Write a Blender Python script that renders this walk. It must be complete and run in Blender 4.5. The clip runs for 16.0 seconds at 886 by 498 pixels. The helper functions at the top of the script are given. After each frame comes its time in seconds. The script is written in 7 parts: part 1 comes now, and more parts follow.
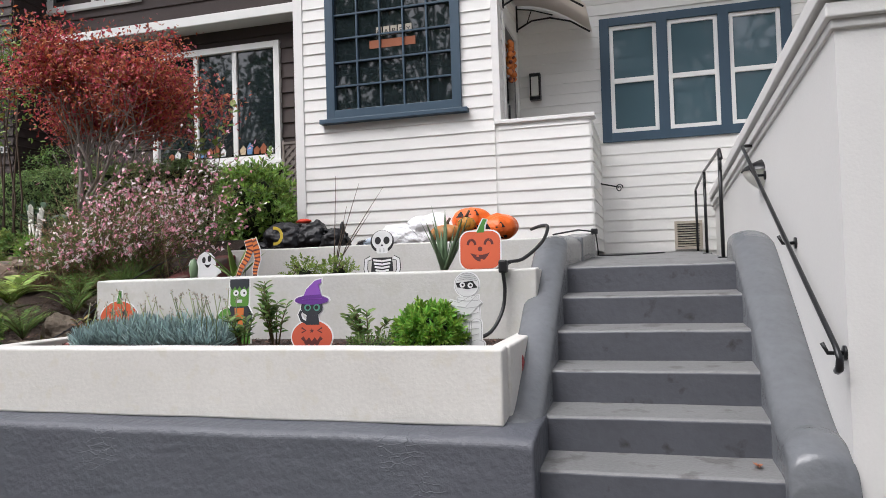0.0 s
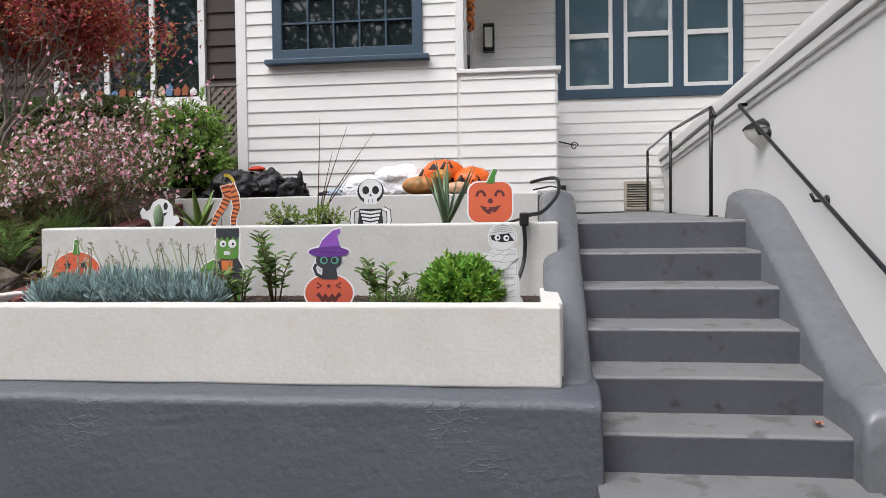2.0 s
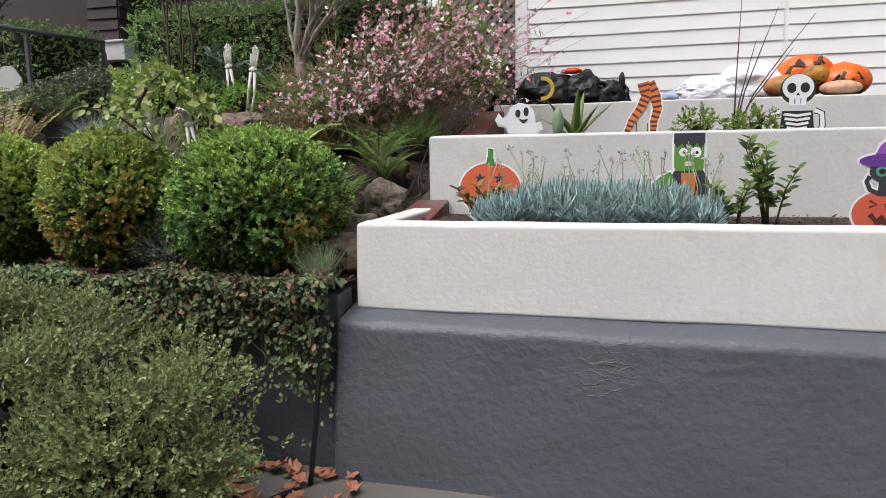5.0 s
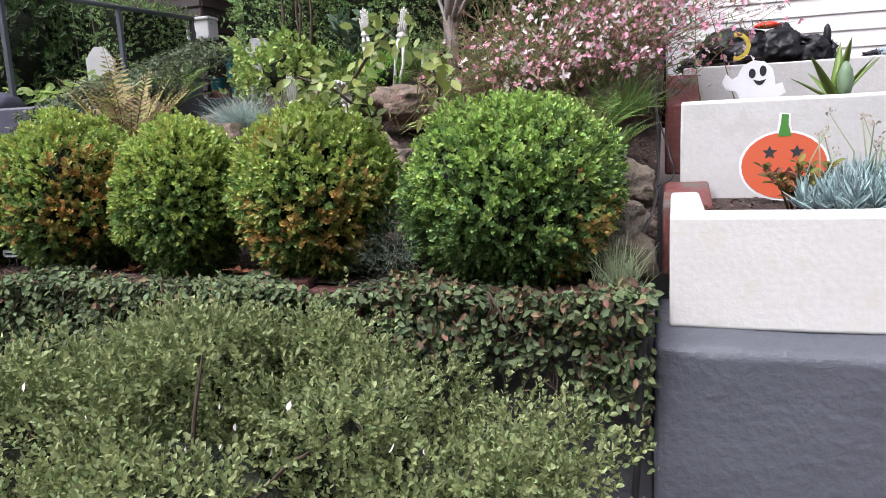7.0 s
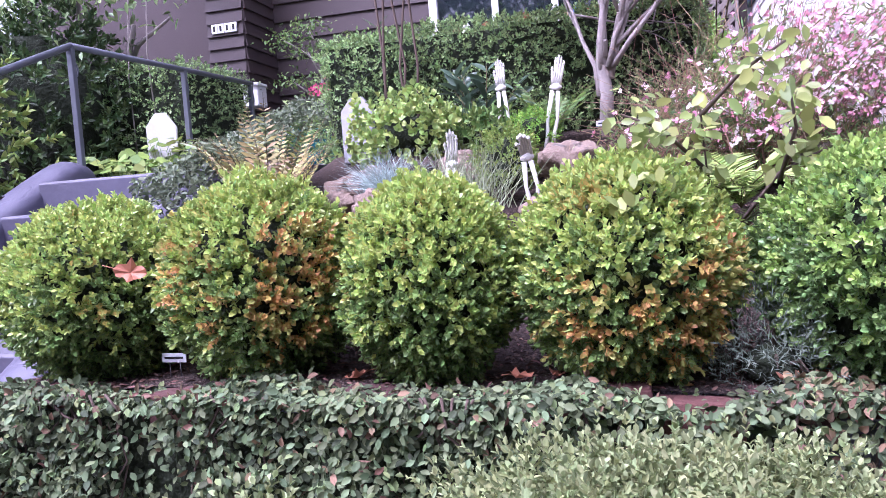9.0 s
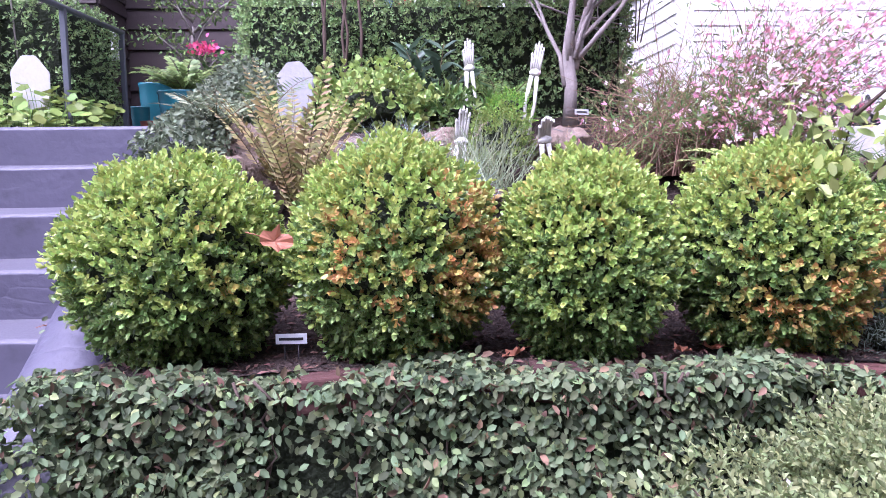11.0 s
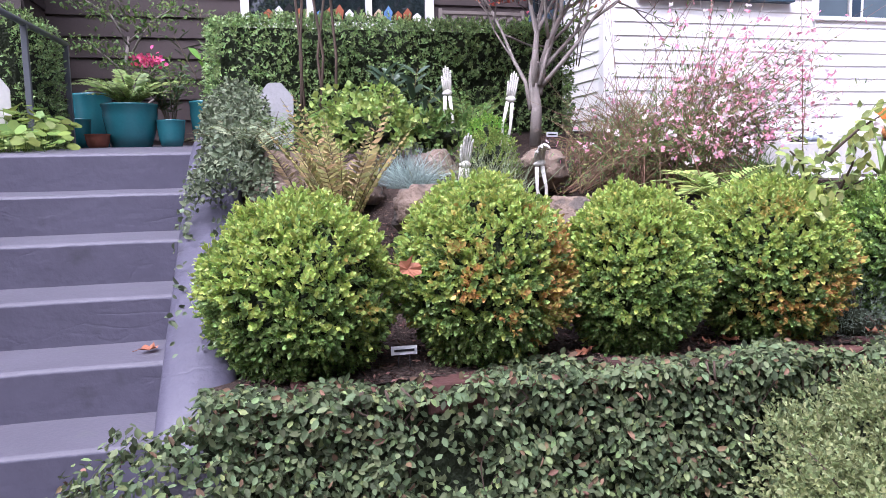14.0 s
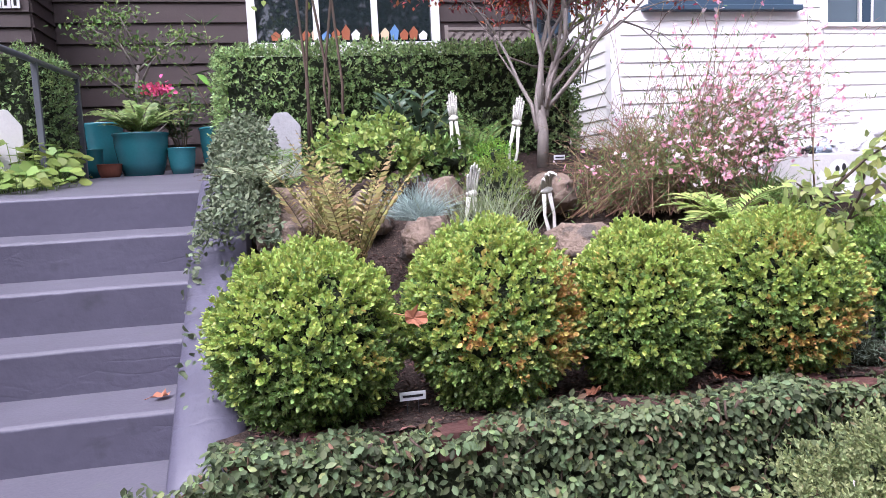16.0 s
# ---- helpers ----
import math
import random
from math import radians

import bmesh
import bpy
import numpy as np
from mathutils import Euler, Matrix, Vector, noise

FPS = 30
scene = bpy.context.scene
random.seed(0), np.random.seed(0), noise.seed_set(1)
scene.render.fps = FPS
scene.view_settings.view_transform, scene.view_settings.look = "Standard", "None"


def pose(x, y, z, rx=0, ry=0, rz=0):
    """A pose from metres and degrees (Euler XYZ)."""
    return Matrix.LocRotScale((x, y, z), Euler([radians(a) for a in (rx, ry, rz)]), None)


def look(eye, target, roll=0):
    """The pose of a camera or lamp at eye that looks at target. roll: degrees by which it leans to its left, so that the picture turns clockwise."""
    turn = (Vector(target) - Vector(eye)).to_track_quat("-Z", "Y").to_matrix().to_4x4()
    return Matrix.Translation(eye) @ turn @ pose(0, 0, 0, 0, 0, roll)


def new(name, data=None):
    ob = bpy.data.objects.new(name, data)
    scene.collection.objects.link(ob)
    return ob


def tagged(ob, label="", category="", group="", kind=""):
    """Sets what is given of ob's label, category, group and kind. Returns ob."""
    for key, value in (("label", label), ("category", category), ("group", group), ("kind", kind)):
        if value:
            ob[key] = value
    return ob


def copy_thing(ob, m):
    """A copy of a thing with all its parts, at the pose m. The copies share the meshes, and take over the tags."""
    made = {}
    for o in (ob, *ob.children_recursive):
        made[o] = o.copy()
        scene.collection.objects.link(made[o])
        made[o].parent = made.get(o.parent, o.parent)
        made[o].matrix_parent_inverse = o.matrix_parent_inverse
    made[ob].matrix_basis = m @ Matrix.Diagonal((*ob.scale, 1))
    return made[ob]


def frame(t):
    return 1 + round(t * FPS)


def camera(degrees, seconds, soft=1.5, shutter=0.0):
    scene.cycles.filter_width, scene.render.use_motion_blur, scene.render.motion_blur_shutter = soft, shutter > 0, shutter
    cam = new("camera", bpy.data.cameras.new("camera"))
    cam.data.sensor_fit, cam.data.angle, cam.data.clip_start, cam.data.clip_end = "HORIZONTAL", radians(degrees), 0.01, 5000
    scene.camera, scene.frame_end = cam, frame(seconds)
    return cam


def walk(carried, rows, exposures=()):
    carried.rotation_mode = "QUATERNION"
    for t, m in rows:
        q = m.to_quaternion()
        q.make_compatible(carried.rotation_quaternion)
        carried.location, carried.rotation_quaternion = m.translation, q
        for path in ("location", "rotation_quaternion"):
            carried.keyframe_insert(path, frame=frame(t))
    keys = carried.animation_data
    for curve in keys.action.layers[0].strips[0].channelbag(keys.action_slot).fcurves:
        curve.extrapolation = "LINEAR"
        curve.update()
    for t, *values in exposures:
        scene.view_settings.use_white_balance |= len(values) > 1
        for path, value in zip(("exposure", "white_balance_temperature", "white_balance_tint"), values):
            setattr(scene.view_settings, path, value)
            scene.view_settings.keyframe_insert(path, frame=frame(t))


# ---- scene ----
cam = camera(63.1, 16.0, soft=0.6)
PATH = [
    (0, (0.062, 0.343, 1.367), (-0.489, 2.265, 1.425), -1.71),
    (0.5, (-0.099, 0.332, 1.358), (-0.509, 2.290, 1.355), -4.02),
    (1, (-0.281, 0.352, 1.348), (-0.623, 2.320, 1.258), -1.98),
    (1.5, (-0.514, 0.417, 1.350), (-0.814, 2.393, 1.264), -2.20),
    (2, (-0.724, 0.494, 1.337), (-0.966, 2.478, 1.278), -0.68),
    (2.5, (-1.015, 0.555, 1.331), (-1.356, 2.521, 1.192), -3.78),
    (3, (-1.344, 0.670, 1.312), (-1.726, 2.626, 1.142), -1.97),
    (3.5, (-1.589, 0.751, 1.302), (-1.937, 2.712, 1.117), -1.00),
    (4, (-1.982, 0.735, 1.307), (-2.446, 2.658, 1.012), -1.94),
    (4.2, (-2.108, 0.750, 1.308), (-2.604, 2.669, 1.039), -1.20),
    (6.3, (-3.305, 1.125, 1.261), (-3.851, 3.026, 0.965), -1.31),
    (6.5, (-3.412, 1.186, 1.257), (-3.893, 3.106, 0.966), -2.17),
    (7, (-3.687, 1.262, 1.296), (-4.290, 3.141, 0.968), -2.63),
    (7.5, (-3.946, 1.421, 1.301), (-4.608, 3.296, 1.087), -2.93),
    (8, (-4.270, 1.494, 1.290), (-4.876, 3.392, 1.108), -2.42),
    (8.5, (-4.610, 1.541, 1.304), (-5.199, 3.443, 1.113), -3.38),
    (9, (-4.908, 1.603, 1.308), (-5.434, 3.528, 1.172), -3.85),
    (9.5, (-5.235, 1.570, 1.328), (-5.588, 3.528, 1.130), -5.21),
    (10, (-5.527, 1.533, 1.324), (-5.903, 3.491, 1.169), -4.45),
    (10.2, (-5.640, 1.551, 1.318), (-5.946, 3.521, 1.154), -4.11),
    (12.3, (-6.680, 1.407, 1.407), (-6.035, 3.281, 1.142), -1.90),
    (12.5, (-6.763, 1.329, 1.435), (-6.080, 3.190, 1.170), -3.52),
    (13, (-6.818, 1.269, 1.458), (-6.327, 3.188, 1.179), -2.31),
    (13.5, (-6.829, 1.242, 1.476), (-6.350, 3.171, 1.245), -1.04),
    (14, (-6.815, 1.254, 1.468), (-6.360, 3.189, 1.242), -1.18),
    (14.5, (-6.787, 1.252, 1.470), (-6.333, 3.193, 1.304), -2.29),
    (15, (-6.768, 1.262, 1.533), (-6.272, 3.188, 1.319), -1.40),
    (15.5, (-6.769, 1.252, 1.592), (-6.308, 3.184, 1.357), -2.07),
    (16, (-6.777, 1.258, 1.605), (-6.361, 3.202, 1.392), -2.76),
]
EXPOSURES = [(0, 0.50, 6250, 12), (4.2, 0.40, 6250, 12), (6.3, 0.82, 6100, 15), (7.2, 1.1, 5900, 20), (8.2, 1.64, 5280, 45), (10.2, 1.94, 5280, 45), (12.5, 1.4, 5450, 34), (16, 1.38, 5750, 27)]
walk(cam, [(t, look(eye, target, roll)) for t, eye, target, roll in PATH], EXPOSURES)

# ---- world and light: bright overcast ----
world = bpy.data.worlds.new("sky")
world.use_nodes = True
scene.world = world
wn = world.node_tree
sky = wn.nodes.new("ShaderNodeTexSky")
sky.sky_type, sky.sun_disc = "NISHITA", False
sky.sun_elevation, sky.sun_rotation, sky.dust_density, sky.air_density = radians(58), radians(-145), 6.0, 0.7
soften = wn.nodes.new("ShaderNodeHueSaturation")
soften.inputs["Saturation"].default_value = 0.35
wn.links.new(sky.outputs[0], soften.inputs["Color"])
wn.links.new(soften.outputs[0], wn.nodes["Background"].inputs[0])
wn.nodes["Background"].inputs[1].default_value = 0.15
sun = new("sun", bpy.data.lights.new("sun", "SUN"))
sun.data.energy, sun.data.angle, sun.data.color = 1.25, radians(50), (1.0, 0.99, 0.97)
sun.matrix_world = look((-3.2, -4.5, 9), (0, 0, 0))


# ---- materials ----
def mat(name, color, rough=0.8, var=0.12, scale=3.0, fine=60.0, bump=0.15, metal=0.0, island=0.0, spots=None, spot_scale=4.0, spot_at=0.62, hue=0.0, sub=0.0, objvar=0.0, dist=0.01):
    """A surface with large and fine variation, relief, and spots of a second colour."""
    m = bpy.data.materials.new(name)
    m.use_nodes = True
    n, l = m.node_tree.nodes, m.node_tree.links
    b = n["Principled BSDF"]
    b.inputs["Roughness"].default_value, b.inputs["Metallic"].default_value = rough, metal
    co = n.new("ShaderNodeNewGeometry")

    def tex(s, d=4.0):
        t = n.new("ShaderNodeTexNoise")
        t.inputs["Scale"].default_value, t.inputs["Detail"].default_value = s, d
        l.new(co.outputs["Position"], t.inputs["Vector"])
        return t.outputs[0]

    def math_(op, a, c):
        q = n.new("ShaderNodeMath")
        q.operation = op
        for i, v in enumerate((a, c)):
            if isinstance(v, (int, float)):
                q.inputs[i].default_value = v
            else:
                l.new(v, q.inputs[i])
        return q.outputs[0]

    big, small = tex(scale), tex(fine, 6.0)
    val = math_("ADD", 1.0 - var, math_("MULTIPLY", big, var * 1.3))
    val = math_("ADD", val, math_("MULTIPLY", math_("SUBTRACT", small, 0.5), var))
    if island:
        val = math_("MULTIPLY", val, math_("ADD", 1.0 - island, math_("MULTIPLY", co.outputs["Random Per Island"], island * 2)))
    if objvar:
        oi = n.new("ShaderNodeObjectInfo")
        val = math_("MULTIPLY", val, math_("ADD", 1.0 - objvar, math_("MULTIPLY", oi.outputs["Random"], objvar * 2)))
    hs = n.new("ShaderNodeHueSaturation")
    hs.inputs["Color"].default_value = (*color, 1)
    l.new(val, hs.inputs["Value"])
    if hue:
        l.new(math_("ADD", 0.5 - hue / 2, math_("MULTIPLY", co.outputs["Random Per Island"], hue)), hs.inputs["Hue"])
    out = hs.outputs[0]
    if spots:
        mx = n.new("ShaderNodeMixRGB")
        mx.inputs[2].default_value = (*spots, 1)
        ramp = n.new("ShaderNodeValToRGB")
        ramp.color_ramp.elements[0].position, ramp.color_ramp.elements[1].position = spot_at, min(spot_at + 0.09, 1)
        l.new(tex(spot_scale, 5.0), ramp.inputs[0])
        l.new(ramp.outputs[0], mx.inputs[0])
        l.new(out, mx.inputs[1])
        out = mx.outputs[0]
    l.new(out, b.inputs["Base Color"])
    if bump:
        bp = n.new("ShaderNodeBump")
        bp.inputs["Strength"].default_value, bp.inputs["Distance"].default_value = bump, dist
        l.new(math_("ADD", small, math_("MULTIPLY", big, 2.0)), bp.inputs["Height"])
        l.new(bp.outputs[0], b.inputs["Normal"])
    if sub:
        b.inputs["Transmission Weight"].default_value = 0.0
        b.inputs["Subsurface Weight"].default_value = sub
        b.inputs["Subsurface Radius"].default_value = (0.01, 0.02, 0.005)
    return m


def glass_mat(name, tint, rough=0.03):
    m = bpy.data.materials.new(name)
    m.use_nodes = True
    b = m.node_tree.nodes["Principled BSDF"]
    b.inputs["Base Color"].default_value, b.inputs["Roughness"].default_value = (*tint, 1), rough
    b.inputs["Specular IOR Level"].default_value = 0.9
    b.inputs["Coat Weight"].default_value, b.inputs["Coat Roughness"].default_value = 0.6, 0.02
    return m


M = {
    "white_siding": mat("white_siding", (0.80, 0.79, 0.76), 0.55, 0.05, 1.2, 40, 0.06, objvar=0.025, spots=(0.62, 0.6, 0.56), spot_scale=2.3, spot_at=0.72),
    "white_trim": mat("white_trim", (0.80, 0.79, 0.77), 0.5, 0.05, 2, 50, 0.05),
    "stucco_white": mat("stucco_white", (0.67, 0.65, 0.61), 0.9, 0.18, 2.2, 55, 0.28, spots=(0.615, 0.59, 0.53), spot_scale=11.0, spot_at=0.57, dist=0.006),
    "stucco_grey": mat("stucco_grey", (0.60, 0.59, 0.56), 0.9, 0.18, 2.0, 60, 0.35, spots=(0.54, 0.53, 0.49), spot_scale=9.0, spot_at=0.55, dist=0.006),
    "stucco_smooth": mat("stucco_smooth", (0.74, 0.73, 0.71), 0.85, 0.06, 1.5, 90, 0.18, spots=(0.62, 0.6, 0.56), spot_scale=1.7, spot_at=0.68, dist=0.005),
    "grey_paint": mat("grey_paint", (0.092, 0.098, 0.114), 0.5, 0.14, 1.6, 28, 0.4, spots=(0.088, 0.092, 0.108), spot_scale=1.9, spot_at=0.5, dist=0.022),
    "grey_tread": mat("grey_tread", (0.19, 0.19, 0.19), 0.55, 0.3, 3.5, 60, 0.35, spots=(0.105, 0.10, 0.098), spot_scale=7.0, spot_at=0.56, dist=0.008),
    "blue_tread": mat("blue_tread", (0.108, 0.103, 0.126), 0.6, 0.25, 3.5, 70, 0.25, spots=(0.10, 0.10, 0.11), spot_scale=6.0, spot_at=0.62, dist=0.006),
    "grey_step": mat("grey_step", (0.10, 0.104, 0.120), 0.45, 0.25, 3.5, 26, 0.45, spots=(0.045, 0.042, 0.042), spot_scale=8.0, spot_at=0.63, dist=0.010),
    "grey_cheek": mat("grey_cheek", (0.150, 0.157, 0.168), 0.27, 0.25, 4.0, 22, 0.4, spots=(0.10, 0.105, 0.11), spot_scale=5.0, spot_at=0.64, dist=0.012),
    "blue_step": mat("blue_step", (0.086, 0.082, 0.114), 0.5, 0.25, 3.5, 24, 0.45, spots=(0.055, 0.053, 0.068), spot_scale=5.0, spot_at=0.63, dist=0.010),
    "navy": mat("navy", (0.038, 0.074, 0.112), 0.5, 0.1, 3, 60, 0.06),
    "brown_siding": mat("brown_siding", (0.047, 0.031, 0.028), 0.7, 0.25, 2, 50, 0.2, objvar=0.1),
    "pavement": mat("pavement", (0.135, 0.122, 0.105), 0.9, 0.2, 1.5, 120, 0.4, spots=(0.085, 0.075, 0.065), spot_scale=1.2, spot_at=0.6, dist=0.005),
    "asphalt": mat("asphalt", (0.06, 0.06, 0.06), 0.9, 0.2, 1.5, 150, 0.4),
    "soil": mat("soil", (0.055, 0.034, 0.024), 0.95, 0.5, 6, 90, 0.9, spots=(0.13, 0.085, 0.06), spot_scale=38, spot_at=0.58, dist=0.03),
    "iron": mat("iron", (0.018, 0.018, 0.020), 0.28, 0.2, 8, 90, 0.1, metal=0.3),
    "rail_grey": mat("rail_grey", (0.11, 0.12, 0.135), 0.45, 0.15, 8, 90, 0.1, metal=0.2),
    "pane": glass_mat("pane", (0.015, 0.022, 0.024)),
    "pane_grey": glass_mat("pane_grey", (0.075, 0.125, 0.15), 0.05),
    "red_paint": mat("red_paint", (0.17, 0.05, 0.042), 0.75, 0.4, 6, 60, 0.4, spots=(0.11, 0.09, 0.075), spot_scale=6, spot_at=0.52),
}


def crackle(m, scale, depth, at, stretch=(1, 1, 1.7)):
    """Wrinkled ridges of thick paint in some patches of a surface."""
    n, l = m.node_tree.nodes, m.node_tree.links
    b = n["Principled BSDF"]
    geo, mp, warp, add, vor, ramp, mask, mramp, mul, bp = [n.new("ShaderNode" + k) for k in ("NewGeometry", "Mapping", "TexNoise", "VectorMath", "TexVoronoi", "ValToRGB", "TexNoise", "ValToRGB", "Math", "Bump")]
    mp.inputs["Scale"].default_value = stretch
    l.new(geo.outputs["Position"], mp.inputs["Vector"])
    warp.inputs["Scale"].default_value, warp.inputs["Detail"].default_value = scale * 0.9, 6.0
    l.new(mp.outputs[0], warp.inputs["Vector"])
    add.operation = "MULTIPLY_ADD"
    l.new(warp.outputs["Color"], add.inputs[0])
    add.inputs[1].default_value = (0.9 / scale,) * 3
    l.new(mp.outputs[0], add.inputs[2])
    vor.feature = "DISTANCE_TO_EDGE"
    vor.inputs["Scale"].default_value = scale
    l.new(add.outputs[0], vor.inputs["Vector"])
    ramp.color_ramp.elements[0].color, ramp.color_ramp.elements[1].color = (1, 1, 1, 1), (0, 0, 0, 1)
    ramp.color_ramp.elements[1].position = 0.05
    l.new(vor.outputs["Distance"], ramp.inputs[0])
    mask.inputs["Scale"].default_value = 1.7
    l.new(geo.outputs["Position"], mask.inputs["Vector"])
    mramp.color_ramp.elements[0].position, mramp.color_ramp.elements[1].position = at, at + 0.05
    l.new(mask.outputs[0], mramp.inputs[0])
    mul.operation = "MULTIPLY"
    l.new(ramp.outputs[0], mul.inputs[0])
    l.new(mramp.outputs[0], mul.inputs[1])
    bp.inputs["Strength"].default_value, bp.inputs["Distance"].default_value = 0.8, depth
    l.new(mul.outputs[0], bp.inputs["Height"])
    if b.inputs["Normal"].links:
        l.new(b.inputs["Normal"].links[0].from_socket, bp.inputs["Normal"])
    l.new(bp.outputs[0], b.inputs["Normal"])


crackle(M["grey_paint"], 11.0, 0.0024, 0.60, (1, 1, 2.6))
crackle(M["grey_step"], 9.0, 0.0005, 0.60)
crackle(M["blue_step"], 3.2, -0.0011, 0.53, (1, 1, 2.6))


# ---- mesh helpers ----
def mesh_of(name, verts, faces, material, parent=None, label="", smooth=False):
    me = bpy.data.meshes.new(name)
    me.from_pydata(verts, [], faces)
    me.materials.append(material)
    if smooth:
        me.polygons.foreach_set("use_smooth", [True] * len(me.polygons))
    me.update()
    ob = new(name, me)
    if parent:
        ob.parent = parent
    if label:
        ob["label"] = label
    return ob


def part(name, bm, material, parent=None, label="", smooth=False):
    me = bpy.data.meshes.new(name)
    bmesh.ops.recalc_face_normals(bm, faces=bm.faces)
    bm.to_mesh(me)
    bm.free()
    me.materials.append(material)
    if smooth:
        me.polygons.foreach_set("use_smooth", [True] * len(me.polygons))
    ob = new(name, me)
    if parent:
        ob.parent = parent
    if label:
        ob["label"] = label
    return ob


def thing(name, label, category, at=(0, 0, 0), group="", kind=""):
    ob = new(name)
    ob.location = at
    ob.empty_display_size = 0.1
    return tagged(ob, label, category, group, kind)


def add_box(bm, a, b, bevel=0.0):
    x0, y0, z0 = a
    x1, y1, z1 = b
    r = bmesh.ops.create_cube(bm, size=1, matrix=Matrix.LocRotScale(((x0 + x1) / 2, (y0 + y1) / 2, (z0 + z1) / 2), None, (abs(x1 - x0), abs(y1 - y0), abs(z1 - z0))))
    if bevel:
        es = list({e for v in r["verts"] for e in v.link_edges})
        bmesh.ops.bevel(bm, geom=es, offset=bevel, segments=2, affect="EDGES", profile=0.5)


def box(name, a, b, material, parent=None, label="", bevel=0.0):
    bm = bmesh.new()
    add_box(bm, a, b, bevel)
    return part(name, bm, material, parent, label)


def prism(name, profile, axis, lo, hi, material, parent=None, label="", bevel=0.0, segs=3, rough=0.0):
    """A profile of (u, z) points drawn out along x or y."""
    bm = bmesh.new()
    put = (lambda u, z, w: (w, u, z)) if axis == "x" else (lambda u, z, w: (u, w, z))
    a = [bm.verts.new(put(u, z, lo)) for u, z in profile]
    b = [bm.verts.new(put(u, z, hi)) for u, z in profile]
    n = len(profile)
    bm.faces.new(a)
    bm.faces.new(b[::-1])
    for i in range(n):
        bm.faces.new((a[i], b[i], b[(i + 1) % n], a[(i + 1) % n]))
    if bevel:
        bmesh.ops.bevel(bm, geom=list(bm.edges), offset=bevel, segments=segs, affect="EDGES", profile=0.5)
    if rough:
        long = [e for e in bm.edges if e.calc_length() > 0.3]
        bmesh.ops.subdivide_edges(bm, edges=long, cuts=14, use_grid_fill=True)
        for v in bm.verts:
            v.co += noise.noise_vector(v.co * 3.1) * rough + noise.noise_vector(v.co * 11) * rough * 0.3
    return part(name, bm, material, parent, label, smooth=bevel > 0.02)


def tube_data(points, radii, n=6):
    """Vertices and faces of a tapered tube along points."""
    pts = [Vector(p) for p in points]
    verts, faces = [], []
    for i, p in enumerate(pts):
        d = (pts[min(i + 1, len(pts) - 1)] - pts[max(i - 1, 0)]).normalized()
        u = d.orthogonal().normalized() if i == 0 else (u - d * u.dot(d)).normalized()
        w = d.cross(u)
        r = radii[i] if hasattr(radii, "__len__") else radii
        for k in range(n):
            a = 2 * math.pi * k / n
            verts.append(tuple(p + (u * math.cos(a) + w * math.sin(a)) * r))
    for i in range(len(pts) - 1):
        for k in range(n):
            faces.append((i * n + k, i * n + (k + 1) % n, (i + 1) * n + (k + 1) % n, (i + 1) * n + k))
    faces.append(tuple(range(n - 1, -1, -1)))
    faces.append(tuple((len(pts) - 1) * n + k for k in range(n)))
    return verts, faces


def smooth_line(points, k=5):
    """A Catmull-Rom curve through points."""
    p = [Vector(q) for q in points]
    p = [p[0] * 2 - p[1]] + p + [p[-1] * 2 - p[-2]]
    out = []
    for a, b, c, d in zip(p, p[1:], p[2:], p[3:]):
        for i in range(k):
            t = i / k
            out.append(tuple(0.5 * (2 * b + (c - a) * t + (2 * a - 5 * b + 4 * c - d) * t * t + (3 * b - a - 3 * c + d) * t ** 3)))
    return out + [tuple(p[-2])]


def tubes(name, runs, material, parent=None, label="", n=6):
    """Several tapered tubes as one mesh."""
    V, F = [], []
    for pts, rad in runs:
        v, f = tube_data(pts, rad, n)
        F += [tuple(i + len(V) for i in q) for q in f]
        V += v
    return mesh_of(name, V, F, material, parent, label, smooth=True)


def wall_box(name, axis, lo, hi, front, back, z0, z1, openings, material, parent):
    """A wall with real openings (lo, hi, z0, z1) through it."""
    bm = bmesh.new()
    xs = sorted({lo, hi, *[v for o in openings for v in o[:2]]})
    for a, b in zip(xs, xs[1:]):
        z = z0
        for o in sorted(q for q in openings if q[0] <= a and q[1] >= b):
            for c, d in ((z, o[2]),):
                add_box(bm, (a, front, c) if axis == "x" else (front, a, c), (b, back, d) if axis == "x" else (back, b, d))
            z = o[3]
        add_box(bm, (a, front, z) if axis == "x" else (front, a, z), (b, back, z1) if axis == "x" else (back, b, z1))
    bmesh.ops.remove_doubles(bm, verts=bm.verts, dist=1e-4)
    return part(name, bm, material, parent)


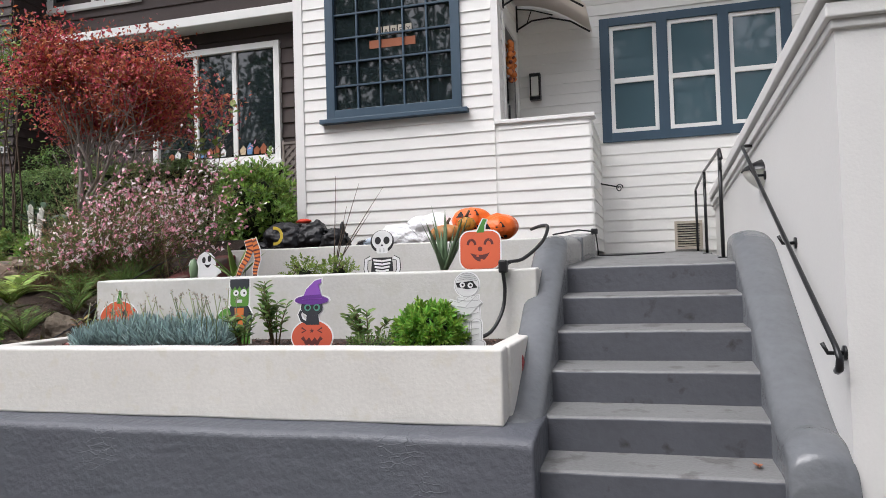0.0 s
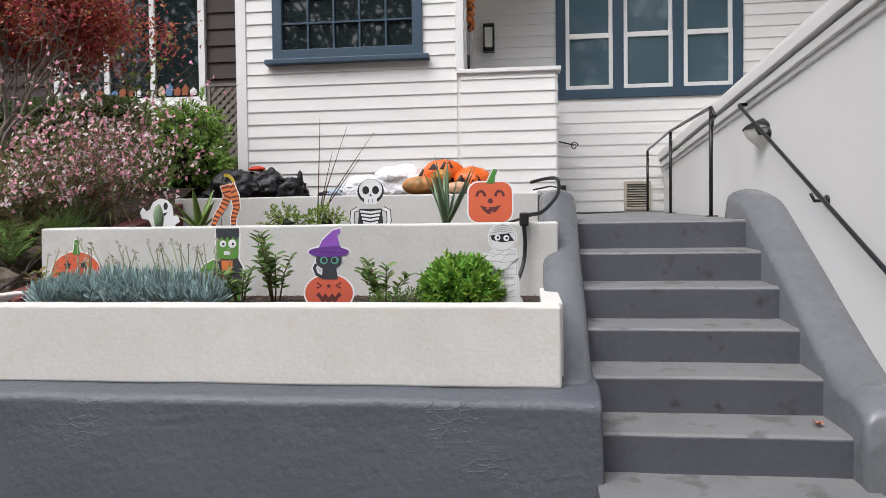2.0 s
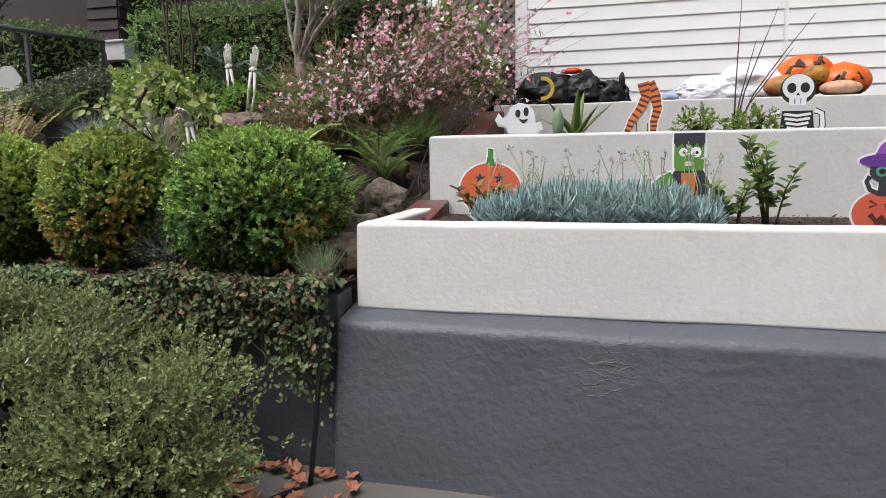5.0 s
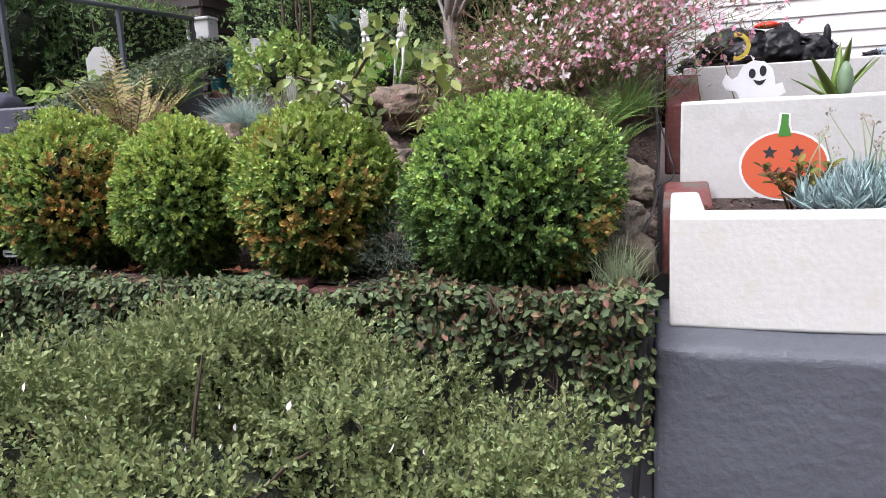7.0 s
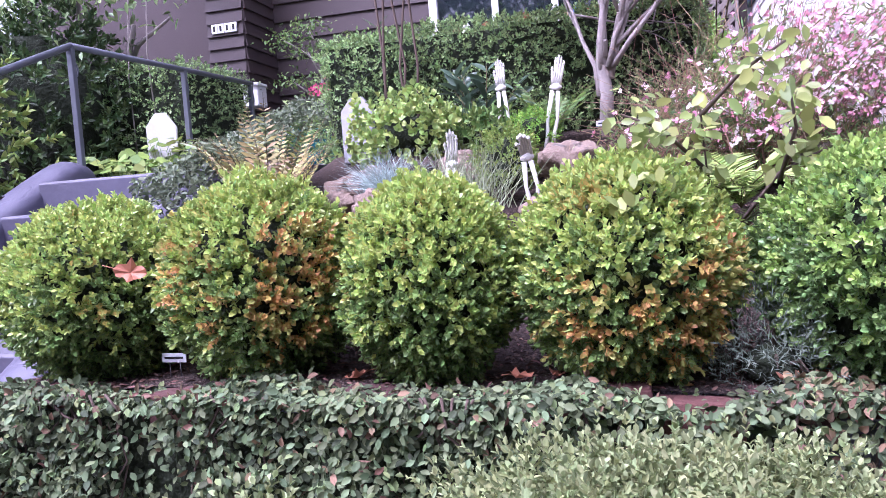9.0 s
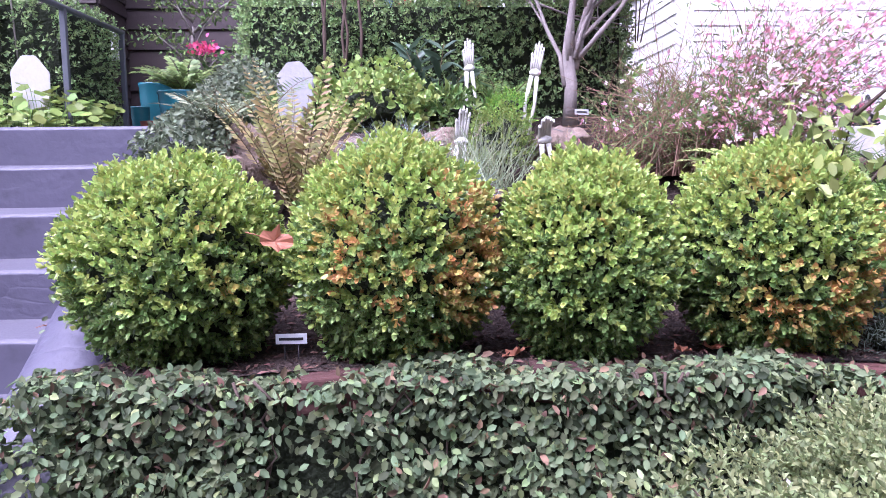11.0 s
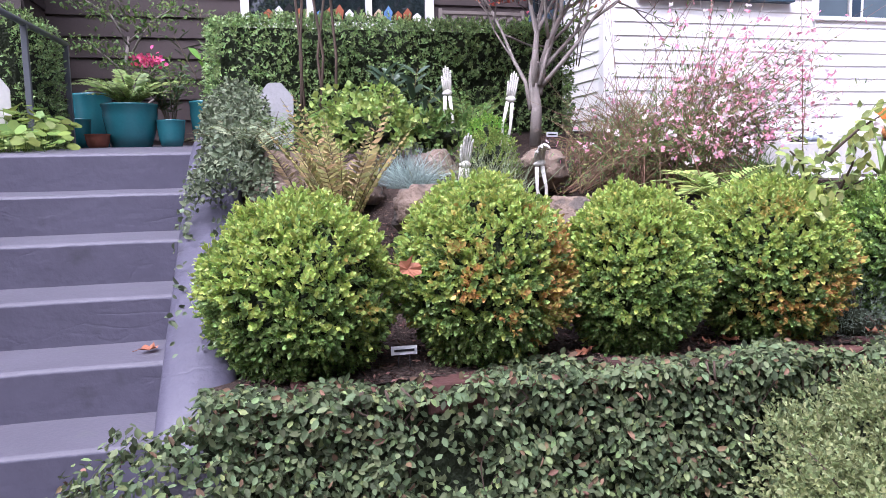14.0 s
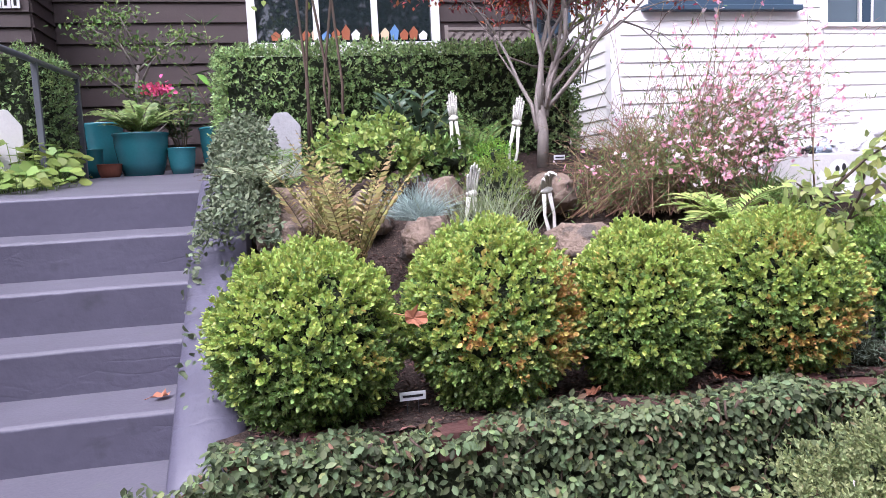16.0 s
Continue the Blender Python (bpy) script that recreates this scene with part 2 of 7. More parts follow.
def siding(parent, name, axis, at, lo, hi, z0, z1, step, out, material, openings=(), thick=0.016):
    """Lapped boards on a wall plane; out is the side they face, openings are (lo, hi, z0, z1)."""
    z = z0
    shared = {}
    while z < z1 - 1e-3:
        t = min(z + step + 0.012, z1)
        cuts = [(lo, hi)]
        for a, b, c, d in openings:
            if c < t - 0.02 and d > z + 0.02:
                cuts = [s for p, q in cuts for s in ((p, min(q, a)), (max(p, b), q)) if s[1] - s[0] > 0.01]
        for p, q in cuts:
            key = (round(p, 3), round(q, 3), round(t - z, 3))
            if key not in shared:
                h = t - z
                prof = [(0, 0), (out * thick, 0), (out * 0.004, h), (0, h)]
                vs = [((p if e == 0 else q), u, w) if axis == "x" else (u, (p if e == 0 else q), w) for e in (0, 1) for u, w in prof]
                me = bpy.data.meshes.new(name)
                me.from_pydata(vs, [], [(0, 1, 2, 3), (7, 6, 5, 4), (0, 4, 5, 1), (1, 5, 6, 2), (2, 6, 7, 3), (3, 7, 4, 0)])
                me.materials.append(material)
                shared[key] = me
            ob = new(name, shared[key])
            ob.parent = parent
            ob.location = (0, at, z) if axis == "x" else (at, 0, z)
        z += step


# ---- large structure ----
bm = bmesh.new()
add_box(bm, (-400, -400, -0.6), (400, 400, -0.16))
tagged(part("ground", bm, M["asphalt"]), "grey asphalt street running past the front gardens", "road", kind="structure")
bm = bmesh.new()
add_box(bm, (-40, -0.9, -0.5), (40, 3.46, 0.0), 0.02)
tagged(part("pavement", bm, M["pavement"]), "weathered concrete pavement below the garden walls", "pavement", kind="structure")
bm = bmesh.new()
add_box(bm, (-40, 3.7, -0.4), (40, 60, 0.02))
tagged(part("ground_behind", bm, M["soil"]), "bare earth of the plots behind the walls", "ground", kind="structure")

# grey base wall and white terrace walls
XL, XR = -3.73, -0.44
tagged(prism("retaining_wall_base", [(3.345, -0.1), (3.422, 0.606), (3.447, 0.63), (3.60, 0.66), (3.9, 0.66), (3.9, -0.1)], "x", XL, XR, M["grey_paint"], bevel=0.014, rough=0.010),
       "dark grey painted concrete base wall with a lumpy surface", "wall", kind="structure")
tagged(prism("retaining_wall_front", [(3.552, 0.650), (3.57, 1.0), (3.69, 1.005), (3.69, 0.650)], "x", -3.69, -0.60, M["stucco_white"], bevel=0.012, rough=0.004),
       "off-white stucco terrace wall, stained along the top", "wall", kind="structure")
tagged(prism("retaining_wall_front_side", [(3.69, 0.640), (3.69, 1.003), (4.50, 1.0), (4.50, 0.640)], "x", -0.68, -0.585, M["stucco_white"], bevel=0.012),
       "off-white return of the front terrace wall beside the stairs", "wall", kind="structure")
tagged(prism("retaining_wall_front_end", [(3.69, 0.640), (3.69, 1.0), (4.50, 1.0), (4.50, 0.640)], "x", -3.69, -3.58, M["stucco_white"], bevel=0.012),
       "off-white return at the open end of the front terrace", "wall", kind="structure")
tagged(prism("retaining_wall_middle", [(4.50, 0.70), (4.51, 1.36), (4.64, 1.365), (4.64, 0.70)], "x", -3.65, -0.575, M["stucco_grey"], bevel=0.012, rough=0.004),
       "pale grey-white stucco wall of the middle terrace", "wall", kind="structure")
tagged(prism("retaining_wall_middle_side", [(4.64, 0.70), (4.64, 1.355), (6.10, 1.355), (6.10, 0.70)], "x", -0.665, -0.575, M["stucco_grey"], bevel=0.01), "pale stucco return of the middle terrace beside the stairs", "wall", kind="structure")
tagged(prism("retaining_wall_top", [(6.10, 1.20), (6.105, 1.60), (6.22, 1.605), (6.22, 1.20)], "x", -3.62, -0.665, M["stucco_grey"], bevel=0.01, rough=0.004),
       "pale stucco wall of the top terrace under the house", "wall", kind="structure")
bm = bmesh.new()
add_box(bm, (-3.60, 3.66, 0.6), (-0.66, 4.52, 0.955))
tagged(part("ground_terrace_front", bm, M["soil"]), "dark planting soil in the front terrace bed", "soil", kind="structure")
bm = bmesh.new()
add_box(bm, (-3.62, 4.6, 0.7), (-0.6, 6.15, 1.345))
tagged(part("ground_terrace_middle", bm, M["soil"]), "dark planting soil in the middle terrace bed", "soil", kind="structure")
bm = bmesh.new()
add_box(bm, (-3.62, 6.2, 1.0), (-0.62, 7.7, 1.585))
tagged(part("ground_terrace_top", bm, M["soil"]), "bare soil strip at the foot of the white house", "soil", kind="structure")


def staircase(name, label, x0, x1, y0, z0, run, rise, n, material, back, back_z):
    st = thing(name, label, "stairs", ((x0 + x1) / 2, y0, 0))
    inv = Matrix.Translation((-(x0 + x1) / 2, -y0, 0))
    for k in range(1, n):
        y, z = y0 - run * k, z0 - rise * k
        lo = -0.1 if k == n - 1 else z - rise - 0.02
        o = prism("step", [(y, lo), (y - 0.004, z - 0.012), (y + 0.012, z), (y + run + 0.03, z + 0.012), (y + run + 0.03, lo)], "x", x0, x1, material, st, bevel=0.006, rough=0.0025)
        o.matrix_parent_inverse = inv
    o = prism("landing", [(y0, z0 - rise - 0.02), (y0 - 0.004, z0 - 0.012), (y0 + 0.012, z0), (back, back_z), (back, z0 - rise - 0.02)], "x", x0, x1, material, st, bevel=0.006)
    o.matrix_parent_inverse = inv
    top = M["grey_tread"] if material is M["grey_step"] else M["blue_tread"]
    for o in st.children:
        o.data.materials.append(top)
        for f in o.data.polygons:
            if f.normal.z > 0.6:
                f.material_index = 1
    return st, inv


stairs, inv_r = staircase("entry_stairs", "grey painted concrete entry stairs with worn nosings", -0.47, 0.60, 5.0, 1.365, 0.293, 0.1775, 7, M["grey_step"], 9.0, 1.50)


def cheek(name, st, inv, x0, x1, pts, material, r):
    """A rounded ramp wall beside a staircase: pts is its top line in (y, z)."""
    ys = pts
    bm = bmesh.new()
    n = 9
    rows = []
    fine = []
    for (ya, za), (yb, zb) in zip(ys, ys[1:]):
        for i in range(8):
            f = i / 8
            fine.append((ya + (yb - ya) * f, za + (zb - za) * f))
    fine.append(ys[-1])
    sm = fine[:]
    for _ in range(2):
        sm = [sm[0]] + [((a[0] + b[0] + c[0]) / 3, (a[1] + b[1] + c[1]) / 3) for a, b, c in zip(sm, sm[1:], sm[2:])] + [sm[-1]]
    for y, z in sm:
        row = [bm.verts.new((x0, y, -0.1))]
        for i in range(n):
            a = math.pi * (1 - i / (n - 1))
            cx = (x0 + x1) / 2
            row.append(bm.verts.new((cx + math.cos(a) * (x1 - x0) / 2, y, z - r + math.sin(a) * r)))
        row.append(bm.verts.new((x1, y, -0.1)))
        rows.append(row)
    for a, b in zip(rows, rows[1:]):
        for i in range(len(a) - 1):
            bm.faces.new((a[i], a[i + 1], b[i + 1], b[i]))
    bm.faces.new(rows[0])
    bm.faces.new(rows[-1][::-1])
    for v in bm.verts:
        v.co += noise.noise_vector(v.co * 4) * 0.005
    o = part(name, bm, material, st, "smooth grey painted rounded curb", smooth=True)
    o.matrix_parent_inverse = inv
    return o


cheek("curb", stairs, inv_r, -0.66, -0.45, [(3.50, 0.50), (3.52, 0.60), (3.62, 0.67), (3.76, 0.69), (4.95, 1.50), (5.10, 1.565), (5.25, 1.58), (6.05, 1.60)], M["grey_cheek"], 0.07)
cheek("curb", stairs, inv_r, 0.55, 0.80, [(3.40, 0.50), (3.44, 0.61), (3.55, 0.665), (3.72, 0.68), (5.05, 1.50), (5.3, 1.56), (5.42, 1.57), (5.46, 1.45)], M["grey_cheek"], 0.07)
o = prism("curb", [(6.05, 1.0), (6.05, 1.59), (7.45, 1.68), (7.45, 1.0)], "x", -0.66, -0.44, M["grey_cheek"], stairs, bevel=0.012)
o.matrix_parent_inverse = inv_r

# white stair wall with its moulded cap, and the street pillar
tagged(prism("wall_stair_side", [(3.46, -0.1), (3.46, 2.34), (9.2, 2.02), (9.2, -0.1)], "x", 0.785, 1.6, M["stucco_smooth"]), "smooth white stucco wall beside the entry stairs", "wall", kind="structure")
for i, (o0, h0, h1) in enumerate(((0.015, 2.26, 2.30), (0.035, 2.30, 2.36), (0.055, 2.38, 2.46), (0.03, 2.46, 2.50))):
    tagged(prism("trim_wall_cap_%d" % (i + 1), [(3.46 - o0, h0), (3.46 - o0, h1), (9.2 + o0, h1 - 0.32), (9.2 + o0, h0 - 0.32)], "x", 0.785 - o0, 1.6, M["stucco_smooth"], bevel=0.008), "white moulded cap of the stair wall", "trim", kind="structure")


# chip in the white paint that bares an older red coat
chip = thing("paint_chip", "patch of old red paint bared on the white terrace wall", "paint patch", (-0.583, 4.02, 0.84))
V = [(0.0, 0.0, 0.0)] + [(0.0, 0.030 * math.cos(a) * (1 + 0.35 * math.sin(3 * a)), 0.085 * math.sin(a) * (1 + 0.25 * math.cos(2 * a + 1))) for a in [6.2832 * i / 18 for i in range(18)]]
V += [(0.003 + 0.001 * (i % 2), y * 0.93, z * 0.93) for i, (x, y, z) in enumerate(V)]
mesh_of("flake", V, [(19, 20 + i, 20 + (i + 1) % 18) for i in range(18)] + [(1 + i, 1 + (i + 1) % 18, 20 + (i + 1) % 18, 20 + i) for i in range(18)], mat("old_red", (0.38, 0.05, 0.05), 0.6, 0.3, 12, 60, 0.3), chip)

# ---- left stairs and their rails ----
stairs_l, inv_l = staircase("garden_stairs", "blue-grey painted concrete garden stairs with hairline cracks", -8.36, -7.17, 5.17, 1.572, 0.30, 0.195, 8, M["blue_step"], 9.6, 1.76)
cheek("curb", stairs_l, inv_l, -8.62, -8.34, [(3.0, 0.40), (3.2, 0.52), (5.35, 1.66), (5.5, 1.72), (5.62, 1.70), (5.68, 1.58)], M["blue_step"], 0.09)
cheek("curb", stairs_l, inv_l, -7.20, -6.96, [(3.3, 0.35), (3.45, 0.62), (3.6, 0.76), (4.9, 1.52), (5.2, 1.66), (5.9, 1.72)], M["blue_step"], 0.05)


def post(name, parent, x, y, z0, z1, r, material):
    return tubes(name, [([(x, y, z0), (x, y, z1)], r)], material, parent, n=8)


rail = thing("stair_railing", "grey painted metal stair railing with square posts", "railing", (-8.40, 5.6, 1.6))
rinv = Matrix.Translation((8.40, -5.6, -1.6))
for y, z0, z1 in ((5.58, 1.55, 2.45), (6.80, 1.58, 2.49), (7.85, 1.6, 2.52), (4.2, 0.95, 1.84)):
    o = box("post", (-8.42, y - 0.018, z0), (-8.38, y + 0.018, z1), M["rail_grey"], rail, bevel=0.004)
    o.matrix_parent_inverse = rinv
    o = tubes("scroll", [([(-8.40, y + 0.02 + 0.03 * math.sin(a), z1 - 0.14 + 0.05 * math.cos(a)) for a in [i * 0.6 for i in range(10)]], 0.006)], M["rail_grey"], rail)
    o.matrix_parent_inverse = rinv
for a, b in (((-8.40, 5.58, 2.46), (-8.40, 7.88, 2.53)), ((-8.40, 5.58, 2.46), (-8.40, 3.2, 1.40))):
    o = tubes("handrail", [([a, b], 0.022)], M["rail_grey"], rail, n=8)
    o.matrix_parent_inverse = rinv

rail = thing("landing_railing", "black wrought iron railing with scrolls beside the landing", "railing", (0.57, 5.9, 1.4))
rinv = Matrix.Translation((-0.57, -5.9, -1.4))
for y, z0, z1 in ((5.91, 1.39, 2.17), (7.43, 1.44, 2.20), (8.75, 1.48, 2.16)):
    for o in (post("post", rail, 0.57, y, z0, z1, 0.014, M["iron"]), box("foot", (0.53, y - 0.04, z0 - 0.004), (0.61, y + 0.04, z0 + 0.012), M["iron"], rail),
              tubes("scroll", [([(0.57, y - 0.03 + (0.035 - 0.003 * i) * math.sin(i * 0.7), z1 - 0.10 + (0.05 - 0.003 * i) * math.cos(i * 0.7)) for i in range(10)], 0.010)], M["iron"], rail)):
        o.matrix_parent_inverse = rinv
o = tubes("handrail", [([(0.57, 5.80, 2.10), (0.57, 5.91, 2.18), (0.57, 7.43, 2.21), (0.57, 8.75, 2.17)], 0.013)], M["iron"], rail)
o.matrix_parent_inverse = rinv

rail = thing("wall_handrail", "black metal handrail bracketed to the white wall", "handrail", (0.70, 4.4, 1.5))
rinv = Matrix.Translation((-0.70, -4.4, -1.5))
hr = [(0.745, 3.47, 0.93), (0.742, 3.42, 0.945), (0.742, 3.41, 0.985), (0.740, 3.47, 1.03), (0.70, 5.68, 2.15), (0.72, 5.73, 2.165), (0.77, 5.74, 2.165)]
for o in (tubes("rail", [(hr, [0.016, 0.016, 0.014, 0.0115, 0.0115, 0.0115, 0.0115])], M["iron"], rail, n=8),):
    o.matrix_parent_inverse = rinv
for y in (3.5, 4.4, 5.3):
    z = 1.03 + (y - 3.47) * 0.507
    for o in (tubes("bracket", [([(0.70, y, z - 0.01), (0.72, y, z - 0.05), (0.785, y, z - 0.05)], 0.009)], M["iron"], rail), tubes("rosette", [([(0.775, y, z - 0.05), (0.788, y, z - 0.05)], 0.03)], M["iron"], rail, n=10)):
        o.matrix_parent_inverse = rinv

M["lamp_glass"] = mat("lamp_glass", (0.78, 0.77, 0.70), 0.3, 0.05, 5, 50, 0.0)
lamp = thing("wall_light", "half-dome black wall light with a cream glass bowl", "lamp", (0.74, 5.43, 1.95))


def bowl(name, c, r, h0, h1, material, parent, n=14, squash=1.0):
    """Half of a dome against a wall at c, opening towards -x."""
    V, F = [], []
    for j in range(6):
        f = j / 5
        rr = r * math.cos(f * math.pi / 2 * 0.96)
        for i in range(n):
            a = math.pi / 2 + math.pi * i / (n - 1)
            V.append((c[0] + rr * math.cos(a), c[1] + rr * math.sin(a), c[2] + h0 + (h1 - h0) * f))
    for j in range(5):
        for i in range(n - 1):
            F.append((j * n + i, j * n + i + 1, (j + 1) * n + i + 1, (j + 1) * n + i))
    o = mesh_of(name, V, F, material, parent, smooth=True)
    o.matrix_parent_inverse = Matrix.Translation((-0.74, -5.43, -1.95))
    return o


bowl("bowl", (0.785, 5.43, 1.95), 0.12, 0.0, -0.13, M["lamp_glass"], lamp)
bowl("hood", (0.785, 5.43, 1.95), 0.13, 0.0, 0.075, M["iron"], lamp)

# house number on the pillar
M["number_black"] = mat("number_black", (0.012, 0.012, 0.012), 0.35, 0.1, 5, 50, 0.0)
num = thing("house_number", "black metal house number on the white pillar", "house number", (1.05, 3.45, 1.75))


def text_part(name, body, size, m, material, parent, depth=0.006):
    cu = bpy.data.curves.new(name, "FONT")
    cu.body, cu.size, cu.extrude, cu.align_x = body, size, depth, "CENTER"
    tmp = new(name, cu)
    bpy.context.view_layer.update()
    me = bpy.data.meshes.new_from_object(tmp.evaluated_get(bpy.context.evaluated_depsgraph_get()))
    bpy.data.objects.remove(tmp)
    me.materials.clear()
    me.materials.append(material)
    o = new(name, me)
    o.parent = parent
    o.matrix_parent_inverse = parent.matrix_basis.inverted()
    o.matrix_basis = m
    return o


for i, d in enumerate("5349"):
    text_part("digit", d, 0.185, pose(0.998 + i * 0.003, 3.452, 1.908 - i * 0.161, 90, 0, 0), M["number_black"], num)


# ---- houses ----
def window(parent, name, x0, x1, z0, z1, y, cols, rows, bar, frame_w, frame_mat, pane_mat, label, depth=0.05, sill=None, mid=0.0):
    """A window facing -y, with its frame, bars and panes."""
    w = new(name)
    w.parent = parent
    w["label"] = label
    bm = bmesh.new()
    for a, b in (((x0, z0), (x0 + frame_w, z1)), ((x1 - frame_w, z0), (x1, z1)), ((x0 + frame_w, z0), (x1 - frame_w, z0 + frame_w)), ((x0 + frame_w, z1 - frame_w), (x1 - frame_w, z1))):
        add_box(bm, (a[0], y - depth, a[1]), (b[0], y + 0.03, b[1]), 0.004)
    part("window_frame", bm, frame_mat, w)
    gx0, gx1, gz0, gz1 = x0 + frame_w, x1 - frame_w, z0 + frame_w, z1 - frame_w
    for i in range(1, cols):
        x = gx0 + (gx1 - gx0) * i / cols
        box("muntin", (x - bar / 2, y - depth * 0.55, gz0), (x + bar / 2, y, gz1), frame_mat, w)
    for j in range(1, rows):
        z = gz0 + (gz1 - gz0) * j / rows
        box("muntin", (gx0, y - depth * 0.6, z - bar / 2), (gx1, y - 0.002, z + bar / 2), frame_mat, w)
    for i in range(cols):
        for j in range(rows):
            o = box("pane", (gx0 + (gx1 - gx0) * i / cols, y + 0.002, gz0 + (gz1 - gz0) * j / rows), (gx0 + (gx1 - gx0) * (i + 1) / cols, y + 0.008, gz0 + (gz1 - gz0) * (j + 1) / rows), pane_mat, w)
    if sill:
        box("window_sill", (x0 - sill, y - depth - 0.05, z0 - 0.05), (x1 + sill, y + 0.02, z0), frame_mat, w, bevel=0.006)
    return w


house = thing("white_house", "white clapboard house with navy window trim", "house")
HY, RY = 7.68, 9.0
wins = [(-3.32, -1.78, 3.06, 4.85)]
wall = wall_box("wall", "x", -3.70, -1.40, HY, HY + 0.2, 1.2, 6.4, [(-3.30, -1.80, 3.08, 4.83)], M["white_siding"], house)
siding(wall, "board", "x", HY, -3.62, -1.44, 1.52, 6.4, 0.128, -1, M["white_siding"], wins)
wall = box("wall", (-1.40, HY, 1.2), (-0.46, HY + 0.15, 2.88), M["white_siding"], house)
siding(wall, "board", "x", HY, -1.40, -0.475, 1.52, 2.86, 0.128, -1, M["white_siding"])
siding(wall, "board", "y", -0.46, HY + 0.02, RY, 1.52, 2.86, 0.128, 1, M["white_siding"])
box("porch_cap", (-1.44, HY - 0.04, 2.86), (-0.42, HY + 0.17, 2.90), M["white_trim"], house, bevel=0.005)
box("porch_floor", (-1.40, HY + 0.15, 2.0), (-0.46, RY, 2.1), M["white_trim"], house)
wall = wall_box("wall", "x", -1.40, 4.5, RY, RY + 0.2, 1.2, 6.4, [(-0.40, 1.63, 2.82, 4.24)], M["white_siding"], house)
siding(wall, "board", "x", RY, -1.38, 4.5, 1.50, 6.4, 0.128, -1, M["white_siding"], [(-0.42, 1.65, 2.80, 4.26)])
wall = box("wall", (-1.60, HY + 0.2, 1.2), (-1.40, RY, 6.4), M["white_siding"], house)
siding(wall, "board", "y", -1.40, HY + 0.1, RY, 2.9, 6.4, 0.128, 1, M["white_siding"], [(7.95, 8.85, 2.0, 4.15)])
wall = box("wall", (-3.70, HY + 0.2, 1.2), (-3.50, 14.0, 6.4), M["white_siding"], house)
siding(wall, "board", "y", -3.70, HY + 0.1, 14.0, 1.52, 6.4, 0.128, -1, M["white_siding"], [(8.6, 9.7, 3.05, 4.5)])
for x0, x1 in ((-3.72, -3.61), (-1.45, -1.37)):
    box("corner_trim", (x0, HY - 0.025, 1.45 if x0 < -2 else 2.9), (x1, HY + 0.09, 6.4), M["white_trim"], house, bevel=0.004)
box("roof", (-4.1, 7.2, 6.4), (5.0, 14.4, 6.6), M["brown_siding"], house)
window(house, "window", -3.32, -1.78, 3.06, 4.85, HY, 5, 6, 0.018, 0.10, M["navy"], M["pane"], "navy framed leaded window with many small panes", sill=0.07)
w3 = new("window")
w3.parent = house
w3["label"] = "navy surround holding three white double-hung windows"
xs = [(-0.42, -0.31), (0.223, 0.343), (0.887, 1.005), (1.54, 1.65)]
for a, b in xs:
    box("surround", (a, RY - 0.035, 2.80), (b, RY + 0.02, 4.26), M["navy"], w3, bevel=0.004)
box("surround", (-0.31, RY - 0.034, 2.80), (1.54, RY + 0.02, 2.905), M["navy"], w3, bevel=0.004)
box("surround", (-0.31, RY - 0.034, 4.165), (1.54, RY + 0.02, 4.26), M["navy"], w3, bevel=0.004)
for (_, a), (b, _) in zip(xs, xs[1:]):
    for z0, z1, dy in ((2.905, 3.53, 0.0), (3.50, 4.165, 0.018)):
        s = 0.045
        bm = bmesh.new()
        for p, q in (((a, z0), (a + s, z1)), ((b - s, z0), (b, z1)), ((a + s, z0), (b - s, z0 + s)), ((a + s, z1 - s), (b - s, z1))):
            add_box(bm, (p[0], RY - 0.028 + dy, p[1]), (q[0], RY + 0.01 + dy, q[1]), 0.003)
        part("sash", bm, M["white_trim"], w3)
        box("pane", (a + s, RY - 0.002 + dy, z0 + s), (b - s, RY + 0.004 + dy, z1 - s), M["pane_grey"], w3)
# second window on the garden side
w4 = new("window")
w4.parent = house
bm = bmesh.new()
for a, b in (((8.6, 3.05), (8.7, 4.5)), ((9.6, 3.05), (9.7, 4.5)), ((8.7, 3.05), (9.6, 3.15)), ((8.7, 4.4), (9.6, 4.5))):
    add_box(bm, (-3.75, a[0], a[1]), (-3.68, b[0], b[1]), 0.004)
part("window_frame", bm, M["navy"], w4)
box("pane", (-3.71, 8.7, 3.15), (-3.702, 9.6, 4.4), M["pane"], w4)
# front door in the side of the porch
M["door_dark"] = mat("door_dark", (0.03, 0.028, 0.026), 0.4, 0.15, 4, 50, 0.08)
door = new("door")
door.parent = house
door["label"] = "dark glazed front door under the awning"
bm = bmesh.new()
for y0, y1, z0, z1 in ((7.95, 8.05, 2.1, 4.15), (8.75, 8.85, 2.1, 4.15), (8.05, 8.75, 4.05, 4.15)):
    add_box(bm, (-1.43, y0, z0), (-1.37, y1, z1), 0.003)
part("door_frame", bm, M["white_trim"], door)
box("door_leaf", (-1.43, 8.05, 2.1), (-1.395, 8.75, 4.05), M["door_dark"], door)
box("pane", (-1.398, 8.15, 2.9), (-1.390, 8.65, 3.9), M["pane"], door)
tubes("door_handle", [([(-1.36, 8.12, 2.95), (-1.36, 8.12, 3.15)], 0.012)], M["iron"], door)

